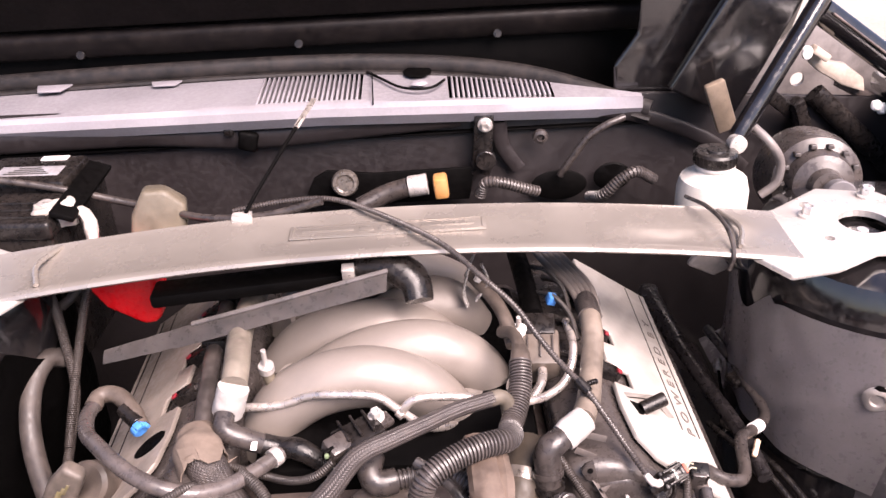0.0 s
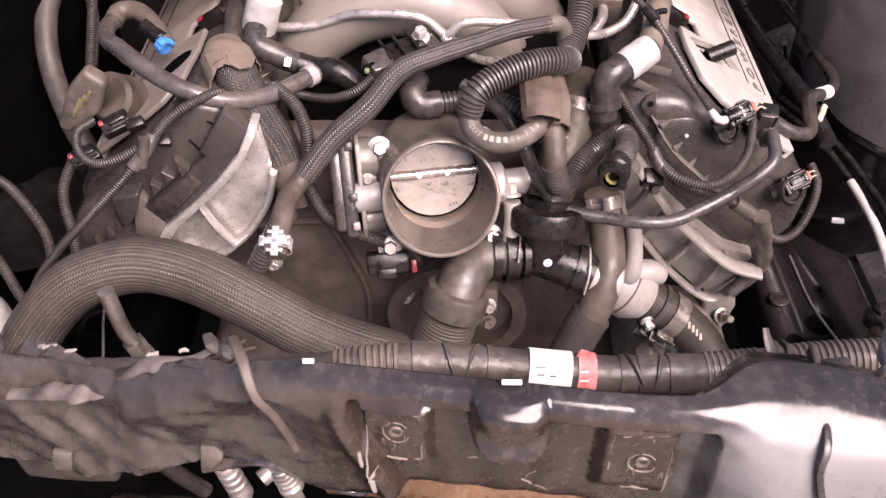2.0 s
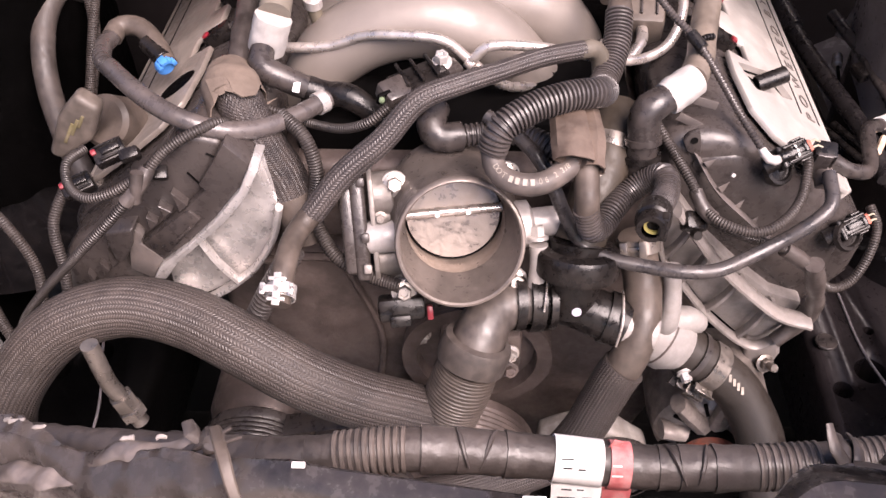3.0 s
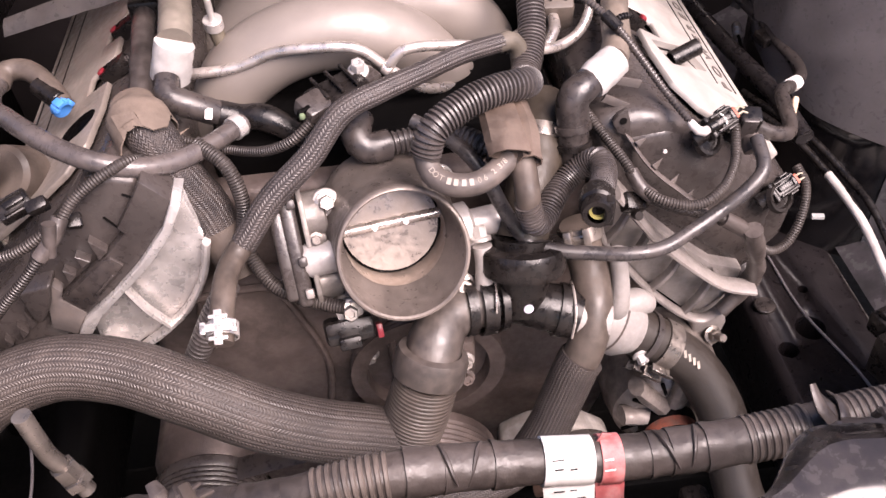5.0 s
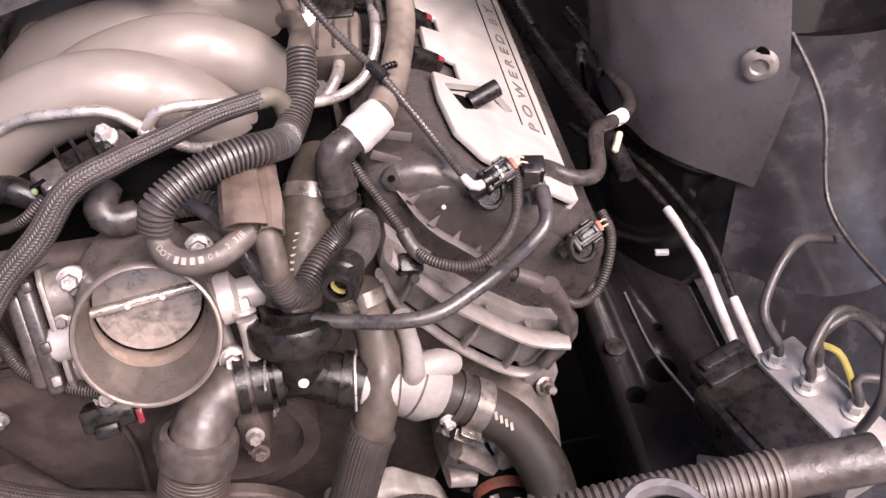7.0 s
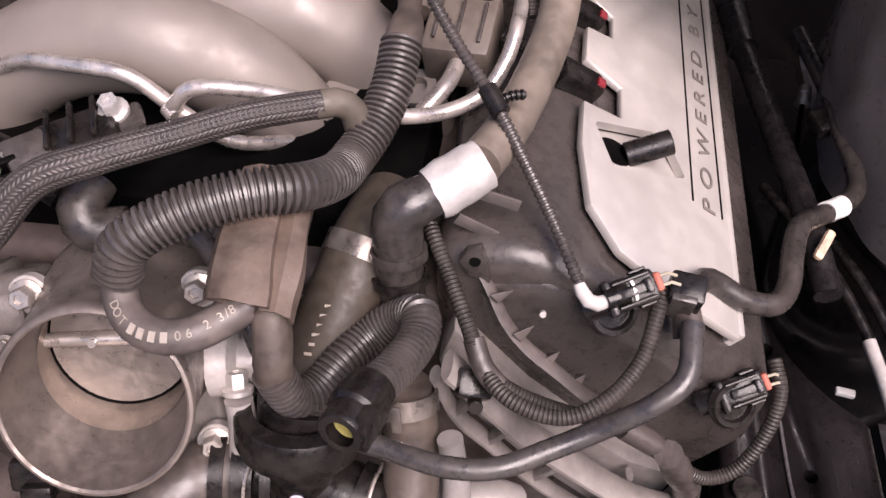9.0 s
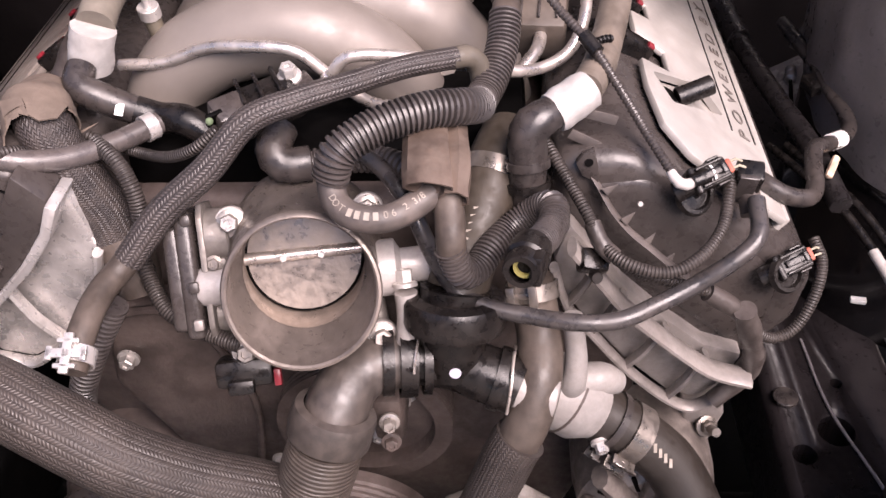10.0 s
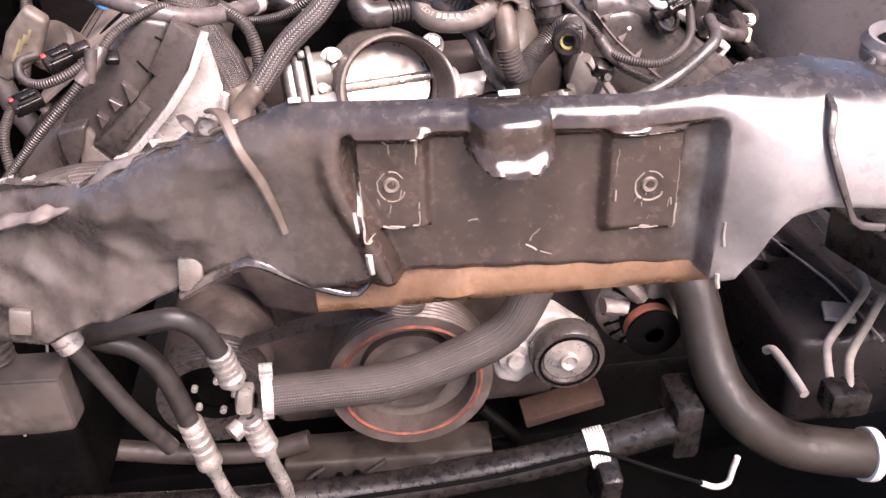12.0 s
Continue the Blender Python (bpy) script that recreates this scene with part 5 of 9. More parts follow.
# long woven hose over the throttle
vap = thing("vapour_hose", (-0.08, 0.65, 0.73), "woven grey vapour hose with a bare rubber end", "hose")
VAP = [(0.0496, 0.7117, 0.8309), (0.0139, 0.6939, 0.8341), (-0.0196, 0.674, 0.834), (-0.0519, 0.6549, 0.834), (-0.0837, 0.6408, 0.8273), (-0.1113, 0.6243, 0.8015), (-0.1435, 0.6108, 0.777), (-0.17, 0.5946, 0.7479)]
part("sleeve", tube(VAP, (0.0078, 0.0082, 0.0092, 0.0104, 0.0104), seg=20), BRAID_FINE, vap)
part("rubber_end", tube([(-0.165, 0.598, 0.753), (-0.176, 0.588, 0.744), (-0.183, 0.568, 0.742), (-0.185, 0.54, 0.739), (-0.1865, 0.513, 0.728)], 0.0093, seg=18), RUBBER_DUSTY, vap)
part("bare_top", tube([(0.046, 0.71, 0.831), (0.058, 0.716, 0.829), (0.065, 0.718, 0.82), (0.068, 0.715, 0.80)], 0.008, seg=16), surface("ochre_rubber", (0.085, 0.071, 0.055), 0.6, dust=0.3, dust_colour=(0.12, 0.1, 0.08)), vap)
mx = axis((-0.1855, 0.519, 0.736), (0.0, -0.45, 0.9))
bm = band(bmesh.new(), (-0.185, 0.522, 0.732), (0, -0.9, -0.35), 0.0105, 0.011, 0.0012)
for w, l, u, v in ((0.026, 0.006, 0, 0), (0.006, 0.026, 0, 0), (0.014, 0.003, 0, 0.008), (0.014, 0.003, 0, -0.008), (0.004, 0.009, 0.011, 0), (0.004, 0.009, -0.011, 0)):
    block(bm, (w, l, 0.003), mx @ pose(u, v, 0.009), 0.0008)
part("ear_clamp", bm, BRIGHT, vap, "bright plated ear clamp")

# corrugated conduit loop on top, with its bare printed hose
loop = thing("fuel_hose", (0.02, 0.62, 0.8), "rubber fuel hose in glossy corrugated black conduit", "hose")
part("conduit", tube([(0.084, 0.7656, 0.8349), (0.0817, 0.7435, 0.8217), (0.0747, 0.7185, 0.8106), (0.066, 0.6936, 0.807), (0.0643, 0.6681, 0.8196), (0.0552, 0.6454, 0.8336), (0.0321, 0.6314, 0.8398), (0.006, 0.6184, 0.8384), (-0.0176, 0.6036, 0.8306), (-0.0255, 0.597, 0.8131)], 0.0121, seg=20, ribs=(0.0036, 0.0026)), CONDUIT, loop, "corrugated black conduit")
part("hose", tube([(-0.0257, 0.5998, 0.816), (-0.0228, 0.5894, 0.8041), (-0.0142, 0.5798, 0.8004), (-0.001, 0.575, 0.7993), (0.013, 0.578, 0.7983), (0.0248, 0.587, 0.7985), (0.0372, 0.598, 0.8015)], 0.0088, seg=20), surface("printed_rubber", (0.075, 0.062, 0.056), 0.5, dust=0.4, dust_colour=(0.17, 0.135, 0.115)), loop)
part("top_cap", tube([(0.084, 0.764, 0.834), (0.085, 0.774, 0.837), (0.0848, 0.783, 0.838)], (0.0112, 0.0108, 0.009), seg=18), RUBBER_DUSTY, loop)
part("upper_hose", tube([(0.0848, 0.781, 0.838), (0.084, 0.797, 0.84), (0.08, 0.815, 0.838), (0.07, 0.83, 0.83)], 0.0072, seg=16), RUBBER_DUSTY, loop)
HOSE_LINE = path([(-0.0257, 0.5998, 0.816), (-0.0228, 0.5894, 0.8041), (-0.0142, 0.5798, 0.8004), (-0.001, 0.575, 0.7993), (0.013, 0.578, 0.7983), (0.0248, 0.587, 0.7985), (0.0372, 0.598, 0.8015)], 0.0005)


def on_hose(s, r=0.009):
    """A pose on the upper front of the printed hose, s along it."""
    i = min(range(len(HOSE_LINE)), key=lambda k: abs(HOSE_LINE[k][1] - s))
    p, along = HOSE_LINE[i][0], (HOSE_LINE[min(i + 3, len(HOSE_LINE) - 1)][0] - HOSE_LINE[max(i - 3, 0)][0]).normalized()
    out = Vector((0, -0.62, 0.78))
    out = (out - along * out.dot(along)).normalized()
    return Matrix.Translation(p + out * r) @ Matrix((along, out.cross(along), out)).transposed().to_4x4()


for text, s in (("D", 0.02), ("O", 0.0248), ("T", 0.0296), ("0", 0.0545), ("6", 0.059), ("2", 0.0668), ("3", 0.075), ("/", 0.0782), ("8", 0.0815)):
    writing("print", text, 0.0062, on_hose(s), PRINT_PALE, loop, depth=0.0001)
for k in range(4):
    part("print_bar", block(bmesh.new(), (0.0034, 0.005, 0.0004), on_hose(0.0355 + 0.0045 * k), 0), PRINT_PALE, loop)

sleeve = thing("heat_sleeve", (0.035, 0.63, 0.8), "creased brown heat sleeve folded over two hoses", "heat sleeve")
part("fold", drape([(0.03, 0.665, 0.82), (0.033, 0.635, 0.824), (0.0345, 0.61, 0.821), (0.036, 0.587, 0.813)], (0.0125, 0.0135, 0.0138, 0.0145), ragged=0.009, dent=0.0025, size=38, seg=9, step=0.004, flat=0.5), BROWN, sleeve, "flattened brown sheet fold")
part("fold", drape([(0.044, 0.668, 0.813), (0.0505, 0.636, 0.816), (0.052, 0.612, 0.812), (0.0515, 0.59, 0.804)], (0.0085, 0.0088, 0.0085, 0.008), ragged=0.01, dent=0.0025, size=42, seg=7, step=0.004, flat=0.85), BROWN, sleeve, "narrow brown sheet fold")

down = thing("breather_hose", (0.07, 0.6, 0.74), "breather hose in corrugated conduit with an open quick connector", "hose")
part("hose", tube([(0.049, 0.61, 0.808), (0.0476, 0.5943, 0.796), (0.0484, 0.5865, 0.7851), (0.0487, 0.5795, 0.7762), (0.0494, 0.579, 0.766)], 0.0098, seg=18), RUBBER_DUSTY, down)
part("conduit", tube([(0.0478, 0.5785, 0.7735), (0.0541, 0.5793, 0.7512), (0.0633, 0.5884, 0.7453), (0.0737, 0.6051, 0.7486), (0.0864, 0.6217, 0.7512), (0.1011, 0.6283, 0.7599), (0.1133, 0.6228, 0.7707), (0.1144, 0.6075, 0.7702), (0.108, 0.5885, 0.7733), (0.1, 0.5695, 0.7815)], 0.0104, seg=18, ribs=(0.0032, 0.0017)), CONDUIT, down)
part("connector", lathe(bmesh.new(), [(0.007, 0.032), (0.0105, 0.032), (0.0115, 0.03), (0.0115, 0.02), (0.0135, 0.018), (0.0135, 0.008), (0.0125, 0.0), (0, 0), (0, 0.02), (0.007, 0.022)], axis((0.099, 0.571, 0.78), (-0.22, -0.85, 0.2)), 24), PLASTIC, down, "black quick connector")
part("connector_wing", block(bmesh.new(), (0.008, 0.02, 0.024), axis((0.095, 0.554, 0.784), (-0.22, -0.85, 0.2)) @ pose(0.008, 0, 0.0), 0.002), PLASTIC, down)
part("yellow_ring", band(bmesh.new(), (0.0938, 0.5475, 0.7853), (-0.22, -0.85, 0.2), 0.0048, 0.003, 0.002), surface("olive_ring", (0.32, 0.28, 0.07), 0.5, dust=0.3), down, "yellow ring inside the connector")

hose("black_pipe", [(-0.03, 0.66, 0.80), (0.0, 0.64, 0.79), (0.02, 0.618, 0.775), (0.034, 0.602, 0.748), (0.05, 0.5925, 0.722), (0.073, 0.5827, 0.7151), (0.1027, 0.5766, 0.7127), (0.1316, 0.5697, 0.7142), (0.1587, 0.572, 0.7146), (0.1851, 0.5841, 0.7179), (0.211, 0.5947, 0.7263), (0.2337, 0.6016, 0.7406), (0.2499, 0.6147, 0.7502), (0.2525, 0.6421, 0.7592)], 0.006, surface("shiny_black_pipe", (0.03, 0.028, 0.029), 0.3, dust=0.2), "smooth black plastic pipe bowed across the front", "pipe")

# right breather: big tube, foil sleeve, elbow and quick connector
pcv = thing("breather_tube", (0.12, 0.7, 0.76), "brown-grey breather tube with a white foil sleeve and black elbow", "breather tube")
part("tube", tube([(0.185, 0.985, 0.79), (0.18, 0.93, 0.808), (0.175, 0.88, 0.826), (0.1718, 0.8371, 0.8315), (0.1695, 0.8101, 0.8235), (0.1638, 0.7834, 0.8165), (0.1565, 0.752, 0.814), (0.148, 0.715, 0.818), (0.137, 0.686, 0.8195)], 0.0122, seg=22), surface("brown_breather_rubber", (0.13, 0.105, 0.085), 0.48, dust=0.4, dust_colour=(0.2, 0.165, 0.135), vary=0.3), pcv)
part("woven_sleeve", tube([(0.185, 0.985, 0.79), (0.18, 0.93, 0.808), (0.175, 0.88, 0.826), (0.1722, 0.846, 0.8318)], 0.0134, seg=22), WOVEN, pcv, "dark woven sleeve")
part("foil_sleeve", roughen(tube([(0.139, 0.6855, 0.82), (0.127, 0.677, 0.8165), (0.1145, 0.6685, 0.8125)], (0.0138, 0.0142, 0.0143, 0.0145, 0.0146, 0.0138), seg=28, step=0.003), 0.0012, 120), WHITE_FOIL, pcv, "crinkled white foil sleeve")
part("elbow", tube([(0.116, 0.669, 0.813), (0.109, 0.6625, 0.8135), (0.101, 0.6581, 0.8106), (0.0977, 0.6558, 0.8025), (0.0986, 0.6527, 0.789), (0.0985, 0.6493, 0.7729), (0.0996, 0.6462, 0.752)], (0.0115, 0.0132, 0.0136, 0.013, 0.0128, 0.0128), seg=20), RUBBER, pcv, "black elbow")
part("ring", band(bmesh.new(), (0.0986, 0.6517, 0.784), (0.1, -0.3, -0.9), 0.0135, 0.006, 0.0016), RUBBER, pcv)
part("quick_ring", band(bmesh.new(), (0.099, 0.6485, 0.769), (0.1, -0.25, -0.95), 0.0135, 0.005, 0.002), PLASTIC, pcv)
part("white_mark", block(bmesh.new(), (0.007, 0.0012, 0.009), pose(0.106, 0.6375, 0.764, -25, 10, 25), 0.0004), WHITE, pcv, "white paint mark")

# left breather
pcl = thing("breather_tube", (-0.22, 0.75, 0.77), "dusty breather tube with a white foil sleeve and black elbow", "breather tube")
part("tube", tube([(-0.232, 1.0, 0.80), (-0.228, 0.92, 0.825), (-0.221, 0.83, 0.845), (-0.213, 0.765, 0.852), (-0.2125, 0.74, 0.846)], 0.0138, seg=22), surface("olive_tube", (0.13, 0.113, 0.09), 0.55, dust=0.4), pcl)
part("foil_sleeve", roughen(tube([(-0.212, 0.7345, 0.846), (-0.217, 0.733, 0.833), (-0.2225, 0.7325, 0.816)], 0.0162, seg=22, step=0.003), 0.001, 120), WHITE_FOIL, pcl, "crinkled white foil sleeve")
part("elbow", tube([(-0.222, 0.718, 0.824), (-0.2218, 0.7038, 0.8175), (-0.213, 0.7007, 0.8126), (-0.2029, 0.7005, 0.8074), (-0.1936, 0.7016, 0.8014), (-0.1854, 0.7036, 0.7957)], (0.0105, 0.0112, 0.0112, 0.011, 0.0105), seg=20), RUBBER, pcl, "black elbow")
part("white_mark", block(bmesh.new(), (0.006, 0.001, 0.009), pose(-0.191, 0.691, 0.805, -40, 20, 10), 0.0004), WHITE, pcl, "white paint mark")
part("tail", tube([(-0.1854, 0.7036, 0.7957), (-0.168, 0.704, 0.789), (-0.15, 0.70, 0.79), (-0.13, 0.695, 0.779), (-0.112, 0.69, 0.767)], (0.0115, 0.0115, 0.009), seg=16), PLASTIC, pcl)
# left hose from breather to cover
ha = thing("vacuum_hose", (-0.26, 0.65, 0.8), "bowed black rubber vacuum hose with a silver clamp", "hose")
part("hose", tube([(-0.378, 0.775, 0.80), (-0.373, 0.745, 0.81), (-0.358, 0.705, 0.821), (-0.3385, 0.678, 0.8285), (-0.3186, 0.6557, 0.83), (-0.2934, 0.6359, 0.8254), (-0.2665, 0.6245, 0.8182), (-0.2396, 0.6254, 0.808), (-0.2144, 0.6404, 0.7991), (-0.1902, 0.6646, 0.7941), (-0.1655, 0.6919, 0.7928)], 0.008, seg=18), surface("satin_vacuum_rubber", (0.058, 0.05, 0.0485), 0.3, dust=0.25, spec=0.5), ha)
part("ear_clamp", band(bmesh.new(), (-0.171, 0.686, 0.793), (0.65, 0.75, -0.03), 0.0083, 0.009), BRIGHT, ha)
part("end_elbow", tube([(-0.378, 0.775, 0.80), (-0.374, 0.79, 0.803), (-0.355, 0.79, 0.802), (-0.335, 0.77, 0.795), (-0.322, 0.75, 0.788)], 0.0095, seg=14), RUBBER_DUSTY, ha)
part("blue_ring", drum(bmesh.new(), (-0.326, 0.751, 0.7885), (0.6, -0.6, -0.15), 0.0092, 0.006, 18), BLUE, ha, "blue lock ring")
for a, w in ((0, 0.006), (40, 0.004), (80, 0.007), (125, 0.004)):
    part("blue_tooth", block(bmesh.new(), (w, 0.0045, 0.0095), axis((-0.326, 0.751, 0.7885), (0.6, -0.6, -0.15), a - 60) @ pose(0, 0.0075, 0.0055), 0.0008), BLUE, ha, "blue lock tooth")
part("black_socket", drum(bmesh.new(), (-0.345, 0.772, 0.797), (0.6, -0.6, -0.15), 0.0085, 0.03, 16), PLASTIC, ha)

# left fat woven hose that dives beside the throttle
bl = thing("heater_hose", (-0.2, 0.65, 0.72), "fat woven heater hose with a brown sleeve on top", "hose")
part("sleeve", tube([(-0.244, 0.69, 0.80), (-0.238, 0.672, 0.812), (-0.2317, 0.6603, 0.81), (-0.2232, 0.6528, 0.7895), (-0.2133, 0.6482, 0.7687), (-0.2031, 0.6444, 0.7492), (-0.195, 0.637, 0.727)], (0.018, 0.0195, 0.02, 0.02, 0.0185), seg=24), WOVEN, bl)
part("end_collar", tube([(-0.196, 0.638, 0.73), (-0.189, 0.63, 0.712), (-0.184, 0.622, 0.692)], (0.019, 0.0188, 0.016), seg=24), RUBBER_DUSTY, bl, "dusty rubber collar")
CLOTH = surface("torn_brown_cloth", (0.135, 0.104, 0.084), 0.7, dust=0.4, dust_colour=(0.19, 0.15, 0.12), bump=0.5, relief=500, vary=0.25, spec=0.2)
part("brown_wrap", drape([(-0.252, 0.735, 0.79), (-0.251, 0.71, 0.801), (-0.246, 0.688, 0.808), (-0.238, 0.668, 0.812), (-0.234, 0.66, 0.808)], (0.0125, 0.0155, 0.0205, 0.0232, 0.0245), ragged=0.012, dent=0.003, size=50, seg=28, step=0.003, wobble=0.1), CLOTH, bl, "torn brown cloth wrap")
hose("corrugated_conduit", [(-0.19, 0.59, 0.71), (-0.213, 0.583, 0.672), (-0.232, 0.58, 0.635), (-0.245, 0.585, 0.60)], 0.0105, CONDUIT, "dusty corrugated conduit going down behind the hose", "conduit", ribs=(0.0045, 0.0018))
hose("wire_loom", [(-0.20, 0.66, 0.80), (-0.178, 0.642, 0.788), (-0.17, 0.63, 0.76), (-0.176, 0.62, 0.73)], 0.006, LOOM, "ribbed black wire loom beside the woven hose", "wire loom", seg=12)
hose("wire_loom", [(-0.215, 0.68, 0.79), (-0.18, 0.672, 0.782), (-0.15, 0.655, 0.789), (-0.125, 0.645, 0.803), (-0.108, 0.65, 0.815)], 0.0042, LOOM, "thin ribbed wire loom to the pressure sensor", "wire loom", seg=10)
hose("wire_loom", [(-0.175, 0.622, 0.722), (-0.167, 0.608, 0.71), (-0.153, 0.592, 0.70), (-0.13, 0.582, 0.692), (-0.10, 0.572, 0.688)], 0.006, LOOM, "taped wire loom to the throttle motor", "wire loom", seg=12)

# short elbow behind the throttle
el = thing("vacuum_elbow", (-0.06, 0.65, 0.78), "black rubber elbow with ribbed hose behind the throttle", "hose")
part("elbow", tube([(-0.072, 0.672, 0.80), (-0.075, 0.655, 0.795), (-0.068, 0.648, 0.787), (-0.05, 0.652, 0.785)], 0.0125, seg=18), RUBBER, el)
part("ribbed_hose", tube([(-0.055, 0.651, 0.785), (-0.03, 0.655, 0.786), (0.0, 0.652, 0.787), (0.025, 0.636, 0.785), (0.045, 0.62, 0.772)], 0.0098, seg=16, ribs=(0.0044, 0.0016)), CONDUIT, el)

# steel fuel rail pipes
rail1 = thing("fuel_pipe", (-0.1, 0.73, 0.8), "bent bare steel fuel pipe under the manifold", "pipe")
part("pipe", tube([(-0.2089, 0.751, 0.8061), (-0.1707, 0.7445, 0.8116), (-0.1361, 0.7396, 0.8255), (-0.1012, 0.7314, 0.831), (-0.068, 0.7294, 0.8278), (-0.042, 0.7275, 0.8063), (-0.0162, 0.73, 0.7833), (0.0085, 0.7474, 0.7691), (0.0331, 0.7691, 0.7533)], 0.0046, seg=16), STEEL, rail1)
part("joint", drum(bmesh.new(), (-0.047, 0.726, 0.81), (0.6, -0.45, -0.35), 0.0056, 0.008, 16), STEEL, rail1)
rail2 = thing("fuel_pipe", (0.08, 0.75, 0.79), "bent bare steel crossover fuel pipe", "pipe")
part("pipe", tube([(-0.043, 0.724, 0.812), (-0.028, 0.725, 0.825), (0.004, 0.729, 0.823), (0.046, 0.727, 0.818), (0.08, 0.735, 0.806), (0.108, 0.752, 0.797), (0.13, 0.768, 0.80), (0.142, 0.785, 0.812), (0.147, 0.81, 0.824), (0.147, 0.86, 0.82)], 0.0046, seg=16), STEEL, rail2)
part("stub", tube([(0.095, 0.752, 0.795), (0.108, 0.772, 0.802), (0.112, 0.80, 0.80)], 0.0052, seg=14), STEEL, rail2)
# plastic box on the pipes
box = thing("fuel_sensor", (0.113, 0.81, 0.78), "brown-grey plastic sensor box on the fuel pipe", "sensor")
part("housing", block(bmesh.new(), (0.044, 0.05, 0.04), pose(0.112, 0.822, 0.80, 18, 0, -6), 0.005), surface("brown_plastic", (0.085, 0.068, 0.056), 0.5, dust=0.4, dust_colour=(0.13, 0.105, 0.085)), box)
for k in (-0.014, 0.0, 0.014):
    part("moulded_rib", block(bmesh.new(), (0.002, 0.03, 0.003), pose(0.112, 0.82, 0.8, 18, 0, -6) @ pose(k, 0.0, 0.0205), 0.0006), PLASTIC_GREY, box)
part("tray", block(bmesh.new(), (0.04, 0.03, 0.006), pose(0.112, 0.845, 0.828, 18, 0, -6), 0.003), PLASTIC, box)
part("stud_nut", drum(bmesh.new(), (0.09, 0.838, 0.822), (0, -0.2, 1), 0.009, 0.008, 18), WHITE, box, "white nut")
part("stud", drum(bmesh.new(), (0.09, 0.838, 0.828), (0, -0.2, 1), 0.003, 0.018, 10), ZINC, box)
part("print_bar", block(bmesh.new(), (0.018, 0.0006, 0.006), pose(0.112, 0.7975, 0.798, 18, 0, -6), 0), PRINT, box)

# right engine looms
upper_loom = thing("wire_loom", (0.15, 0.61, 0.745), "ribbed wire loom looping to the upper sensor", "wire loom", group="sensor looms")
part("conduit", tube([(0.105, 0.69, 0.79), (0.115, 0.666, 0.783), (0.124, 0.651, 0.774), (0.138, 0.625, 0.761), (0.147, 0.611, 0.748), (0.162, 0.595, 0.744), (0.188, 0.589, 0.741), (0.21, 0.598, 0.747), (0.227, 0.62, 0.753), (0.234, 0.644, 0.766), (0.236, 0.656, 0.772)], 0.0042, seg=12), LOOM, upper_loom)
lower_loom = thing("wire_loom", (0.2, 0.61, 0.715), "ribbed wire loom looping to the lower sensor", "wire loom", group="sensor looms")
part("conduit", tube([(0.146, 0.613, 0.746), (0.162, 0.609, 0.731), (0.185, 0.609, 0.718), (0.205, 0.611, 0.709), (0.2223, 0.6128, 0.7008), (0.2446, 0.6119, 0.6851), (0.261, 0.6115, 0.6653), (0.2774, 0.6137, 0.652), (0.2945, 0.6199, 0.656), (0.3069, 0.6318, 0.6747), (0.3128, 0.6477, 0.6947), (0.3092, 0.6653, 0.7035)], 0.0042, seg=12), LOOM, lower_loom)
part("tape_wrap", tube([(0.141, 0.622, 0.756), (0.147, 0.611, 0.747), (0.156, 0.604, 0.741)], 0.0062, seg=12, wobble=0.15), TAPE, upper_loom, "black cloth tape")
part("tape_wrap", tube([(0.224, 0.6128, 0.7), (0.2446, 0.6119, 0.6851), (0.257, 0.6115, 0.67)], 0.0064, seg=12, wobble=0.2), TAPE, lower_loom, "black cloth tape")
hose("taped_loom", [(0.25, 0.605, 0.69), (0.262, 0.612, 0.655), (0.272, 0.622, 0.62), (0.268, 0.63, 0.585), (0.25, 0.625, 0.565)], (0.0075, 0.008, 0.009, 0.0075), TAPE, "black taped loom hanging beside the cover", "wire loom", seg=12, wobble=0.2)
clip = thing("loom_clip", (0.135, 0.605, 0.725), "black plastic loom clip", "clip")
part("body", block(bmesh.new(), (0.02, 0.016, 0.014), pose(0.142, 0.61, 0.732, 30, 20, 10), 0.003), PLASTIC, clip)
part("stud", drum(bmesh.new(), (0.143, 0.605, 0.724), (0.2, -0.8, 0.4), 0.004, 0.008, 12), PLASTIC, clip)

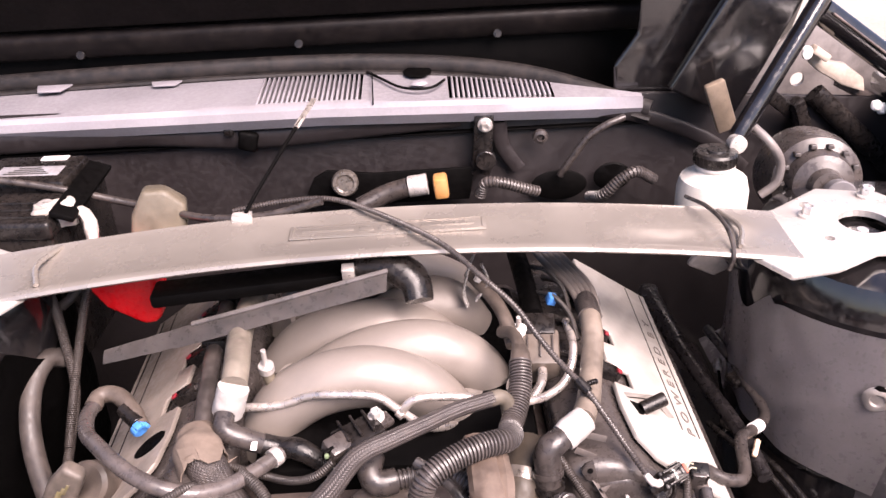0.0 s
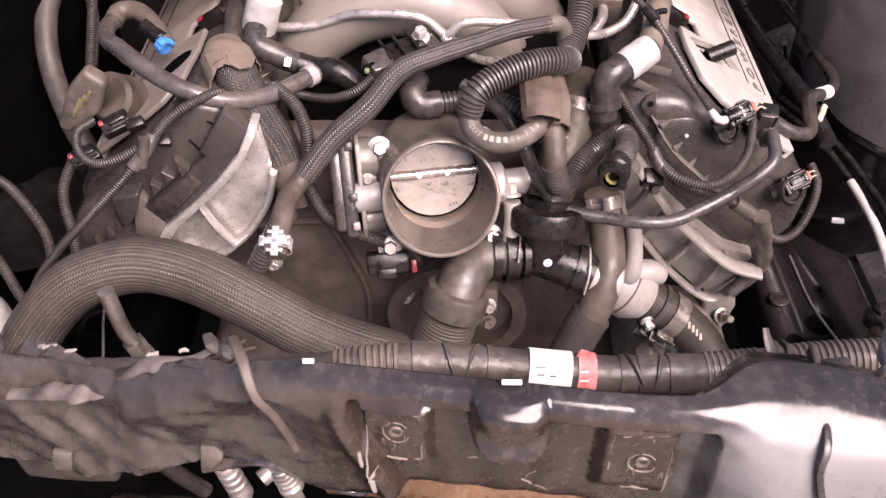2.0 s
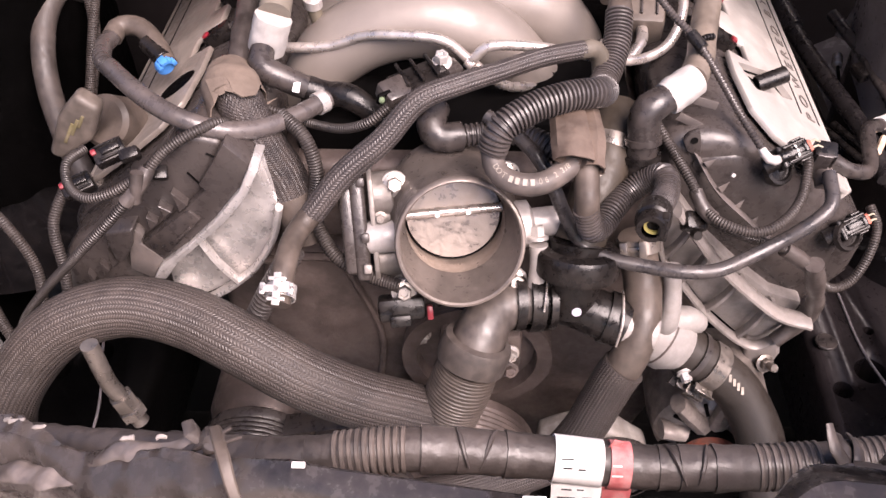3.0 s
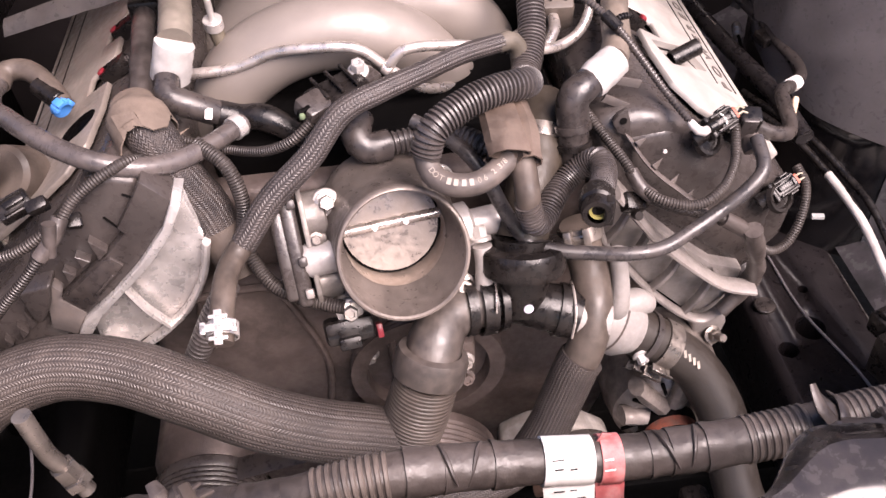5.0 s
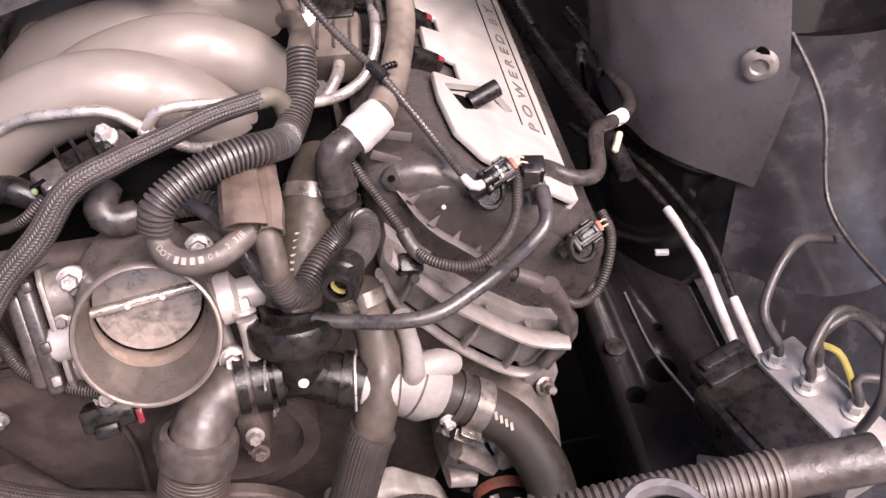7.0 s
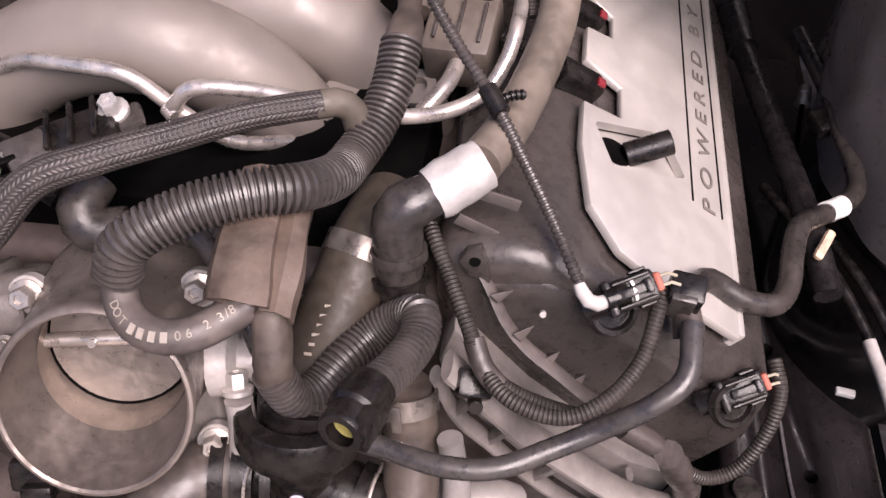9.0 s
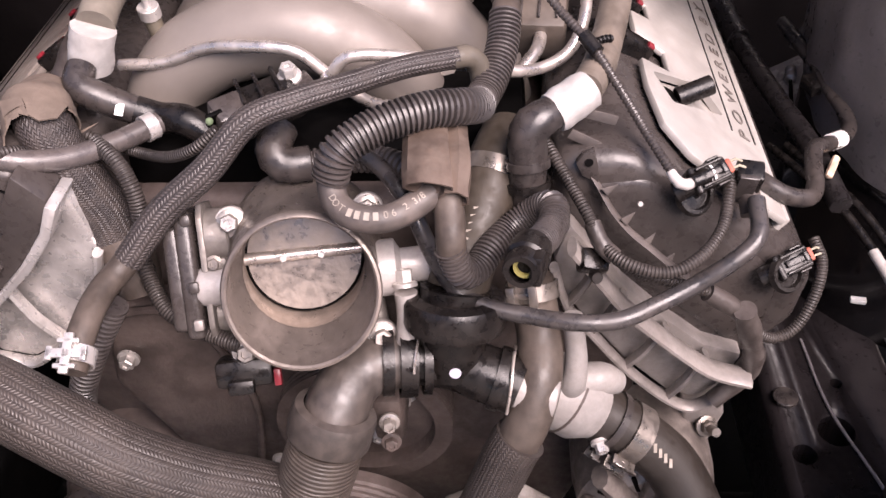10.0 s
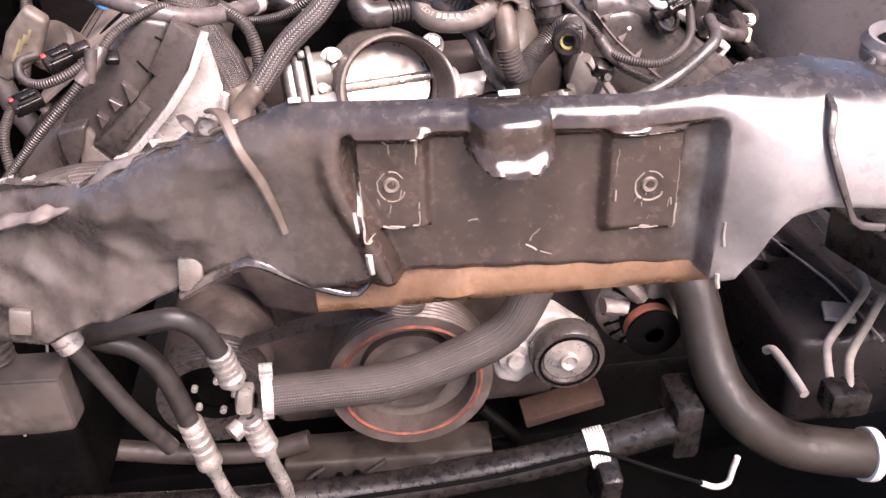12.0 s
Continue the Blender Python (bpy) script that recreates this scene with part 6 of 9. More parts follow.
for x, y, z, a, b in ((0.2185, 0.645, 0.777, 22, -14), (0.2905, 0.648, 0.695, 22, -14)):
    s = thing("cam_sensor_plug", (x, y, z), "black cam sensor connector with an orange wire seal", "connector", group="cam sensor plugs")
    m = pose(x, y, z, 35, b, a)
    part("shell", block(bmesh.new(), (0.026, 0.0165, 0.014), m, 0.0022), PLASTIC, s)
    part("collar", block(bmesh.new(), (0.005, 0.019, 0.0165), m @ pose(-0.0115, 0, 0), 0.002), PLASTIC, s)
    part("latch", block(bmesh.new(), (0.016, 0.0055, 0.0035), m @ pose(0.0005, 0, 0.0085), 0.001), PLASTIC, s)
    part("latch_pad", block(bmesh.new(), (0.004, 0.008, 0.003), m @ pose(0.0085, 0, 0.0098), 0.001), PLASTIC, s)
    for k in (-0.0062, 0.0062):
        part("guide_rail", block(bmesh.new(), (0.02, 0.0018, 0.0034), m @ pose(0.001, k, 0.0078), 0.0005, 1), PLASTIC, s)
        part("side_wing", block(bmesh.new(), (0.009, 0.002, 0.008), m @ pose(0.006, k * 1.45, 0.001), 0.0006, 1), PLASTIC, s)
    part("wire_seal", block(bmesh.new(), (0.0045, 0.0105, 0.008), m @ pose(0.0145, 0, 0.001), 0.002), surface("orange_seal", (0.4, 0.1, 0.06), 0.5, dust=0.3), s, "orange wire seal")
    for k in (-0.0025, 0.0025):
        part("wire", tube([m @ Vector(q) for q in ((0.015, k, 0.003), (0.02, k, 0.004), (0.0245, k - 0.003, 0.001))], 0.0009, seg=8), surface("pale_wire", (0.4, 0.36, 0.27), 0.5), s, "pale wires")
    part("nose", drum(bmesh.new(), m @ Vector((-0.012, 0, 0)), m.to_3x3() @ Vector((-1, 0, -0.4)), 0.0072, 0.013, 16), PLASTIC, s)

cube = thing("hose_clip", (0.252, 0.66, 0.752), "square black plastic hose clip at the cover corner", "clip")
part("body", block(bmesh.new(), (0.0185, 0.016, 0.03), pose(0.2475, 0.656, 0.764, 18, 4, -8), 0.002), PLASTIC, cube)
part("slot", block(bmesh.new(), (0.003, 0.003, 0.02), pose(0.2535, 0.6485, 0.7665, 18, 4, -8), 0.0008), DULL, cube)
part("jaw", block(bmesh.new(), (0.013, 0.004, 0.026), pose(0.2455, 0.6482, 0.7645, 18, 4, -8), 0.001), PLASTIC_GREY, cube)
part("neck", tube([(0.249, 0.655, 0.76), (0.252, 0.65, 0.75), (0.253, 0.643, 0.745)], 0.0078, seg=14, wobble=0.15), TAPE, cube)

# long strap that runs from the bank over the manifold to the firewall
strap = thing("long_cable", (0.1, 0.8, 0.8), "long ribbed black cable laid loose over the engine", "cable")
part("ribbed_conduit", tube([(-0.24, 0.972, 0.93), (-0.18, 0.974, 0.938), (-0.117, 0.966, 0.941), (-0.05, 0.915, 0.938), (0.008, 0.85, 0.936), (0.05, 0.803, 0.917), (0.08, 0.785, 0.893), (0.103, 0.76, 0.868), (0.122, 0.738, 0.851), (0.142, 0.712, 0.839), (0.16, 0.69, 0.819), (0.178, 0.668, 0.797), (0.1925, 0.641, 0.784)], 0.0034, seg=12, ribs=(0.0034, 0.0007)), PLASTIC_GREY, strap)
part("sleeve_clip", tube([(0.137, 0.719, 0.8425), (0.146, 0.707, 0.836)], 0.0052, seg=14), PLASTIC, strap)
part("clip_peg", tube([(0.142, 0.712, 0.839), (0.15, 0.717, 0.84), (0.157, 0.72, 0.839)], 0.003, seg=10, ribs=(0.003, 0.001)), PLASTIC, strap)
part("white_end", tube([(0.1915, 0.642, 0.7845), (0.195, 0.637, 0.781), (0.2, 0.634, 0.778), (0.207, 0.637, 0.778)], (0.003, 0.0038, 0.0042, 0.0036), seg=14), SLEEVE_WHITE, strap, "white elbow end")
part("black_stub", drum(bmesh.new(), (0.206, 0.637, 0.778), (0.8, 0.35, 0.1), 0.006, 0.012, 16), PLASTIC, strap)
part("pale_ring", band(bmesh.new(), (0.219, 0.643, 0.78), (0.8, 0.35, 0.1), 0.006, 0.0016, 0.0008), LABEL, strap)

# side hose with white tape, and the hose that climbs beside the tower
sidep = thing("taped_side_hose", (0.35, 0.8, 0.65), "black side hose with white tape and a torn cream patch", "hose")
part("hose", tube([(0.25, 0.66, 0.76), (0.258, 0.678, 0.748), (0.2684, 0.6911, 0.7385), (0.289, 0.6891, 0.7259), (0.3084, 0.6938, 0.7186), (0.3195, 0.7115, 0.715), (0.3245, 0.7375, 0.7174), (0.3329, 0.7639, 0.7133), (0.3491, 0.7864, 0.7008), (0.3695, 0.8076, 0.6902), (0.3859, 0.8311, 0.6864), (0.3878, 0.8588, 0.6884), (0.382, 0.8881, 0.693), (0.378, 0.94, 0.695), (0.365, 1.0, 0.70)], 0.0069, seg=16), RUBBER, sidep)
part("white_tape", tube([(0.3585, 0.797, 0.6955), (0.3655, 0.804, 0.692), (0.3725, 0.811, 0.6893)], 0.0076, seg=16), WHITE, sidep, "white tape band")
part("cream_patch", block(bmesh.new(), (0.007, 0.024, 0.006), pose(0.358, 0.778, 0.684, 20, 25, -20), 0.003), surface("cream_tear", (0.5, 0.36, 0.26), 0.6, bump=0.5, vary=0.4, patch=80), sidep, "torn cream patch")
vacuum = thing("brake_vacuum_hose", (0.38, 0.95, 0.64), "pale brown hose with a plated fitting beside the strut tower", "hose")
part("hose", tube([(0.424, 1.05, 0.80), (0.42, 1.04, 0.735), (0.409, 1.037, 0.685), (0.3943, 1.03, 0.652)], 0.0062, seg=14), surface("pale_brown_hose", (0.2, 0.165, 0.145), 0.55, dust=0.3), vacuum)
part("fitting", lathe(bmesh.new(), [(0, 0), (0.004, 0), (0.0055, 0.003), (0.0055, 0.012), (0.0042, 0.013), (0.006, 0.015), (0.006, 0.024), (0.003, 0.026), (0, 0.026)], axis((0.382, 0.992, 0.652), (-0.25, -0.95, 0)), 16), CRIMP, vacuum, "plated fitting")
part("lead", tube([(0.3765, 0.97, 0.652), (0.3689, 0.9336, 0.6504), (0.366, 0.9, 0.64)], 0.002, seg=8), DULL, vacuum)
part("bracket_clip", block(bmesh.new(), (0.026, 0.02, 0.012), pose(0.3766, 0.9, 0.69, 10, 0, 25), 0.002), PLASTIC, sidep)
shaft = thing("steering_shaft", (0.34, 0.91, 0.6), "dark steering shaft with a joint between engine and rail", "shaft")
SHAFT = surface("dark_shaft", (0.008, 0.0068, 0.0072), 0.3, dust=0.15, dust_colour=(0.04, 0.033, 0.033))
part("rod", tube([(0.309, 1.1, 0.694), (0.3253, 1.0, 0.6802), (0.341, 0.91, 0.6735), (0.3525, 0.82, 0.676), (0.362, 0.75, 0.665)], 0.0095, seg=18), SHAFT, shaft)
part("sleeve", tube([(0.309, 1.1, 0.694), (0.318, 1.045, 0.686), (0.3253, 1.0, 0.6802)], (0.0145, 0.0145, 0.0125), seg=18), SHAFT, shaft, "thicker upper sleeve")
part("joint_yoke", block(bmesh.new(), (0.026, 0.03, 0.026), pose(0.309, 1.1, 0.694, 10, 0, -10), 0.006), SHAFT, shaft)
part("joint_pin", drum(bmesh.new(), (0.294, 1.1, 0.694), (1, 0, 0), 0.005, 0.03, 14), SHAFT, shaft)
for dx in (0.0, 0.017):
    bp = thing("brake_pipe", (0.41 + dx, 0.76, 0.55), "black brake pipe with a white plastic sleeve", "pipe", group="brake pipes")
    A = [(0.345 + dx, 0.90, 0.62), (0.39 + dx, 0.822, 0.611), (0.415 + dx, 0.766, 0.594), (0.425 + dx, 0.719, 0.585), (0.429 + dx, 0.661, 0.564), (0.434 + dx, 0.60, 0.54)]
    part("pipe", tube(A, 0.0042, seg=12), PLASTIC, bp)
    if dx == 0:
        part("white_sleeve", tube([(0.413, 0.77, 0.5955), (0.421, 0.735, 0.588), (0.426, 0.7, 0.58), (0.43, 0.655, 0.562), (0.435, 0.59, 0.537)], 0.0048, seg=14), SLEEVE_WHITE, bp, "white plastic sleeve")
    else:
        part("white_sleeve", tube([(0.4455, 0.665, 0.5655), (0.449, 0.63, 0.552), (0.4525, 0.59, 0.537)], 0.0048, seg=14), SLEEVE_WHITE, bp, "white plastic sleeve")

# ---- front: radiator support, loom, pulleys ----
CHIP = surface("chipped_paint", (0.2, 0.165, 0.14), 0.6, dust=0.5)
support = thing("radiator_support", (0, 0.27, 0.70), "dented black upper radiator support with scraped edges", "radiator support")


def lerp_at(x, rows):
    """Straight interpolation in rows of (x, value)."""
    for (a, p), (b, q) in zip(rows, rows[1:]):
        if x <= b:
            return p + (q - p) * (max(x, a) - a) / (b - a)
    return rows[-1][1]


TOP = ((-0.50, 0.755), (-0.296, 0.803), (-0.25, 0.808), (-0.214, 0.825), (-0.179, 0.84), (-0.153, 0.85), (-0.12, 0.864), (0.06, 0.862), (0.10, 0.866), (0.16, 0.868), (0.23, 0.855), (0.5, 0.835))
LOW = ((-0.50, 0.66), (-0.30, 0.704), (-0.267, 0.718), (-0.231, 0.733), (-0.195, 0.75), (-0.155, 0.775), (-0.12, 0.755), (-0.088, 0.758), (0.1, 0.757), (0.107, 0.755), (0.113, 0.753), (0.121, 0.755), (0.129, 0.772), (0.132, 0.794), (0.14, 0.806), (0.155, 0.811), (0.197, 0.808), (0.3, 0.785), (0.5, 0.775))
PADS = ((-0.071, 0.82, 0.036, 0.066), (0.069, 0.815, 0.038, 0.068))
BOSS = -0.0045


def ease(x, a, b):
    t = min(max((x - a) / (b - a), 0), 1)
    return t * t * (3 - 2 * t)


def front_y(x):
    return 0.262 - 0.12 * x + (0.05 * (x + 0.1) ** 2 / 0.1 if x < -0.1 else 0)


def crown_y(x):
    """How far the rolled top reaches back behind the front sheet."""
    return 0.012 + 0.018 * ease(x, 0.09, 0.14) + 0.01 * ease(-x, 0.1, 0.2)


def face_y(x, z):
    """The pressed front sheet of the beam: rolled top, recess, pads, boss and crumpled half."""
    top, low = lerp_at(x, TOP), lerp_at(x, LOW)
    d = max(top - z, 0)
    y = front_y(x)
    slant = ease(x, 0.095, 0.135)
    roll = 0.017 + 0.012 * slant
    if d < roll:
        y += crown_y(x) * (1 - math.sqrt(max(0, 1 - ((roll - d) / roll) ** 2)))
    left = -0.094 + 0.35 * max(0, 0.83 - z) * ease(z, 0.86, 0.78)
    sx = ease(x, left - 0.004, left + 0.005) * (1 - ease(x, 0.101, 0.107))
    rec = sx * ease(d, 0.011, 0.022)
    y += 0.013 * rec
    y -= 0.004 * math.exp(-(((x - left + 0.008) / 0.006) ** 2)) * ease(d, 0.008, 0.03)
    for px, pz, w, h in PADS:
        inner = (x - px) * (1 if px < 0 else -1) > 0
        inside = ease(w / 2 - abs(x - px), -0.008 if inner else -0.001, 0.001 if inner else 0.003) * ease(h / 2 - abs(z - pz), -0.001, 0.003)
        y -= 0.006 * inside
    k = ((x - BOSS) / 0.0235) ** 2
    if k < 1:
        side = 1 - math.sqrt(1 - k ** 1.6)
        foot = 0.829 + 0.013 * (1 - math.sqrt(1 - k))
        drum_y = front_y(BOSS) - 0.010 + 0.024 * side + 0.016 * (1 - ease(d, -0.004, 0.011)) ** 2
        drum_y -= 0.0072 * (1 - ease(z, foot + 0.0005, foot + 0.013))
        drum_y += 0.05 * (1 - ease(z, foot - 0.009, foot + 0.003)) ** 1.4
        y = min(y, drum_y)
    y -= slant * 0.018 * ease(d, 0.0, 0.05) * (1 - 0.7 * ease(d, 0.06, 0.11))
    y += 0.0015 * math.sin(x * 210) * rec * ease(d, 0.03, 0.06) * 0.4
    crush = ease(-x, 0.095, 0.19)
    if crush > 0:
        fold = abs(noise.noise((x * 9 + z * 14, z * 5 - x * 7, 1.3)))
        y += crush * (0.016 * noise.noise((x * 8, z * 16, 0.4)) + 0.022 * fold + 0.007 * abs(noise.noise((x * 26 + z * 18, z * 34 - x * 12, 4))) + 0.0005 * noise.noise((x * 120, z * 120, 7)))
    y += 0.0009 * noise.noise((x * 22, z * 22, 9))
    return y


bm = bmesh.new()
XS = [-0.50 + 0.003 * i for i in range(127)] + [-0.12 + 0.0012 * i for i in range(209)] + [0.131 + 0.004 * i for i in range(93)]
rows = []
for x in XS:
    top, low = lerp_at(x, TOP), lerp_at(x, LOW)
    crush = ease(-x, 0.095, 0.19)
    top += crush * (0.008 * noise.noise((x * 22, 2, 4)) + 0.003 * noise.noise((x * 70, 2, 4)))
    low += crush * 0.006 * noise.noise((x * 25, 6, 1))
    y = front_y(x) + crown_y(x)
    shelf = 0.006 + 0.026 * ease(x, 0.085, 0.13) * (1 - ease(x, 0.2, 0.26))
    col = [(y + shelf, low + 0.012), (y + shelf, top - 0.03), (y + shelf, top - 0.012 * ease(x, 0.085, 0.13) - 0.006), (y + shelf - 0.002, top - 0.012 * ease(x, 0.085, 0.13)), (y + shelf * 0.4, top + 0.0008)]
    for k in range(46):
        v = k / 45
        v = 0.35 * v + 0.65 * v * v if v < 1 else 1
        z = top - v * (top - low)
        col.append((face_y(x, z), z))
    end = col[-1]
    col += [(end[0] + 0.002, end[1] - 0.003), (end[0] + 0.012, end[1] - 0.004)]
    rows.append([bm.verts.new((x, yy, zz)) for yy, zz in col])
for a, b in zip(rows, rows[1:]):
    for k in range(len(a) - 1):
        bm.faces.new((a[k], b[k], b[k + 1], a[k + 1]))
bmesh.ops.solidify(bm, geom=list(bm.faces), thickness=0.0015)
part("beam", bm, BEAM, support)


def scratch(pts, r=0.0007, mat=CHIP, name="scratch"):
    """A thin scraped line that lies on the face of the beam."""
    line = [Vector((x + 0.0006 * noise.noise((x * 300, z * 300, 1)), face_y(x, z) - 0.0003, z)) for x, z in pts]
    part(name, tube(line, r, seg=6, step=0.0015, wobble=0.8), mat, support)


for x, z, w, h in PADS:
    y = face_y(x, z) - 0.0002
    part("threaded_hole", lathe(bmesh.new(), [(0, -0.004), (0.0022, -0.004), (0.0026, 0.001), (0.004, 0.0014), (0.0048, 0)], axis((x + 0.0015, y, z - 0.003), (0, -1, 0)), 24), surface("scraped_steel", (0.17, 0.145, 0.125), 0.45, metal=0.5, dust=0.4), support, "threaded hole with a scraped rim")
    # scraped outline of the hole and of the pad, in broken dashes
    for q0, q1 in ((0.6, 1.7), (2.0, 4.2), (4.35, 5.9)):
        scratch([(x + 0.0015 + 0.0078 * math.cos(q) * (1 + 0.08 * noise.noise((q * 3, x, 2))), z - 0.004 + 0.0092 * math.sin(q)) for q in (q0 + (q1 - q0) * k / 8 for k in range(9))], 0.0004 + 0.0002 * random.random())
    u, v = w / 2 - 0.001, h / 2 - 0.001
    edge = [(-u, v), (u, v), (u, -v), (-u, -v), (-u, v)]
    for k in range(17):
        g, run = random.uniform(0, 3.9), random.uniform(0.05, 0.3)
        dash = []
        for j in range(6):
            t = min(g + run * j / 5, 3.999)
            (x0, z0), (x1, z1) = edge[int(t)], edge[int(t) + 1]
            shrink = 0.93 + 0.06 * noise.noise((t * 5, k, x * 40))
            dash.append((x + shrink * (x0 + (x1 - x0) * (t % 1)), z + shrink * (z0 + (z1 - z0) * (t % 1))))
        scratch(dash, random.uniform(0.00022, 0.00065))
    for k in range(7):
        gx, gz = x + random.uniform(-0.8, 0.8) * u, z + random.uniform(-0.8, 0.8) * v
        scratch([(gx, gz), (gx + random.uniform(-0.002, 0.002), gz + random.uniform(0.001, 0.006))], random.uniform(0.0002, 0.0004))
scratch([(-0.028 + 0.003 * k, 0.7885 + 0.001 * math.sin(k)) for k in range(3)], 0.0006)
scratch([(0.013, 0.782), (0.0112, 0.7795), (0.0085, 0.777), (0.0075, 0.7735)], 0.0004)
scratch([(0.005, 0.771), (0.009, 0.7685), (0.0115, 0.7668)], 0.0005)
scratch([(0.0135, 0.7662), (0.017, 0.765), (0.02, 0.7642)], 0.0003)
for k in range(6):
    scratch([(-0.008 + 0.004 * k, 0.8165), (-0.0065 + 0.004 * k, 0.8195)], 0.0004)
for x, z, w in ((-0.0048, 0.8668, 0.011), (-0.116, 0.8665, 0.0065)):
    part("white_chip", block(bmesh.new(), (w, 0.003, 0.0016), pose(x, 0.2745 if x > -0.05 else face_y(x, z - 0.002) - 0.0005, z, 20), 0.0005), LABEL, support, "white paint chip")
part("lower_flange", tube([(-0.2, 0.3, 0.742), (-0.175, 0.295, 0.758), (-0.152, 0.29, 0.769), (-0.12, 0.285, 0.752), (-0.096, 0.282, 0.744), (-0.086, 0.284, 0.752)], (0.004, 0.005, 0.0065, 0.006, 0.0045, 0.003), seg=12, flat=0.7), PAINT_DUSTY, support, "rolled lower flange")
# brown channel under the recess
bm = bmesh.new()
cols = []
for i in range(40):
    x = -0.12 + 0.235 * i / 39
    y = front_y(x) + 0.028
    z0 = 0.722 + 0.016 * (i / 39)
    fold = 0.005 * math.exp(-(((x + 0.035) / 0.012) ** 2)) + 0.002 * noise.noise((x * 30, 3, 1))
    cols.append([bm.verts.new(q) for q in ((x, y - 0.002, z0 + 0.04), (x, y - 0.009, z0 + 0.031), (x, y - 0.014 - fold, z0 + 0.021), (x, y - 0.0155 - fold, z0 + 0.011), (x, y - 0.013, z0 + 0.003), (x, y - 0.006, z0 - 0.002), (x, y + 0.02, z0 - 0.006), (x, y + 0.04, z0 - 0.002))])
for a, b in zip(cols, cols[1:]):
    for k in range(7):
        bm.faces.new((a[k], b[k], b[k + 1], a[k + 1]))
bmesh.ops.solidify(bm, geom=list(bm.faces), thickness=0.0015)
part("lower_channel", bm, COPPER, support, "brown primed lower channel")
# scraped weld edges
SCRAPE = surface("bare_scrape", (0.36, 0.32, 0.29), 0.5, metal=0.3, dust=0.2)
for k in range(7):
    x = random.uniform(-0.4, -0.12)
    bm = roughen(block(bmesh.new(), (0.003 + 0.008 * random.random(), 0.002, 0.0016), pose(x, front_y(x) + 0.033, lerp_at(x, TOP) + 0.002, 0, -15), 0), 0.001, 300, 2)
    part("scrape", bm, SCRAPE, support, "bare scraped metal")
for x, z, w, h in ((-0.084, 0.772, 0.0018, 0.014), (0.112, 0.752, 0.0013, 0.01), (-0.09, 0.8, 0.001, 0.012), (0.111, 0.785, 0.0009, 0.016)):
    scratch([(x, z - h / 2), (x - 0.001, z), (x - 0.0015, z + h / 2)], w, SCRAPE, "scrape")
# clip on the left half
part("plated_clip", block(bmesh.new(), (0.015, 0.006, 0.022), pose(-0.192, face_y(-0.192, 0.76) - 0.004, 0.757, -10, 8), 0.002), CLAMP, support, "plated clip")
part("plated_clip", block(bmesh.new(), (0.014, 0.006, 0.018), pose(-0.307, face_y(-0.307, 0.72) - 0.004, 0.72, -10, 12), 0.002), CLAMP, support, "plated clip")

# bracket for the latch with its bolt
latch = thing("latch_bracket", (0.215, 0.3, 0.83), "black latch bracket with a bright bolt", "bracket")
SATIN = surface("satin_black", (0.1, 0.092, 0.094), 0.33, dust=0.25, dust_colour=(0.2, 0.17, 0.16))
bm = bmesh.new()
slab(bm, [(0.2, 0.284), (0.2, 0.302), (0.208, 0.315), (0.222, 0.319), (0.237, 0.314), (0.246, 0.3), (0.248, 0.284), (0.25, 0.27), (0.24, 0.266), (0.222, 0.277)], 0.01, Matrix.Translation((0, 0, 0.866)), 0.0035, 3)
part("plate", bm, SATIN, latch)
bm = lathe(bmesh.new(), [(0.0145, 0.0), (0.0165, 0.0045), (0.0195, 0.005), (0.0225, 0.0)], axis((0.223, 0.298, 0.8655), (0, -0.1, 1)), 36)
part("raised_rim", bm, SATIN, latch)
part("dark_slot", lathe(bmesh.new(), [(0, 0.0004), (0.0142, 0.0004), (0.0148, -0.002)], axis((0.224, 0.3, 0.8662), (0, -0.1, 1)) @ Matrix.Diagonal((1, 0.8, 1, 1)), 28), DULL, latch, "dark slot round the bolt")
part("washer", drum(bmesh.new(), (0.224, 0.294, 0.8662), (0.05, -0.15, 1), 0.0105, 0.002, 24), BRIGHT, latch)
part("bolt", bolt(bmesh.new(), (0.224, 0.294, 0.8678), (0.05, -0.15, 1), 0.0062, 0.009), BRIGHT, latch, "bright hexagon bolt")
part("leg", tube([(0.24, 0.274, 0.862), (0.248, 0.258, 0.852), (0.252, 0.246, 0.83), (0.253, 0.24, 0.8)], (0.011, 0.009, 0.008, 0.008), seg=10, flat=0.35), SATIN, latch)
part("plated_tab", block(bmesh.new(), (0.004, 0.006, 0.016), pose(0.1985, 0.288, 0.856, 0, 20, 0), 0.0015), CLAMP, latch)

# taped front loom behind the beam
front = thing("front_wire_loom", (0.05, 0.345, 0.78), "thick taped wire loom along the radiator support", "wire loom")


def stretch(x0, x1):
    """The middle line of the loom between two places along it."""
    return [p for p, _ in path(LINE, 0.004) if x0 <= p.x <= x1]


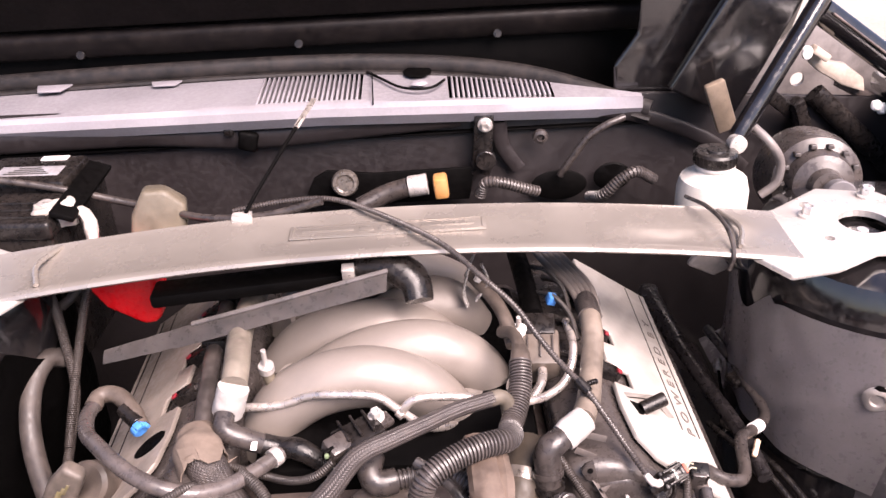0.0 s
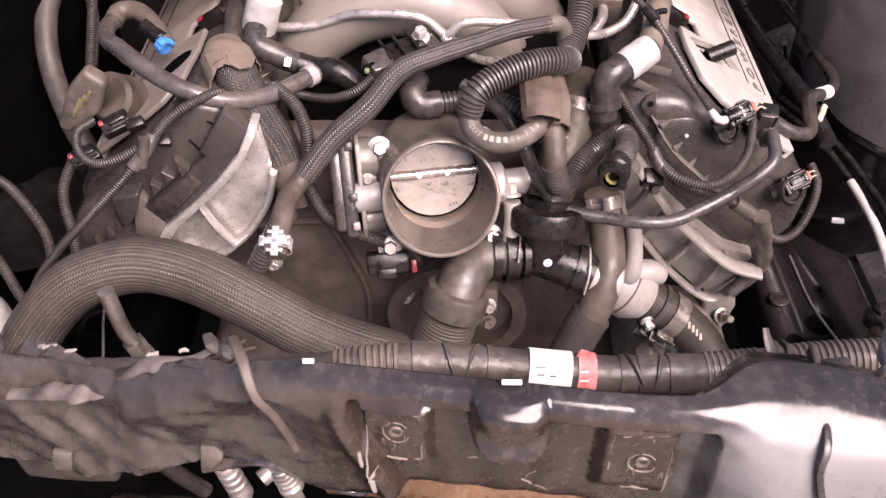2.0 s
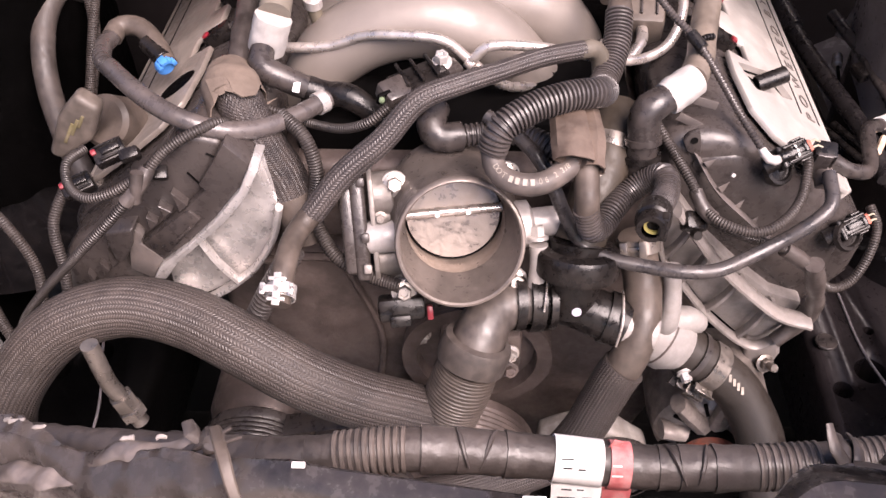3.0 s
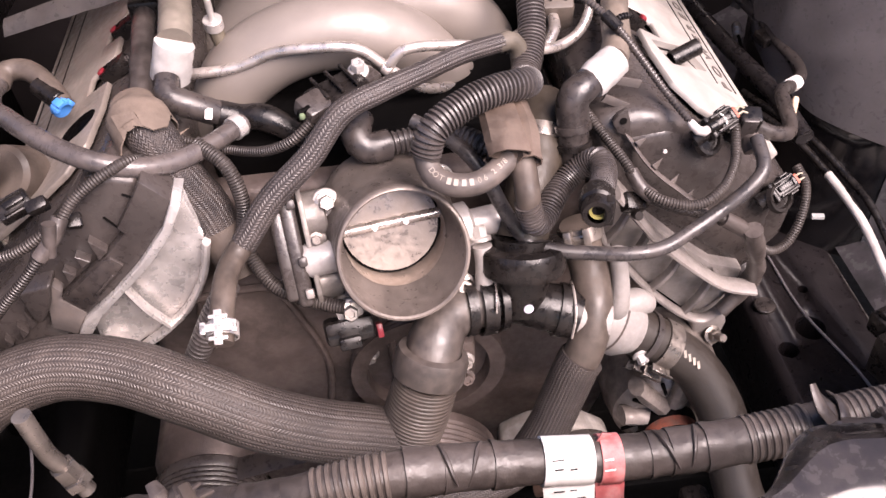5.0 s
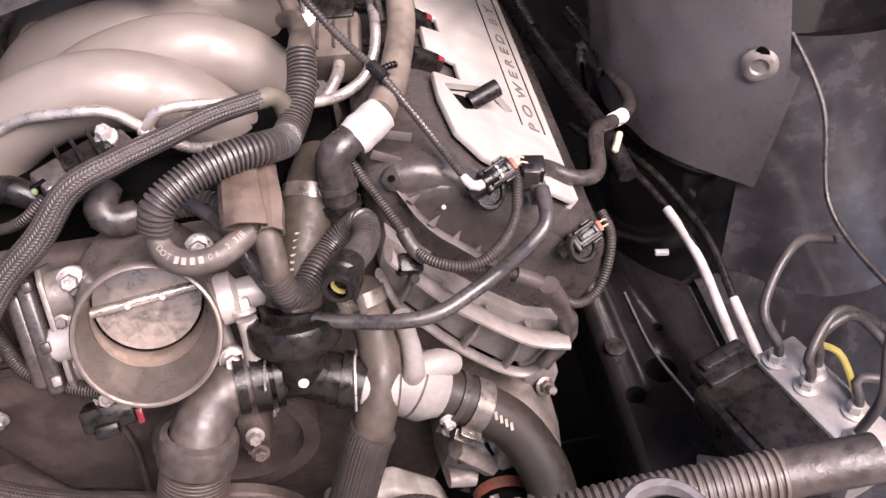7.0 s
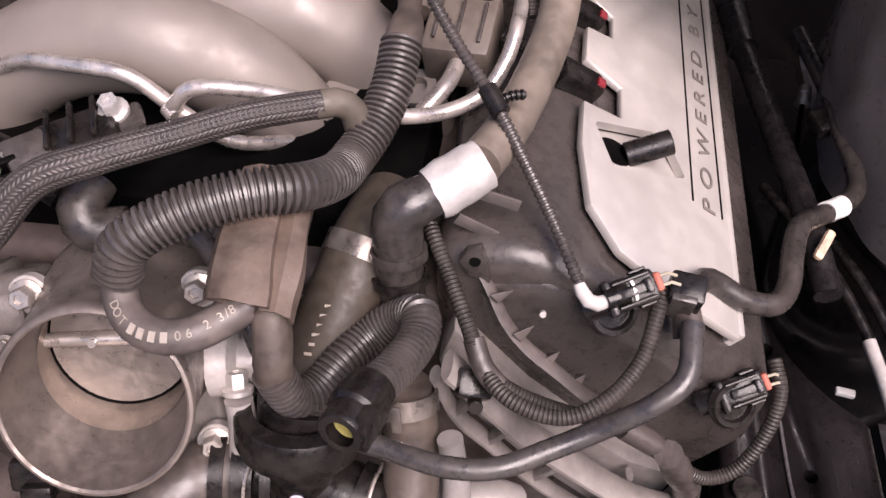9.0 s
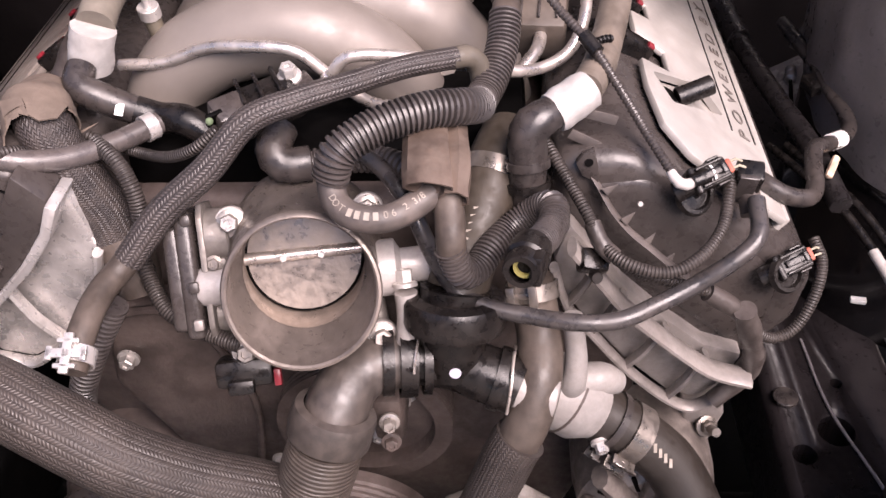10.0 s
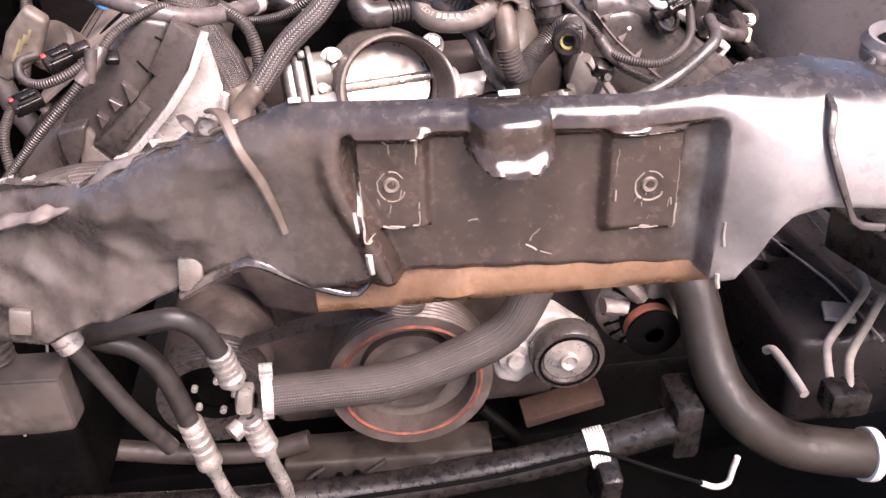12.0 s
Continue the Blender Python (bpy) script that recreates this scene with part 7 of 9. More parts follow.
LINE = [(-0.36, 0.385, 0.733), (-0.2896, 0.3676, 0.7515), (-0.2173, 0.3522, 0.7712), (-0.1446, 0.3404, 0.7886), (-0.0729, 0.3436, 0.7975), (-0.0042, 0.3473, 0.789), (0.066, 0.3459, 0.7825), (0.1366, 0.347, 0.7845), (0.2085, 0.3496, 0.7922), (0.2815, 0.3479, 0.7988), (0.3548, 0.3456, 0.8048)]
part("taped_core", tube(LINE, 0.0128, seg=20, wobble=0.05), TAPE, front)
CONDUIT_DUSTY = surface("dusty_conduit", (0.085, 0.07, 0.062), 0.45, dust=0.5)
for x0, x1 in ((0.125, 0.166), (0.183, 0.31), (-0.112, -0.068)):
    part("conduit", tube(stretch(x0, x1), 0.0138, seg=20, ribs=(0.0042, 0.0013)), CONDUIT_DUSTY, front, "dusty split conduit")
x = -0.33
while x < 0.122:
    w = random.uniform(0.012, 0.03)
    if not (x + w > 0.01 and x < 0.058) and not (x + w > -0.115 and x < -0.068):
        turn = roughen(tube(stretch(x, x + w), (0.0137 + 0.0006 * random.random(), 0.0134, 0.0131), seg=26, step=0.0016, wobble=0.06), 0.0007, 150)
        part("tape_wrap", turn, TAPE, front)
    x += w * random.uniform(0.7, 0.95)
for x0, d in ((-0.045, 0.5), (-0.02, -0.6), (0.075, 0.7), (0.1, -0.4), (-0.2, 0.6)):
    i = min(stretch(-0.36, 0.35), key=lambda q: abs(q.x - x0))
    crease = [i + Vector((0.004 * d * k, 0.0141 * math.cos(a), 0.0141 * math.sin(a))) for k, a in enumerate((0.9, 1.4, 1.9, 2.4, 2.9))]
    part("tape_crease", tube(crease, (0.0005, 0.0016, 0.0012, 0.0004), seg=6, step=0.0015, wobble=0.5), TAPE, front)
part("white_label", tube(stretch(0.011, 0.0425), 0.0139, seg=28, step=0.002), LABEL, front, "white printed label")
part("red_label", tube(stretch(0.0395, 0.0575), 0.0141, seg=28, step=0.002), LABEL_RED, front, "red label end")
for x, w, h, mat in ((0.0255, 0.029, 0.012, LABEL), (0.0485, 0.0165, 0.012, LABEL_RED)):
    flap = roughen(block(bmesh.new(), (w, 0.0008, h), pose(x, 0.3335, 0.7715, -28, 0, -2), 0.0003), 0.0006, 120, 2)
    part("label_flap", flap, mat, front, "torn hanging end of the label")
for k, (dx, dz, w) in enumerate(((0.02, 0.003, 0.006), (0.028, 0.003, 0.004), (0.02, -0.002, 0.01), (0.032, -0.002, 0.005))):
    part("print_bar", block(bmesh.new(), (w, 0.0004, 0.0008), pose(dx, 0.3328 + 0.53 * dz, 0.772 + 0.88 * dz, -28, 0, -2), 0), PRINT, front)
for k, (dx, up, w) in enumerate(((0.02, 0.65, 0.005), (0.0275, 0.65, 0.004), (0.0465, 0.55, 0.006), (0.0465, 0.95, 0.005), (0.021, 1.0, 0.007))):
    i = min(stretch(-0.1, 0.1), key=lambda q: abs(q.x - dx))
    part("print_bar", block(bmesh.new(), (w, 0.0009, 0.0004), Matrix.Translation(i + Vector((0, -0.0144 * math.cos(up), 0.0144 * math.sin(up)))) @ pose(0, 0, 0, 90 - math.degrees(up)), 0), PRINT if dx < 0.04 else LABEL, front)
part("red_flag", block(bmesh.new(), (0.006, 0.001, 0.008), pose(0.047, 0.35, 0.7985, 0, 20), 0.0003), LABEL_RED, front, "torn red label corner")
# tape tied round the loom on both sides
tie = thing("tape_tie", (0.175, 0.349, 0.789), "knotted cloth tape tied round the loom", "tape")
for k, pts in enumerate(([(0.168, 0.338, 0.782), (0.169, 0.333, 0.796), (0.172, 0.345, 0.806), (0.174, 0.362, 0.797)], [(0.173, 0.336, 0.785), (0.176, 0.333, 0.8), (0.179, 0.347, 0.806), (0.181, 0.362, 0.796)], [(0.17, 0.336, 0.806), (0.162, 0.342, 0.815), (0.16, 0.352, 0.822)], [(0.172, 0.334, 0.808), (0.188, 0.33, 0.812), (0.205, 0.334, 0.811), (0.213, 0.34, 0.805)], [(0.17, 0.334, 0.804), (0.178, 0.318, 0.818), (0.186, 0.305, 0.832), (0.19, 0.296, 0.848)])):
    part("strand", tube(pts, (0.0036, 0.0045, 0.0032), seg=10, flat=0.4, wobble=0.3), TAPE, tie)
part("knot", roughen(drum(bmesh.new(), (0.168, 0.334, 0.802), (0.3, -0.6, 0.6), 0.0062, 0.008, 14, 0.4), 0.002, 200), TAPE, tie)
part("tail", tube([(0.174, 0.318, 0.838), (0.165, 0.3, 0.862)] + [(x, face_y(x, z) - 0.003, z) for x, z in ((0.157, 0.858), (0.153, 0.845), (0.156, 0.83), (0.162, 0.815), (0.17, 0.8), (0.185, 0.797))], (0.0026, 0.0024, 0.0021), seg=8, flat=0.7, wobble=0.25), RUBBER, tie)
tie = thing("tape_tie", (-0.17, 0.33, 0.835), "frayed cloth tape knotted over the radiator support", "tape")
for pts in ([(-0.184, 0.324, 0.822), (-0.178, 0.318, 0.834), (-0.17, 0.318, 0.842), (-0.162, 0.326, 0.84)], [(-0.178, 0.323, 0.82), (-0.172, 0.316, 0.832), (-0.164, 0.316, 0.841), (-0.156, 0.322, 0.838)], [(-0.176, 0.318, 0.84), (-0.18, 0.32, 0.846), (-0.183, 0.325, 0.847)]):
    part("strand", tube(pts, (0.0025, 0.0042, 0.003), seg=10, flat=0.45, wobble=0.35), TAPE, tie)
part("knot", roughen(drum(bmesh.new(), (-0.171, 0.322, 0.838), (0.2, -0.7, 0.5), 0.0068, 0.009, 14, 0.4), 0.0025, 180), TAPE, tie)
part("tail", tube([(-0.166, 0.318, 0.852), (-0.156, 0.298, 0.858)] + [(x, face_y(x, z) - 0.002, z) for x, z in ((-0.148, 0.845), (-0.14, 0.825), (-0.134, 0.805), (-0.131, 0.79))], (0.0032, 0.003, 0.0024), seg=8, flat=0.5, wobble=0.2), RUBBER_DUSTY, tie)
# crumpled bracket remains on the left half of the beam
CRUMPLED = surface("crumpled_dark_sheet", (0.1, 0.082, 0.074), 0.4, dust=0.5, dust_colour=(0.2, 0.165, 0.145), coat=0.4, bump=0.4, relief=140, vary=0.5)
for pts, r in (([(-0.33, 0.335, 0.775), (-0.29, 0.325, 0.79), (-0.262, 0.318, 0.798), (-0.245, 0.314, 0.806)], 0.008), ([(-0.246, 0.322, 0.808), (-0.222, 0.322, 0.822), (-0.2, 0.32, 0.827), (-0.178, 0.322, 0.838)], 0.0065)):
    whole("bent_bracket", roughen(tube(pts, (r * 0.6, r, r * 0.9, r * 0.5), seg=14, step=0.003, flat=0.4, wobble=0.35), 0.003, 80), CRUMPLED, "crumpled dusty metal bracket on the radiator support", "bracket", "bent brackets")
DUCT = surface("dusty_duct_plastic", (0.045, 0.036, 0.031), 0.6, dust=0.5, dust_colour=(0.09, 0.07, 0.06))
duct = thing("duct_box", (-0.385, 0.43, 0.56), "dusty brown air duct box under the beam", "duct")
part("body", roughen(block(bmesh.new(), (0.09, 0.03, 0.06), pose(-0.385, 0.43, 0.565, 0, 0, -4), 0.006), 0.002, 40, 2), DUCT, duct)
part("lip", block(bmesh.new(), (0.094, 0.034, 0.004), pose(-0.385, 0.43, 0.5955, 0, 0, -4), 0.0015), DUCT, duct)
part("corrugated_neck", tube([(-0.4, 0.44, 0.597), (-0.402, 0.445, 0.62), (-0.41, 0.45, 0.64)], 0.02, seg=20, ribs=(0.006, 0.0025)), DUCT, duct, "dusty corrugated neck")

# ---- belt drive ----
def pulley(name, p, r, w, label, rim, hub, ribs=4, d=(0, -1, 0), group=""):
    ob = thing(name, p, label, "pulley", group)
    prof = [(r * 0.80, w), (r * 0.86, w), (r, w)]
    for k in range(ribs):
        a, b = w - w * 0.8 * (k + 0.15) / ribs, w - w * 0.8 * (k + 0.85) / ribs
        prof += [(r, a), (r * 0.975, (a + b) / 2), (r, b)]
    prof += [(r, 0), (r * 0.78, 0), (r * 0.78, w * 0.55), (r * 0.8, w)]
    part("rim", lathe(bmesh.new(), prof, axis(p, d), 56), rim, ob)
    part("web", lathe(bmesh.new(), [(r * 0.79, w * 0.5), (r * 0.55, w * 0.42), (r * 0.4, w * 0.55), (r * 0.3, w * 0.7), (0, w * 0.7), (0, w * 0.4), (r * 0.79, w * 0.3)], axis(p, d), 48), hub, ob)
    return ob


crank = pulley("crank_pulley", (-0.06, 0.59, 0.43), 0.086, 0.045, "rusty crankshaft pulley with an orange inner rim", CAST_DIRTY, surface("damper_metal", (0.12, 0.1, 0.088), 0.5, metal=0.4, dust=0.5, dust_colour=(0.09, 0.068, 0.056)), 6)
part("rust_ring", lathe(bmesh.new(), [(0.0705, 0.0452), (0.073, 0.0468), (0.0755, 0.0452)], axis((-0.06, 0.59, 0.43), (0, -1, 0)), 56), RUST, crank, "orange rusty ring")
part("hub_ring", lathe(bmesh.new(), [(0.04, 0.02), (0.043, 0.032), (0.05, 0.03), (0.052, 0.02)], axis((-0.06, 0.59, 0.43), (0, -1, 0)), 48), CAST_DIRTY, crank)
part("centre_bolt", bolt(bmesh.new(), (-0.06, 0.56, 0.43), (0, -1, 0), 0.014, 0.02), ZINC, crank, "bright centre bolt")
fanp = pulley("water_pump_pulley", (-0.035, 0.652, 0.53), 0.075, 0.03, "dull steel water pump pulley behind the hose", CAST_DIRTY, CAST_DIRTY, 5)
for k in range(4):
    q = 0.4 + math.pi / 2 * k
    part("bolt", bolt(bmesh.new(), (-0.035 + 0.025 * math.cos(q), 0.633, 0.53 + 0.025 * math.sin(q)), (0, -1, 0), 0.006, 0.009), ZINC, fanp)
low = thing("low_bolts", (0.0, 0.56, 0.59), "dull plated bolts beside the hose collar", "bolt")
part("bolt", bolt(bmesh.new(), (-0.004, 0.575, 0.6), (0.1, -0.9, 0.3), 0.0055, 0.01), CRIMP, low)
part("bolt", bolt(bmesh.new(), (-0.004, 0.573, 0.578), (0.1, -0.9, 0.3), 0.0055, 0.008), CAST_DIRTY, low)
part("lug", block(bmesh.new(), (0.024, 0.05, 0.05), pose(-0.006, 0.604, 0.592), 0.006), CAST_DIRTY, low)

CAST_WEATHERED = surface("weathered_aluminium", (0.43, 0.395, 0.365), 0.5, metal=0.3, dust=0.5, dust_colour=(0.16, 0.13, 0.11), bump=0.5, relief=160, vary=0.4)
idl = thing("idler_pulley", (0.108, 0.56, 0.43), "grey idler pulley with a ribbed black rim", "pulley")
part("rim", lathe(bmesh.new(), [(0.024, 0.0), (0.038, 0.0), (0.0395, 0.003), (0.0395, 0.022), (0.037, 0.026), (0.0285, 0.026), (0.0265, 0.02), (0.024, 0.02), (0.024, 0)], axis((0.108, 0.575, 0.432), (0, -1, 0)), 44), PLASTIC_GREY, idl)
part("face", lathe(bmesh.new(), [(0.0262, 0.022), (0.02, 0.024), (0.0105, 0.025), (0.01, 0.029), (0.0085, 0.0295), (0.005, 0.026), (0, 0.026), (0, 0.01), (0.0262, 0.01)], axis((0.108, 0.575, 0.432), (0, -1, 0)), 36), CRIMP, idl, "plated face")
bm = bmesh.new()
for k in range(36):
    q = 2 * math.pi * k / 36
    block(bm, (0.0022, 0.003, 0.005), Matrix.Translation((0.108 + 0.0315 * math.cos(q), 0.5486, 0.432 + 0.0315 * math.sin(q))) @ Matrix.Rotation(-q, 4, "Y"), 0)
part("rim_notch", bm, DULL, idl)
tens = thing("belt_tensioner", (0.06, 0.58, 0.41), "pale cast aluminium belt tensioner", "tensioner")
bm = bmesh.new()
slab(bm, [(0.03, 0.455), (0.06, 0.47), (0.1, 0.475), (0.14, 0.44), (0.15, 0.40), (0.13, 0.375), (0.1, 0.385), (0.075, 0.395), (0.06, 0.38), (0.035, 0.39), (0.028, 0.42)], 0.03, Matrix.Translation((0, 0.578, 0)) @ FRONT, 0.006, 3)
part("arm", roughen(bm, 0.0015, 60, 1), CAST_WEATHERED, tens)
part("pivot", lathe(bmesh.new(), [(0, 0.014), (0.009, 0.014), (0.01, 0.009), (0.018, 0.008), (0.02, 0)], axis((0.055, 0.578, 0.425), (0, -1, 0)), 28), CAST_WEATHERED, tens)
CAST_BROWNED = surface("browned_aluminium", (0.2, 0.172, 0.155), 0.45, metal=0.35, dust=0.5, dust_colour=(0.1, 0.078, 0.066), bump=0.5, relief=160, vary=0.4)
alt = thing("alternator", (0.2, 0.6, 0.42), "aluminium alternator with slotted housing and a rusty pulley", "alternator")
part("housing", lathe(bmesh.new(), [(0, 0.0), (0.045, 0.0), (0.058, -0.012), (0.062, -0.04), (0.062, -0.09), (0, -0.09)], axis((0.205, 0.585, 0.462), (0, -1, 0)), 40), CAST_BROWNED, alt)
for k in range(20):
    q = 2 * math.pi * k / 20
    part("slot", block(bmesh.new(), (0.02, 0.003, 0.004), Matrix.Translation((0.205 + 0.044 * math.cos(q), 0.586, 0.462 + 0.044 * math.sin(q))) @ Matrix.Rotation(-q, 4, "Y"), 0.001), DULL, alt)
for k, (x, z) in enumerate(((0.15, 0.475), (0.16, 0.52), (0.21, 0.532))):
    part("mount_arm", roughen(tube([(x, 0.582, z), (0.205, 0.588, 0.462)], (0.011, 0.016), seg=10, flat=0.7), 0.0015, 80), CAST_BROWNED, alt)
part("pulley", lathe(bmesh.new(), [(0.01, 0.036), (0.02, 0.036), (0.029, 0.034), (0.029, 0.03), (0.026, 0.026), (0.027, 0.014), (0.029, 0.01), (0.029, 0.004), (0, 0.004), (0, 0.02), (0.01, 0.02)], axis((0.198, 0.585, 0.455), (0, -1, 0)), 36), DULL, alt)
part("rust_band", band(bmesh.new(), (0.198, 0.564, 0.455), (0, -1, 0), 0.0265, 0.011, 0.001), RUST, alt, "orange rusty belt track")
ac = pulley("compressor_pulley", (-0.262, 0.585, 0.435), 0.056, 0.04, "dark air-conditioning compressor pulley", PLASTIC_GREY, DULL, 6)
for k in range(5):
    q = 2 * math.pi * k / 5
    part("bolt", drum(bmesh.new(), (-0.262 + 0.021 * math.cos(q), 0.555, 0.435 + 0.021 * math.sin(q)), (0, -1, 0), 0.0035, 0.006, 10), ZINC, ac)
part("compressor", lathe(bmesh.new(), [(0, 0), (0.05, 0), (0.058, 0.02), (0.058, 0.16), (0, 0.16)], axis((-0.262, 0.59, 0.435), (0, 1, 0)), 32), CAST_DIRTY, ac)
bm = bmesh.new()
sweep(bm, [(-0.225, 0.568, 0.486), (-0.17, 0.566, 0.502), (-0.11, 0.566, 0.512), (-0.06, 0.566, 0.519)], 0.0125, seg=8, flat=0.18, up=(0, 0, 1))
whole("drive_belt", bm, RUBBER, "black ribbed drive belt between the pulleys", "belt")
# air-conditioning lines
def crimp(parent, p, q, r=0.0118):
    """A crimped aluminium ferrule from p to q, with its hexagon."""
    p, q = Vector(p), Vector(q)
    n = (q - p).length
    prof = [(0.004, 0), (r * 0.9, 0.0005)]
    for k in range(4):
        prof += [(r, n * (0.04 + 0.16 * k)), (r, n * (0.12 + 0.16 * k)), (r * 0.84, n * (0.15 + 0.16 * k)), (r * 0.84, n * (0.18 + 0.16 * k))]
    prof += [(r * 1.05, n * 0.72), (r * 1.05, n * 0.84), (r * 0.7, n * 0.88), (r * 0.65, n), (0, n)]
    part("crimp", lathe(bmesh.new(), prof, axis(p, q - p), 24), CRIMP, parent, "crimped aluminium end")


COLD = surface("refrigerant_rubber", (0.02, 0.0165, 0.0155), 0.4, dust=0.3, dust_colour=(0.06, 0.047, 0.04))
line = thing("refrigerant_line", (-0.21, 0.47, 0.45), "black refrigerant hose with crimped aluminium ends", "refrigerant line", group="refrigerant lines")
part("hose", tube([(-0.33, 0.47, 0.59), (-0.3057, 0.462, 0.6), (-0.279, 0.458, 0.6063), (-0.2533, 0.458, 0.6077), (-0.2355, 0.46, 0.5914), (-0.2255, 0.462, 0.5632)], 0.0096, seg=18), COLD, line)
crimp(line, (-0.2262, 0.462, 0.566), (-0.2185, 0.466, 0.522))
part("joint", roughen(block(bmesh.new(), (0.016, 0.018, 0.03), pose(-0.2145, 0.474, 0.498, 0, 14, 0), 0.005), 0.0015, 120, 1), CRIMP, line, "cast joint block")
crimp(line, (-0.213, 0.47, 0.478), (-0.2035, 0.47, 0.43), 0.0125)
part("metal_pipe", tube([(-0.2055, 0.47, 0.44), (-0.2, 0.47, 0.41), (-0.194, 0.47, 0.3812), (-0.194, 0.475, 0.35)], 0.0068, seg=14), CRIMP, line)
part("service_port", drum(bmesh.new(), (-0.222, 0.468, 0.47), (-0.6, -0.5, -0.2), 0.009, 0.012, 18), CRIMP, line)
line = thing("refrigerant_line", (-0.25, 0.47, 0.4), "black refrigerant hose running down to a crimped end", "refrigerant line", group="refrigerant lines")
part("hose", tube([(-0.345, 0.475, 0.59), (-0.3169, 0.47, 0.5821), (-0.2957, 0.47, 0.571), (-0.2798, 0.47, 0.5449), (-0.2722, 0.47, 0.5101), (-0.2674, 0.47, 0.475)], 0.0096, seg=18), COLD, line)
crimp(line, (-0.268, 0.47, 0.482), (-0.2575, 0.47, 0.413))
part("metal_pipe", tube([(-0.26, 0.47, 0.43), (-0.2532, 0.47, 0.3898), (-0.247, 0.475, 0.36), (-0.23, 0.48, 0.34)], 0.0068, seg=14), CRIMP, line)
line = thing("refrigerant_line", (-0.3, 0.43, 0.5), "thin black refrigerant pipe with a plated ferrule", "refrigerant line", group="refrigerant lines")
part("pipe", tube([(-0.34, 0.43, 0.637), (-0.3272, 0.43, 0.6076), (-0.3152, 0.43, 0.5757), (-0.298, 0.43, 0.5317), (-0.28, 0.44, 0.48)], 0.0078, seg=18), COLD, line)
part("ferrule", lathe(bmesh.new(), [(0.007, 0), (0.0105, 0.001), (0.0105, 0.008), (0.0095, 0.009), (0.011, 0.01), (0.011, 0.018), (0.008, 0.02)], axis((-0.336, 0.43, 0.628), (0.012, 0, -0.03)), 24), CRIMP, line, "plated ferrule")
line = thing("plated_pipe", (-0.3, 0.45, 0.66), "plated metal pipe end below the radiator hose", "pipe")
part("pipe", tube([(-0.307, 0.452, 0.75), (-0.304, 0.45, 0.709), (-0.299, 0.45, 0.69), (-0.29, 0.447, 0.664)], 0.0065, seg=14), CLAMP, line)
part("nut", lathe(bmesh.new(), [(0.006, 0), (0.0095, 0.001), (0.0095, 0.012), (0.0085, 0.014), (0.0105, 0.015), (0.0105, 0.022), (0.006, 0.024)], axis((-0.3, 0.45, 0.694), (0.3, -0.1, -0.9)), 6), CLAMP, line)
# lower cross tube with its label and thin rod
cross = thing("oil_cooler_tube", (-0.05, 0.5, 0.32), "black lower cross tube with a white label", "tube")
part("tube", tube([(-0.42, 0.495, 0.35), (-0.297, 0.49, 0.343), (-0.2, 0.49, 0.338), (-0.086, 0.49, 0.337), (0.0, 0.49, 0.345), (0.092, 0.49, 0.357), (0.215, 0.488, 0.388)], 0.0185, seg=22), PLASTIC, cross)
part("label", tube([(0.116, 0.49, 0.361), (0.125, 0.49, 0.363), (0.135, 0.49, 0.365)], 0.0212, seg=22), LABEL, cross, "white printed label")
bm = bmesh.new()
for k in range(5):
    band(bm, (0.119 + 0.0032 * k, 0.49, 0.3618 + 0.0007 * k), (1, 0, 0.2), 0.0212, 0.0007, 0.0004)
part("print_bar", bm, PRINT, cross)
part("end_clamp", block(bmesh.new(), (0.03, 0.06, 0.07), pose(0.215, 0.50, 0.385), 0.006), PLASTIC, cross)
part("strap", block(bmesh.new(), (0.024, 0.05, 0.075), pose(0.132, 0.475, 0.325, 10), 0.006), PLASTIC, cross)
rod = thing("bent_rod", (0.15, 0.46, 0.37), "thin dark rod with a white hooked end", "rod")
part("rod", tube([(-0.15, 0.475, 0.345), (0.0, 0.468, 0.36), (0.1, 0.463, 0.382), (0.125, 0.46, 0.385), (0.18, 0.452, 0.36), (0.225, 0.446, 0.34)], 0.0022, seg=8), DULL, rod)
part("white_hook", tube([(0.225, 0.446, 0.34), (0.24, 0.444, 0.334), (0.253, 0.445, 0.337), (0.258, 0.45, 0.35), (0.262, 0.452, 0.366)], 0.0032, seg=10), SLEEVE_WHITE, rod, "white hooked end")
# items low in the bay
bm = block(bmesh.new(), (0.10, 0.035, 0.016), pose(0.125, 0.64, 0.285, 10, -14, 0), 0.003)
whole("rusty_bracket", bm, surface("rusty_brown", (0.085, 0.045, 0.03), 0.65, dust=0.4, dust_colour=(0.07, 0.05, 0.04)), "rust-brown steel bracket low in the bay", "bracket")
bm = block(bmesh.new(), (0.24, 0.05, 0.035), pose(-0.09, 0.60, 0.275, 0, 0, -3), 0.004)
sub = thing("subframe", (-0.08, 0.62, 0.2), "dusty steel subframe under the crank pulley", "subframe")
GRIME = surface("oily_grime", (0.03, 0.0235, 0.02), 0.5, dust=0.4, dust_colour=(0.075, 0.058, 0.048), vary=0.5, bump=0.5, relief=120)
part("cross_member", roughen(bm, 0.003, 60, 3), GRIME, sub)
for k in range(3):
    part("stiffening_rib", tube([(-0.2 + 0.07 * k, 0.574, 0.262), (-0.185 + 0.07 * k, 0.572, 0.277), (-0.165 + 0.07 * k, 0.574, 0.29)], 0.003, seg=8, wobble=0.3), GRIME, sub)
part("lower_member", block(bmesh.new(), (0.9, 0.12, 0.07), pose(-0.05, 0.7, 0.2), 0.01), DULL, sub)
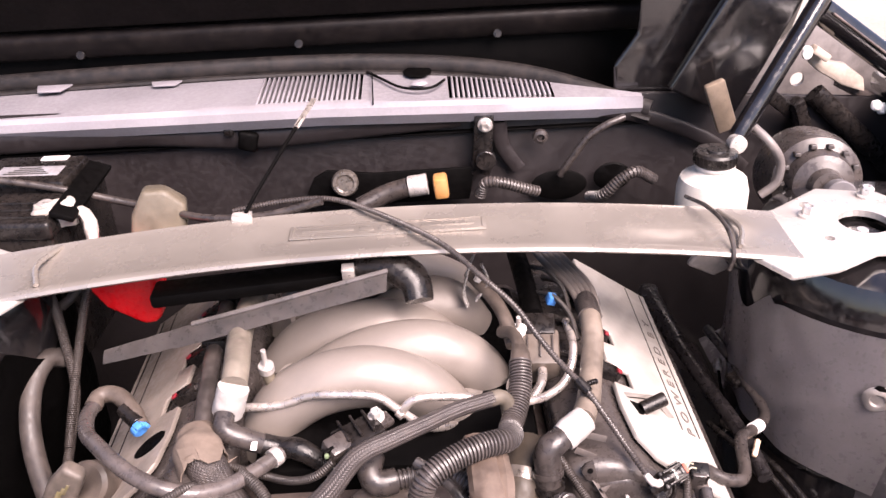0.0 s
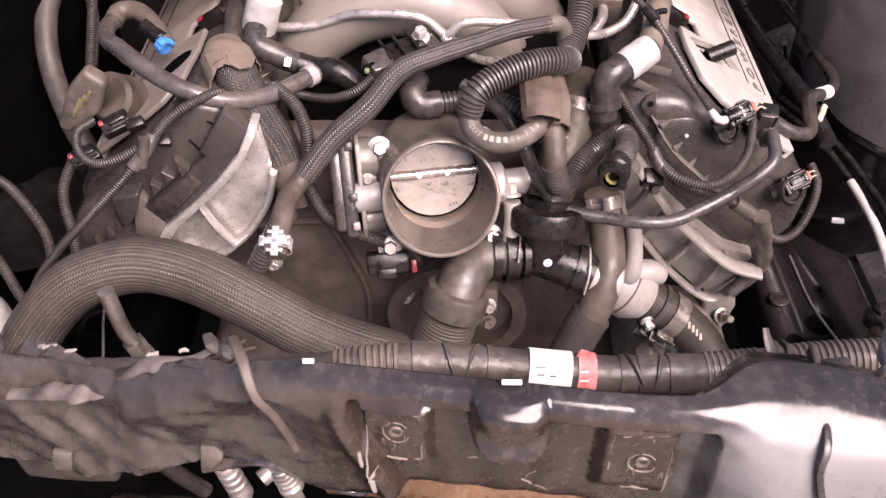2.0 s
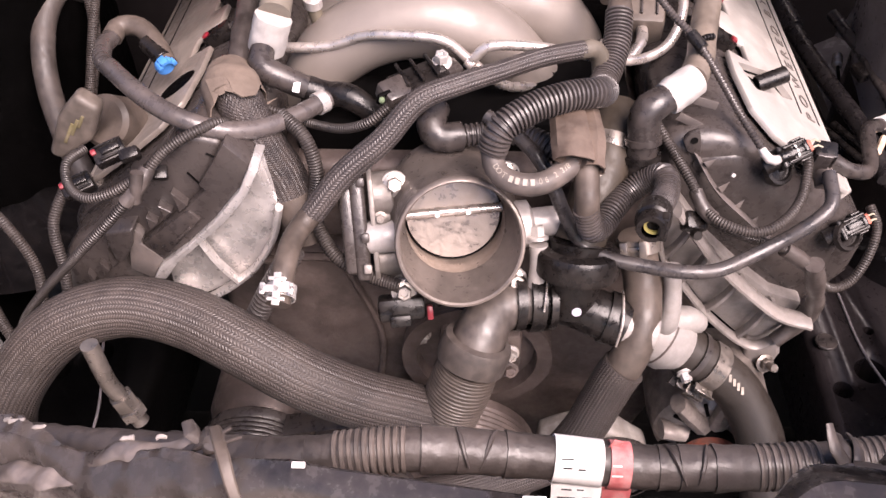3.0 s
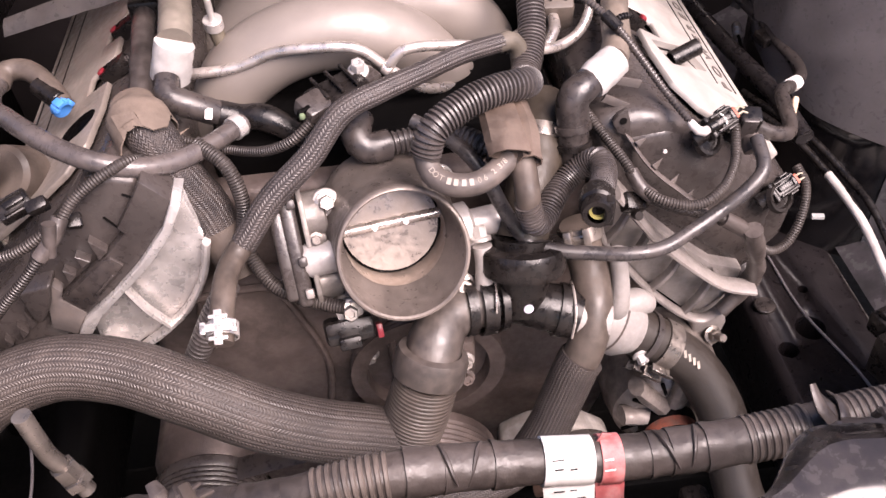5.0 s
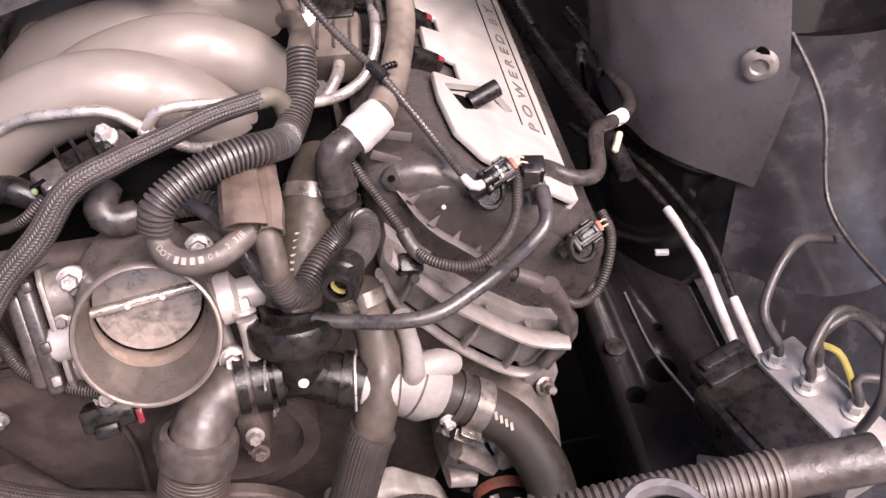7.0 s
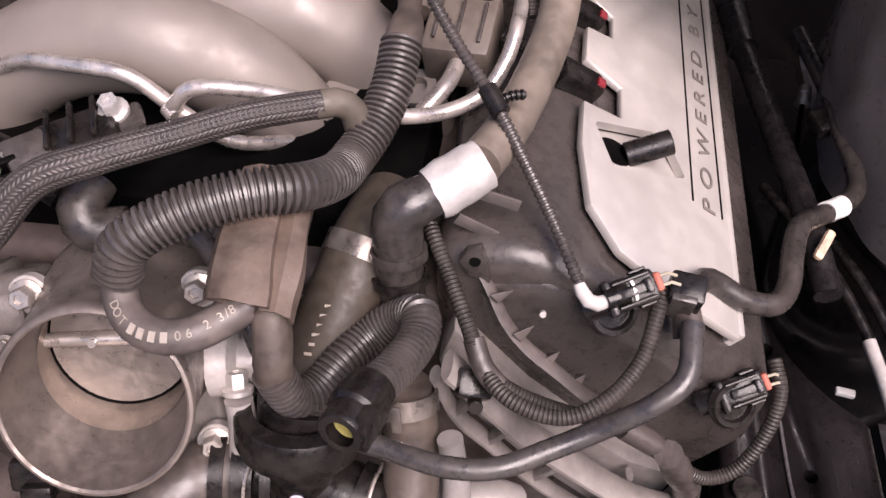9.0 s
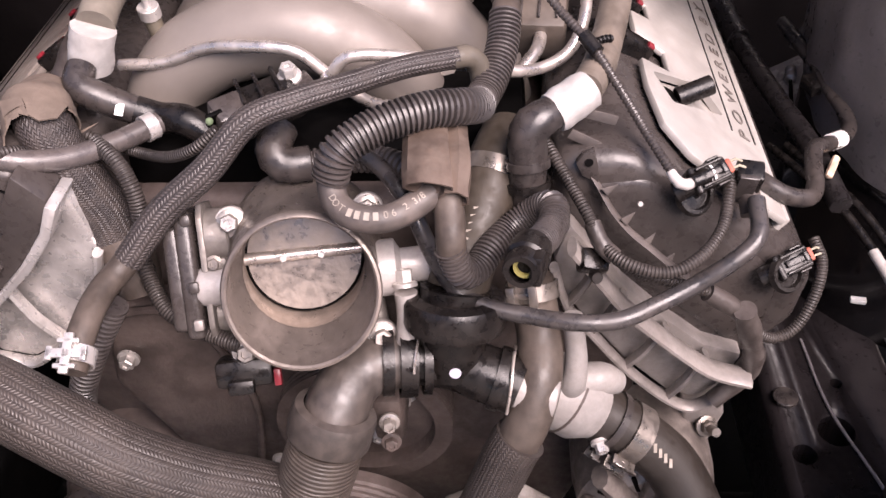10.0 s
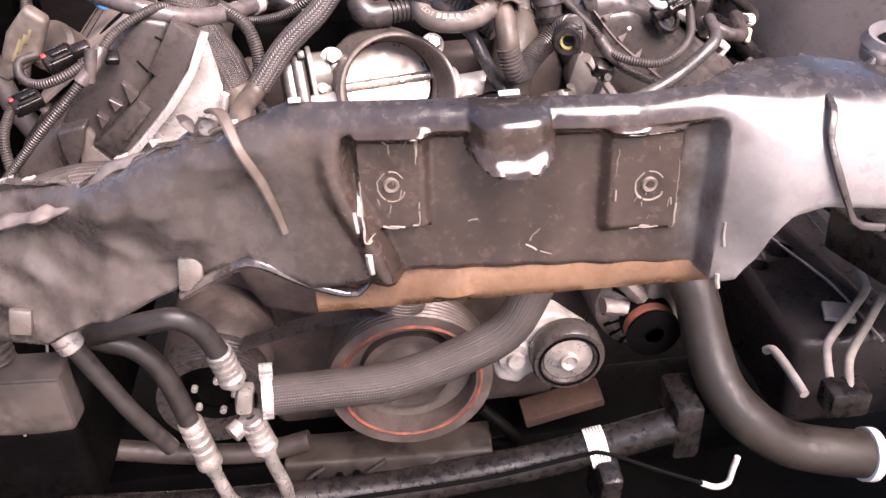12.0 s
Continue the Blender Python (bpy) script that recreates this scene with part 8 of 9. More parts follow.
for x in (-0.18, -0.15, -0.13):
    part("hole_rim", drum(bmesh.new(), (x, 0.575, 0.272 + 0.002), (0, -1, 0), 0.005, 0.003, 14), DULL, sub)
hose("oil_line", [(-0.18, 0.60, 0.31), (-0.24, 0.60, 0.30), (-0.32, 0.60, 0.31), (-0.40, 0.60, 0.33)], 0.012, GRIME, "dirty metal line low beside the pulley", "pipe")
hose("oil_line", [(0.02, 0.60, 0.33), (0.05, 0.59, 0.30), (0.06, 0.60, 0.27), (0.03, 0.61, 0.26)], 0.007, DULL, "dark bent line under the tensioner", "pipe")
for pts in ([(0.296, 0.5, 0.462), (0.299, 0.49, 0.47), (0.301, 0.456, 0.47), (0.302, 0.428, 0.468)], [(0.442, 0.603, 0.475), (0.438, 0.58, 0.475), (0.428, 0.56, 0.472), (0.361, 0.498, 0.47), (0.346, 0.475, 0.47), (0.336, 0.447, 0.465)], [(0.443, 0.55, 0.475), (0.41, 0.515, 0.472), (0.374, 0.478, 0.47), (0.358, 0.455, 0.47), (0.346, 0.425, 0.465)]):
    hose("white_brake_line", pts, 0.0045, surface("pale_tube", (0.2, 0.185, 0.17), 0.4, dust=0.3), "pale bent brake line beside the frame rail", "pipe")
bm = block(bmesh.new(), (0.04, 0.03, 0.03), pose(0.345, 0.432, 0.455), 0.005)
whole("line_clip", bm, PLASTIC, "black clip holding the brake lines", "clip")

# ---- ABS unit beside the rail ----
abs_ = thing("abs_unit", (0.42, 0.51, 0.48), "ABS unit with a black control box and aluminium valve block", "abs unit")
mb = pose(0.411, 0.505, 0.57, 0, -4, 18)
part("control_box", block(bmesh.new(), (0.06, 0.11, 0.05), mb @ pose(0, 0.006, 0), 0.004), PLASTIC, abs_, "black plastic control box")
part("box_lid", block(bmesh.new(), (0.048, 0.085, 0.006), mb @ pose(0.002, -0.012, 0.026), 0.002), PLASTIC, abs_)
part("connector", block(bmesh.new(), (0.05, 0.03, 0.024), mb @ pose(0.006, 0.066, 0.018), 0.003), PLASTIC, abs_)
part("lever", block(bmesh.new(), (0.044, 0.012, 0.006), mb @ pose(0.006, 0.07, 0.033), 0.002), PLASTIC, abs_)
part("valve_block", block(bmesh.new(), (0.045, 0.12, 0.07), mb @ pose(0.052, 0.0, -0.008), 0.004), CAST, abs_, "aluminium valve block")
for k, (u, v, pts) in enumerate(((0.042, 0.046, ((0, 0, 0.02), (-0.01, 0.02, 0.05), (0.03, 0.06, 0.075), (0.09, 0.09, 0.04))), (0.06, 0.02, ((0, 0, 0.02), (-0.002, 0.004, 0.045), (0.03, 0.012, 0.05), (0.06, -0.01, 0.02))), (0.045, 0.012, ((0, 0, 0.02), (-0.004, 0.004, 0.04), (0.03, 0.03, 0.055), (0.08, 0.03, 0.02))), (0.06, -0.025, ((0, 0, 0.015), (0.0, 0.01, 0.03), (0.025, 0.0, 0.03), (0.06, -0.03, 0.02))), (0.042, -0.045, ((0, 0, 0.015), (0.004, -0.002, 0.06), (0.02, 0.03, 0.085), (0.07, 0.08, 0.07))))):
    base = mb @ Vector((u, v, 0.026))
    part("pipe_nut", bolt(bmesh.new(), base, (0, 0, 1), 0.0075, 0.012), ZINC, abs_)
    part("pipe", tube([base] + [base + Vector(q) for q in pts], 0.0042, seg=12), surface("coated_pipe", (0.045, 0.042, 0.043), 0.35, dust=0.25), abs_)
part("yellow_tie", tube([mb @ Vector(q) for q in ((0.066, 0.03, 0.052), (0.075, 0.012, 0.05), (0.07, -0.012, 0.034), (0.058, -0.03, 0.03))], 0.0035, seg=8, flat=0.6), YELLOW, abs_, "yellow tie")
bm = block(bmesh.new(), (0.032, 0.03, 0.006), pose(0.398, 0.55, 0.459, 0, 0, -20), 0.002)
whole("rail_plate", bm, surface("pale_plate", (0.28, 0.26, 0.24), 0.5, dust=0.4), "pale metal plate with yellow paint on the rail", "plate")
hose("sensor_cable", [(0.50, 0.80, 0.80), (0.52, 0.72, 0.74), (0.515, 0.66, 0.67), (0.54, 0.58, 0.64), (0.58, 0.52, 0.62)], 0.0026, RUBBER, "thin black sensor cable over the inner fender", "cable", seg=8)
for x, y in ((0.372, 0.715),):
    bm = drum(bmesh.new(), (x - 0.02, y, 0.456), (0, 0, 1), 0.012, 0.004, 18)
    whole("rail_plug", bm, RUBBER, "round rubber plug in the frame rail", "plug", "rail plugs")
bm = block(bmesh.new(), (0.014, 0.006, 0.005), pose(0.408, 0.756, 0.548, 0, 0, -10), 0.001)
whole("white_stub", bm, WHITE, "small white plastic stub on a clip", "clip")

# ---- strut brace and what stands behind it ----
brace = thing("strut_brace", (-0.05, 0.89, 0.9), "silver-painted strut tower brace bowed across the engine", "strut brace")
bm = bmesh.new()
cols = []
for i in range(81):
    x = -0.60 + 1.0 * i / 80
    k = (x + 0.05) / 0.5
    yf = 0.856 - 0.034 * k * k
    yr = 0.958 - 0.03 * k * k
    z = 0.928 - 0.026 * k * k
    cols.append([bm.verts.new(q) for q in ((x, yf + 0.004, z - 0.0085), (x, yf, z - 0.008), (x, yf - 0.002, z - 0.0055), (x, yf, z - 0.002), (x, yf + 0.005, z), (x, yf + 0.012, z - 0.0015), (x, yr - 0.014, z - 0.0015 + 0.004), (x, yr - 0.007, z + 0.006), (x, yr, z + 0.003), (x, yr + 0.003, z - 0.006), (x, yr, z - 0.0085))])
for a, b in zip(cols, cols[1:]):
    for k in range(11):
        bm.faces.new((a[k], b[k], b[(k + 1) % 11], a[(k + 1) % 11]))
bm.faces.new(cols[0])
bm.faces.new(cols[-1])
part("bar", bm, SILVER, brace)
m = Matrix.Translation((-0.052, 0.906, 0.929)) @ pose(0, 0, 0, 4, 0, 0.5)
bm = bmesh.new()
slab(bm, [(-0.112, -0.0135), (0.112, -0.0135), (0.112, 0.0135), (-0.112, 0.0135)], 0.002, m @ pose(0, 0, 0.0015), 0.001, 2)
plate = part("name_plate", bm, SILVER, brace, "silver plate with raised bars")
bm = bmesh.new()
for u, w, h in ((-0.068, 0.06, 0.004), (0.068, 0.06, 0.004)):
    block(bm, (w, h, 0.0012), m @ pose(u, 0, 0.002), 0.0005)
for u in (-0.024, -0.002, 0.02):
    block(bm, (0.017, 0.0085, 0.0012), m @ pose(u, 0, 0.002, 0, 0, 0), 0.001)
for u, v, w, h in ((0, 0.0115, 0.216, 0.0012), (0, -0.0115, 0.216, 0.0012), (-0.108, 0, 0.0012, 0.023), (0.108, 0, 0.0012, 0.023)):
    block(bm, (w, h, 0.001), m @ pose(u, v, 0.002), 0.0003)
part("raised_bar", bm, SILVER, plate)
# end plates on the towers
for s in (1, -1):
    bm = bmesh.new()
    c = -0.05
    out = [(0.40, 0.84), (0.40, 0.925), (0.46, 0.95), (0.53, 1.0), (0.60, 0.98), (0.64, 0.90), (0.60, 0.83), (0.535, 0.835), (0.48, 0.805), (0.425, 0.795), (0.405, 0.832)]
    out = [(c + s * x, y) for x, y in out]
    slab(bm, out if s > 0 else out[::-1], 0.008, Matrix.Translation((0, 0, 0.905)), 0.003, 2)
    endp = part("end_plate", bm, SILVER_GLARE, brace, "silver tower plate with glare in its paint colour")
    cut = bmesh.new()
    drum(cut, (c + s * 0.55, 0.905, 0.85), (0, 0, 1), 0.029, 0.1, 28, 0.01)
    for dx, dy, r in ((-0.05, 0.05, 0.008), (-0.055, -0.035, 0.006)):
        drum(cut, (c + s * (0.55 + dx), 0.905 + dy, 0.85), (0, 0, 1), r, 0.1, 16, 0.01)
    carve(endp, cut)
    for dx, dy in ((0.03, 0.062), (-0.058, 0.02), (0.055, -0.045)):
        part("stud_nut", bolt(bmesh.new(), (c + s * (0.55 + dx), 0.905 + dy, 0.905), (0, 0, 1), 0.008, 0.014), ZINC, brace)
    part("collar", tube([(c + s * 0.385, 0.845, 0.915), (c + s * 0.395, 0.88, 0.92), (c + s * 0.385, 0.93, 0.916)], 0.003, seg=8), SILVER, brace)
    strut = thing("shock_absorber", (c + s * 0.55, 0.905, 0.86), "shock absorber rod end in the tower opening", "shock absorber")
    part("rod", drum(bmesh.new(), (c + s * 0.55, 0.905, 0.85), (0, 0, 1), 0.007, 0.045, 16), BRIGHT, strut)
    part("nut", bolt(bmesh.new(), (c + s * 0.55, 0.905, 0.868), (0, 0, 1), 0.012, 0.012), ZINC, strut)
    part("cup", lathe(bmesh.new(), [(0, 0), (0.022, 0), (0.028, 0.012), (0.03, 0.03)], axis((c + s * 0.55, 0.905, 0.862), (0, 0, 1)), 28), DULL, strut)
hose("brace_strap", [(0.30, 0.945, 0.93), (0.315, 0.91, 0.933), (0.325, 0.87, 0.928), (0.325, 0.835, 0.912), (0.323, 0.838, 0.89)], 0.0025, RUBBER, "thin black strap round the brace", "strap", seg=8)
clipb = thing("brace_clip", (-0.20, 0.94, 0.93), "pale clip with a bent wire stay on the brace", "clip")
part("foot", block(bmesh.new(), (0.024, 0.016, 0.008), pose(-0.226, 0.952, 0.931, 0, 0, 5), 0.002), ZINC, clipb)
part("wire_stay", tube([(-0.221, 0.953, 0.936), (-0.206, 1.0, 0.952), (-0.172, 1.1, 0.983), (-0.164, 1.12, 0.989)], 0.0024, seg=8), DULL, clipb)
part("stay_end", tube([(-0.172, 1.1, 0.983), (-0.158, 1.14, 0.995), (-0.152, 1.16, 1.0)], 0.0045, seg=8, flat=0.5), STEEL, clipb)

# battery
CORRODED = surface("corroded_lead", (0.4, 0.37, 0.34), 0.6, metal=0.3, dust=0.5, dust_colour=(0.2, 0.165, 0.14), bump=0.9, relief=160, vary=0.4)
batt = thing("battery", (-0.6, 1.08, 0.75), "black car battery with a pale label and clamps", "battery")
part("case", block(bmesh.new(), (0.28, 0.19, 0.19), pose(-0.60, 1.075, 0.815, 0, 0, -3), 0.008, 3), PLASTIC, batt)
part("lid", block(bmesh.new(), (0.285, 0.195, 0.025), pose(-0.60, 1.075, 0.915, 0, 0, -3), 0.006, 3), PLASTIC, batt)
part("lid_step", block(bmesh.new(), (0.12, 0.09, 0.02), pose(-0.53, 1.11, 0.932, 0, 0, -3), 0.005), PLASTIC, batt)
part("label", block(bmesh.new(), (0.085, 0.03, 0.001), pose(-0.528, 1.1, 0.9425, 0, 0, -3), 0.0003), surface("grey_label", (0.2, 0.195, 0.21), 0.5, dust=0.25), batt, "grey printed label")
bm = bmesh.new()
for k in range(4):
    block(bm, (0.06 - 0.01 * k, 0.003, 0.0008), pose(-0.53, 1.09 + 0.006 * k, 0.9432, 0, 0, -3), 0)
part("print_bar", bm, PRINT, batt)
part("post_clamp", roughen(block(bmesh.new(), (0.05, 0.03, 0.03), pose(-0.468, 1.012, 0.92, 0, 0, 20), 0.006), 0.006, 90, 2), CORRODED, batt, "corroded terminal clamp")
part("terminal", drum(bmesh.new(), (-0.48, 1.015, 0.912), (0, 0, 1), 0.009, 0.024, 16), ZINC, batt)
part("cable_lug", roughen(tube([(-0.452, 1.012, 0.922), (-0.43, 1.005, 0.922), (-0.424, 0.995, 0.9), (-0.428, 0.985, 0.875)], 0.0075, seg=12, wobble=0.3), 0.003, 110), CORRODED, batt)
part("hold_down", block(bmesh.new(), (0.03, 0.16, 0.008), pose(-0.45, 1.06, 0.93, 0, 20, 0), 0.002), DULL, batt)
part("warning_label", block(bmesh.new(), (0.036, 0.014, 0.001), pose(-0.509, 1.142, 0.9424, 0, 0, -3), 0.0003), LABEL, batt, "small white warning label")
for k in range(3):
    part("lid_rib", block(bmesh.new(), (0.18, 0.004, 0.006), pose(-0.56, 1.03 - 0.02 * k, 0.9285, 0, 0, -3), 0.0015), PLASTIC, batt)
redc = thing("terminal_cover", (-0.39, 0.95, 0.79), "bright red plastic terminal cover", "terminal cover")
bm = bmesh.new()
slab(bm, [(-0.43, 0.89), (-0.395, 0.892), (-0.37, 0.882), (-0.348, 0.86), (-0.346, 0.80), (-0.354, 0.786), (-0.372, 0.784), (-0.415, 0.812), (-0.435, 0.845)], 0.05, Matrix.Translation((0, 0.955, 0)) @ FRONT, 0.012, 4)
part("cover", bm, RED, redc)
cubeb = slab(bmesh.new(), [(-0.036, -0.03), (0.034, -0.026), (0.038, 0.006), (0.014, 0.028), (-0.012, 0.03), (-0.03, 0.002)], 0.045, Matrix.Translation((-0.346, 1.012, 0.913)) @ FRONT @ pose(0, 0, 0, -12, 12), 0.006, 3)
whole("relay_cover", roughen(cubeb, 0.002, 40), TAN, "dusty tan relay cover behind the brace", "relay")
hose("battery_cable", [(-0.6, 1.06, 0.955), (-0.547, 1.06, 0.948), (-0.48, 1.06, 0.933), (-0.416, 1.06, 0.914), (-0.38, 1.055, 0.906), (-0.33, 1.03, 0.905), (-0.27, 0.985, 0.915), (-0.20, 0.965, 0.925), (-0.13, 0.955, 0.945)], 0.005, RUBBER, "black battery cable behind the brace", "cable", seg=10)
# loose grey strip
STRIP = surface("grey_rubber_strip", (0.075, 0.068, 0.066), 0.34, dust=0.25, spec=0.5)
strip = thing("loose_strip", (-0.22, 0.84, 0.85), "loose grey rubber strip with a torn end", "strip")


def strip_piece(name, i0, i1, label=""):
    """A stretch of the strip: a flat blade with a raised bead on its upper edge."""
    bm = bmesh.new()
    cols, bead = [], []
    for i in range(i0, i1 + 1):
        t = i / 40
        p = Vector((-0.385, 0.845, 0.815)).lerp(Vector((-0.055, 0.84, 0.898)), t) + Vector((0, -0.012 * math.sin(math.pi * t), 0.006 * math.sin(math.pi * t)))
        w = 0.011 if t > 0.32 else 0.005 + 0.019 * t
        w += 0.0012 * noise.noise((t * 22, 1, 2)) * (1 if t < 0.32 else 0.2)
        cols.append([bm.verts.new(p + q) for q in (Vector((0, -w, -0.006)), Vector((0.001, 0, 0.0028)), Vector((0.002, w, 0.007)))])
        bead.append(p + Vector((0.002, w - 0.001, 0.008)))
    for a, b in zip(cols, cols[1:]):
        for k in range(2):
            bm.faces.new((a[k], b[k], b[k + 1], a[k + 1]))
    bmesh.ops.solidify(bm, geom=list(bm.faces), thickness=0.003)
    piece = part(name, bm, STRIP, strip, label)
    if i0:
        part("bead", tube(bead, 0.003, seg=8), STRIP, piece)


strip_piece("torn_end", 0, 13, "tapered torn end")
strip_piece("blade", 13, 40)
brk2 = thing("manifold_bracket", (-0.08, 0.87, 0.86), "black bracket with a plated clip under the brace", "bracket")
part("arm", block(bmesh.new(), (0.28, 0.04, 0.016), pose(-0.19, 0.90, 0.872, 0, -3, 2), 0.004), DULL, brk2)
part("hood_piece", roughen(tube([(-0.085, 0.885, 0.895), (-0.05, 0.875, 0.898), (-0.025, 0.86, 0.885), (-0.02, 0.845, 0.868)], (0.02, 0.022, 0.022, 0.018), seg=14, flat=0.8), 0.001, 60), PLASTIC, brk2)
part("plated_clip", block(bmesh.new(), (0.014, 0.012, 0.022), pose(-0.098, 0.868, 0.895, 20), 0.001), ZINC, brk2)
# hose clamps and lever in the valley
clips = thing("spring_clamps", (0.045, 0.9, 0.84), "bright bent metal clamps on the manifold", "hose clamp")
for pts in ([(0.047, 0.922, 0.882), (0.038, 0.912, 0.864), (0.032, 0.906, 0.838), (0.036, 0.9, 0.822)], [(0.054, 0.917, 0.87), (0.061, 0.908, 0.852), (0.053, 0.902, 0.838), (0.046, 0.9, 0.83)], [(0.024, 0.94, 0.892), (0.03, 0.938, 0.902), (0.04, 0.936, 0.9), (0.044, 0.932, 0.886)]):
    part("clamp", tube(pts, 0.009, seg=10, flat=0.2, up=(1, 0, 0)), BRIGHT, clips)
for p in ((0.05, 0.905, 0.858), (0.036, 0.93, 0.893)):
    part("ear", block(bmesh.new(), (0.008, 0.006, 0.012), pose(p[0], p[1], p[2], 0, 30, 20), 0.001), BRIGHT, clips)
hose("vacuum_line", [(0.04, 0.93, 0.85), (0.056, 0.905, 0.842), (0.068, 0.88, 0.838), (0.076, 0.855, 0.832), (0.083, 0.82, 0.818)], (0.0075, 0.008, 0.008, 0.0095), RUBBER_DUSTY, "dusty rubber vacuum line to the corrugated hose", "hose", seg=14)
for i in range(5):
    hose("vapour_tube", [(0.12 + 0.006 * i, 1.05, 0.83), (0.135 + 0.007 * i, 0.97, 0.838), (0.16 + 0.0062 * i, 0.915, 0.83), (0.172 + 0.004 * i, 0.87, 0.816)], 0.0042, surface("loom_dusty", (0.1, 0.088, 0.082), 0.5, dust=0.45) if i == 0 else bpy.data.materials["loom_dusty"], "dusty black tubing bundle along the bank", "tubing", seg=10)
bm = block(bmesh.new(), (0.011, 0.012, 0.012), pose(0.133, 0.88, 0.838, 10, 20, 10), 0.002)
whole("blue_connector", bm, BLUE, "small blue connector in the valley", "connector")
hose("fuel_rail", [(0.105, 1.06, 0.82), (0.108, 0.97, 0.825), (0.112, 0.87, 0.818)], 0.012, DULL, "dark fuel rail along the valley", "fuel rail", flat=1.3)
for y in (0.87, 0.93):
    hose("injector_loom", [(0.12, y + 0.04, 0.83), (0.135, y + 0.01, 0.842), (0.15, y - 0.02, 0.835), (0.155, y - 0.05, 0.82)], 0.003, LOOM, "thin wires over the fuel rail", "wire", seg=8)

# left bank harness and clutter
har = thing("coil_harness", (-0.25, 0.8, 0.79), "taped coil harness along the cam cover", "wire loom")
part("harness", tube([(-0.265, 1.02, 0.80), (-0.262, 0.93, 0.808), (-0.26, 0.85, 0.81), (-0.255, 0.78, 0.806), (-0.252, 0.735, 0.795)], 0.0105, seg=14, wobble=0.12), TAPE, har)
for y in (0.96, 0.86):
    part("clip", block(bmesh.new(), (0.028, 0.014, 0.022), pose(-0.26, y, 0.812), 0.003), PLASTIC, har)
stud = thing("ground_stud", (-0.187, 0.78, 0.80), "plated stud with a pale nut beside the manifold", "stud")
part("nut", drum(bmesh.new(), (-0.186, 0.778, 0.832), (0, -0.2, 1), 0.0085, 0.01, 18), ZINC, stud)
part("rod", drum(bmesh.new(), (-0.186, 0.778, 0.79), (0, -0.05, 1), 0.003, 0.072, 10), ZINC, stud)
part("foot", tube([(-0.186, 0.778, 0.832), (-0.182, 0.775, 0.81), (-0.18, 0.772, 0.785)], (0.007, 0.0055, 0.006), seg=12), TAN, stud)
FADED = surface("faded_yellow_print", (0.13, 0.108, 0.05), 0.6, dust=0.5)
cap = thing("oil_filler_cap", (-0.375, 0.68, 0.76), "dusty oil filler cap with yellow markings", "oil cap")
part("paddle", slab(bmesh.new(), [(-0.371, 0.813), (-0.393, 0.791), (-0.414, 0.75), (-0.404, 0.743), (-0.37, 0.765), (-0.354, 0.798)], 0.018, Matrix.Translation((0, 0.664, 0)) @ FRONT, 0.005, 3), surface("dusty_cap_plastic", (0.075, 0.062, 0.052), 0.5, dust=0.45), cap)
part("neck", lathe(bmesh.new(), [(0, 0.004), (0.02, 0.004), (0.024, 0), (0.024, -0.03), (0, -0.03)], axis((-0.366, 0.69, 0.768), (-0.2, -0.7, 0.6)), 24), RUBBER_DUSTY, cap)
for k in range(3):
    part("yellow_mark", block(bmesh.new(), (0.0028, 0.0008, 0.024 - 0.005 * k), pose(-0.388 + 0.007 * k, 0.6636, 0.774 + 0.006 * k, 0, 32), 0.0002), FADED, cap)
for pts, r in (([(-0.302, 0.59, 0.788), (-0.3268, 0.582, 0.7769), (-0.3488, 0.5835, 0.7715), (-0.3658, 0.5977, 0.7732), (-0.3717, 0.6174, 0.7793), (-0.3651, 0.6381, 0.7769)], 0.0042), ([(-0.235, 0.645, 0.80), (-0.2457, 0.6213, 0.8171), (-0.2813, 0.6028, 0.8042), (-0.3021, 0.5838, 0.7826), (-0.3243, 0.5709, 0.7616), (-0.3485, 0.562, 0.7401), (-0.3726, 0.5587, 0.7163), (-0.3965, 0.5596, 0.6912), (-0.43, 0.56, 0.65), (-0.45, 0.56, 0.61)], 0.0042), ([(-0.395, 0.64, 0.735), (-0.405, 0.615, 0.71), (-0.4, 0.595, 0.67), (-0.405, 0.575, 0.635), (-0.438, 0.562, 0.612)], 0.005), ([(-0.50, 0.66, 0.70), (-0.46, 0.63, 0.70), (-0.435, 0.61, 0.66), (-0.43, 0.58, 0.62)], 0.005), ([(-0.52, 0.62, 0.68), (-0.48, 0.59, 0.65), (-0.455, 0.565, 0.615), (-0.43, 0.56, 0.605)], 0.005)):
    hose("wire_loom", pts, r, LOOM, "ribbed wire loom beside the cam cover", "wire loom", seg=12)
branch = thing("loom_branch", (-0.304, 0.587, 0.78), "taped loom branch clipped beside the cam cover", "wire loom")
part("tape_wrap", tube([(-0.294, 0.594, 0.794), (-0.3021, 0.5838, 0.7826), (-0.313, 0.577, 0.772)], 0.0062, seg=12, wobble=0.2), TAPE, branch)
part("tape_wrap", tube([(-0.299, 0.584, 0.798), (-0.302, 0.581, 0.785), (-0.306, 0.58, 0.772)], 0.005, seg=12, wobble=0.2), TAPE, branch)
part("clip", block(bmesh.new(), (0.012, 0.012, 0.008), pose(-0.289, 0.602, 0.783, 30, 10, 15), 0.002), PLASTIC, branch, "black loom clip")
part("clip_head", block(bmesh.new(), (0.016, 0.01, 0.012), pose(-0.319, 0.622, 0.785, 30, -10, 20), 0.002), PLASTIC, branch, "black square clip")
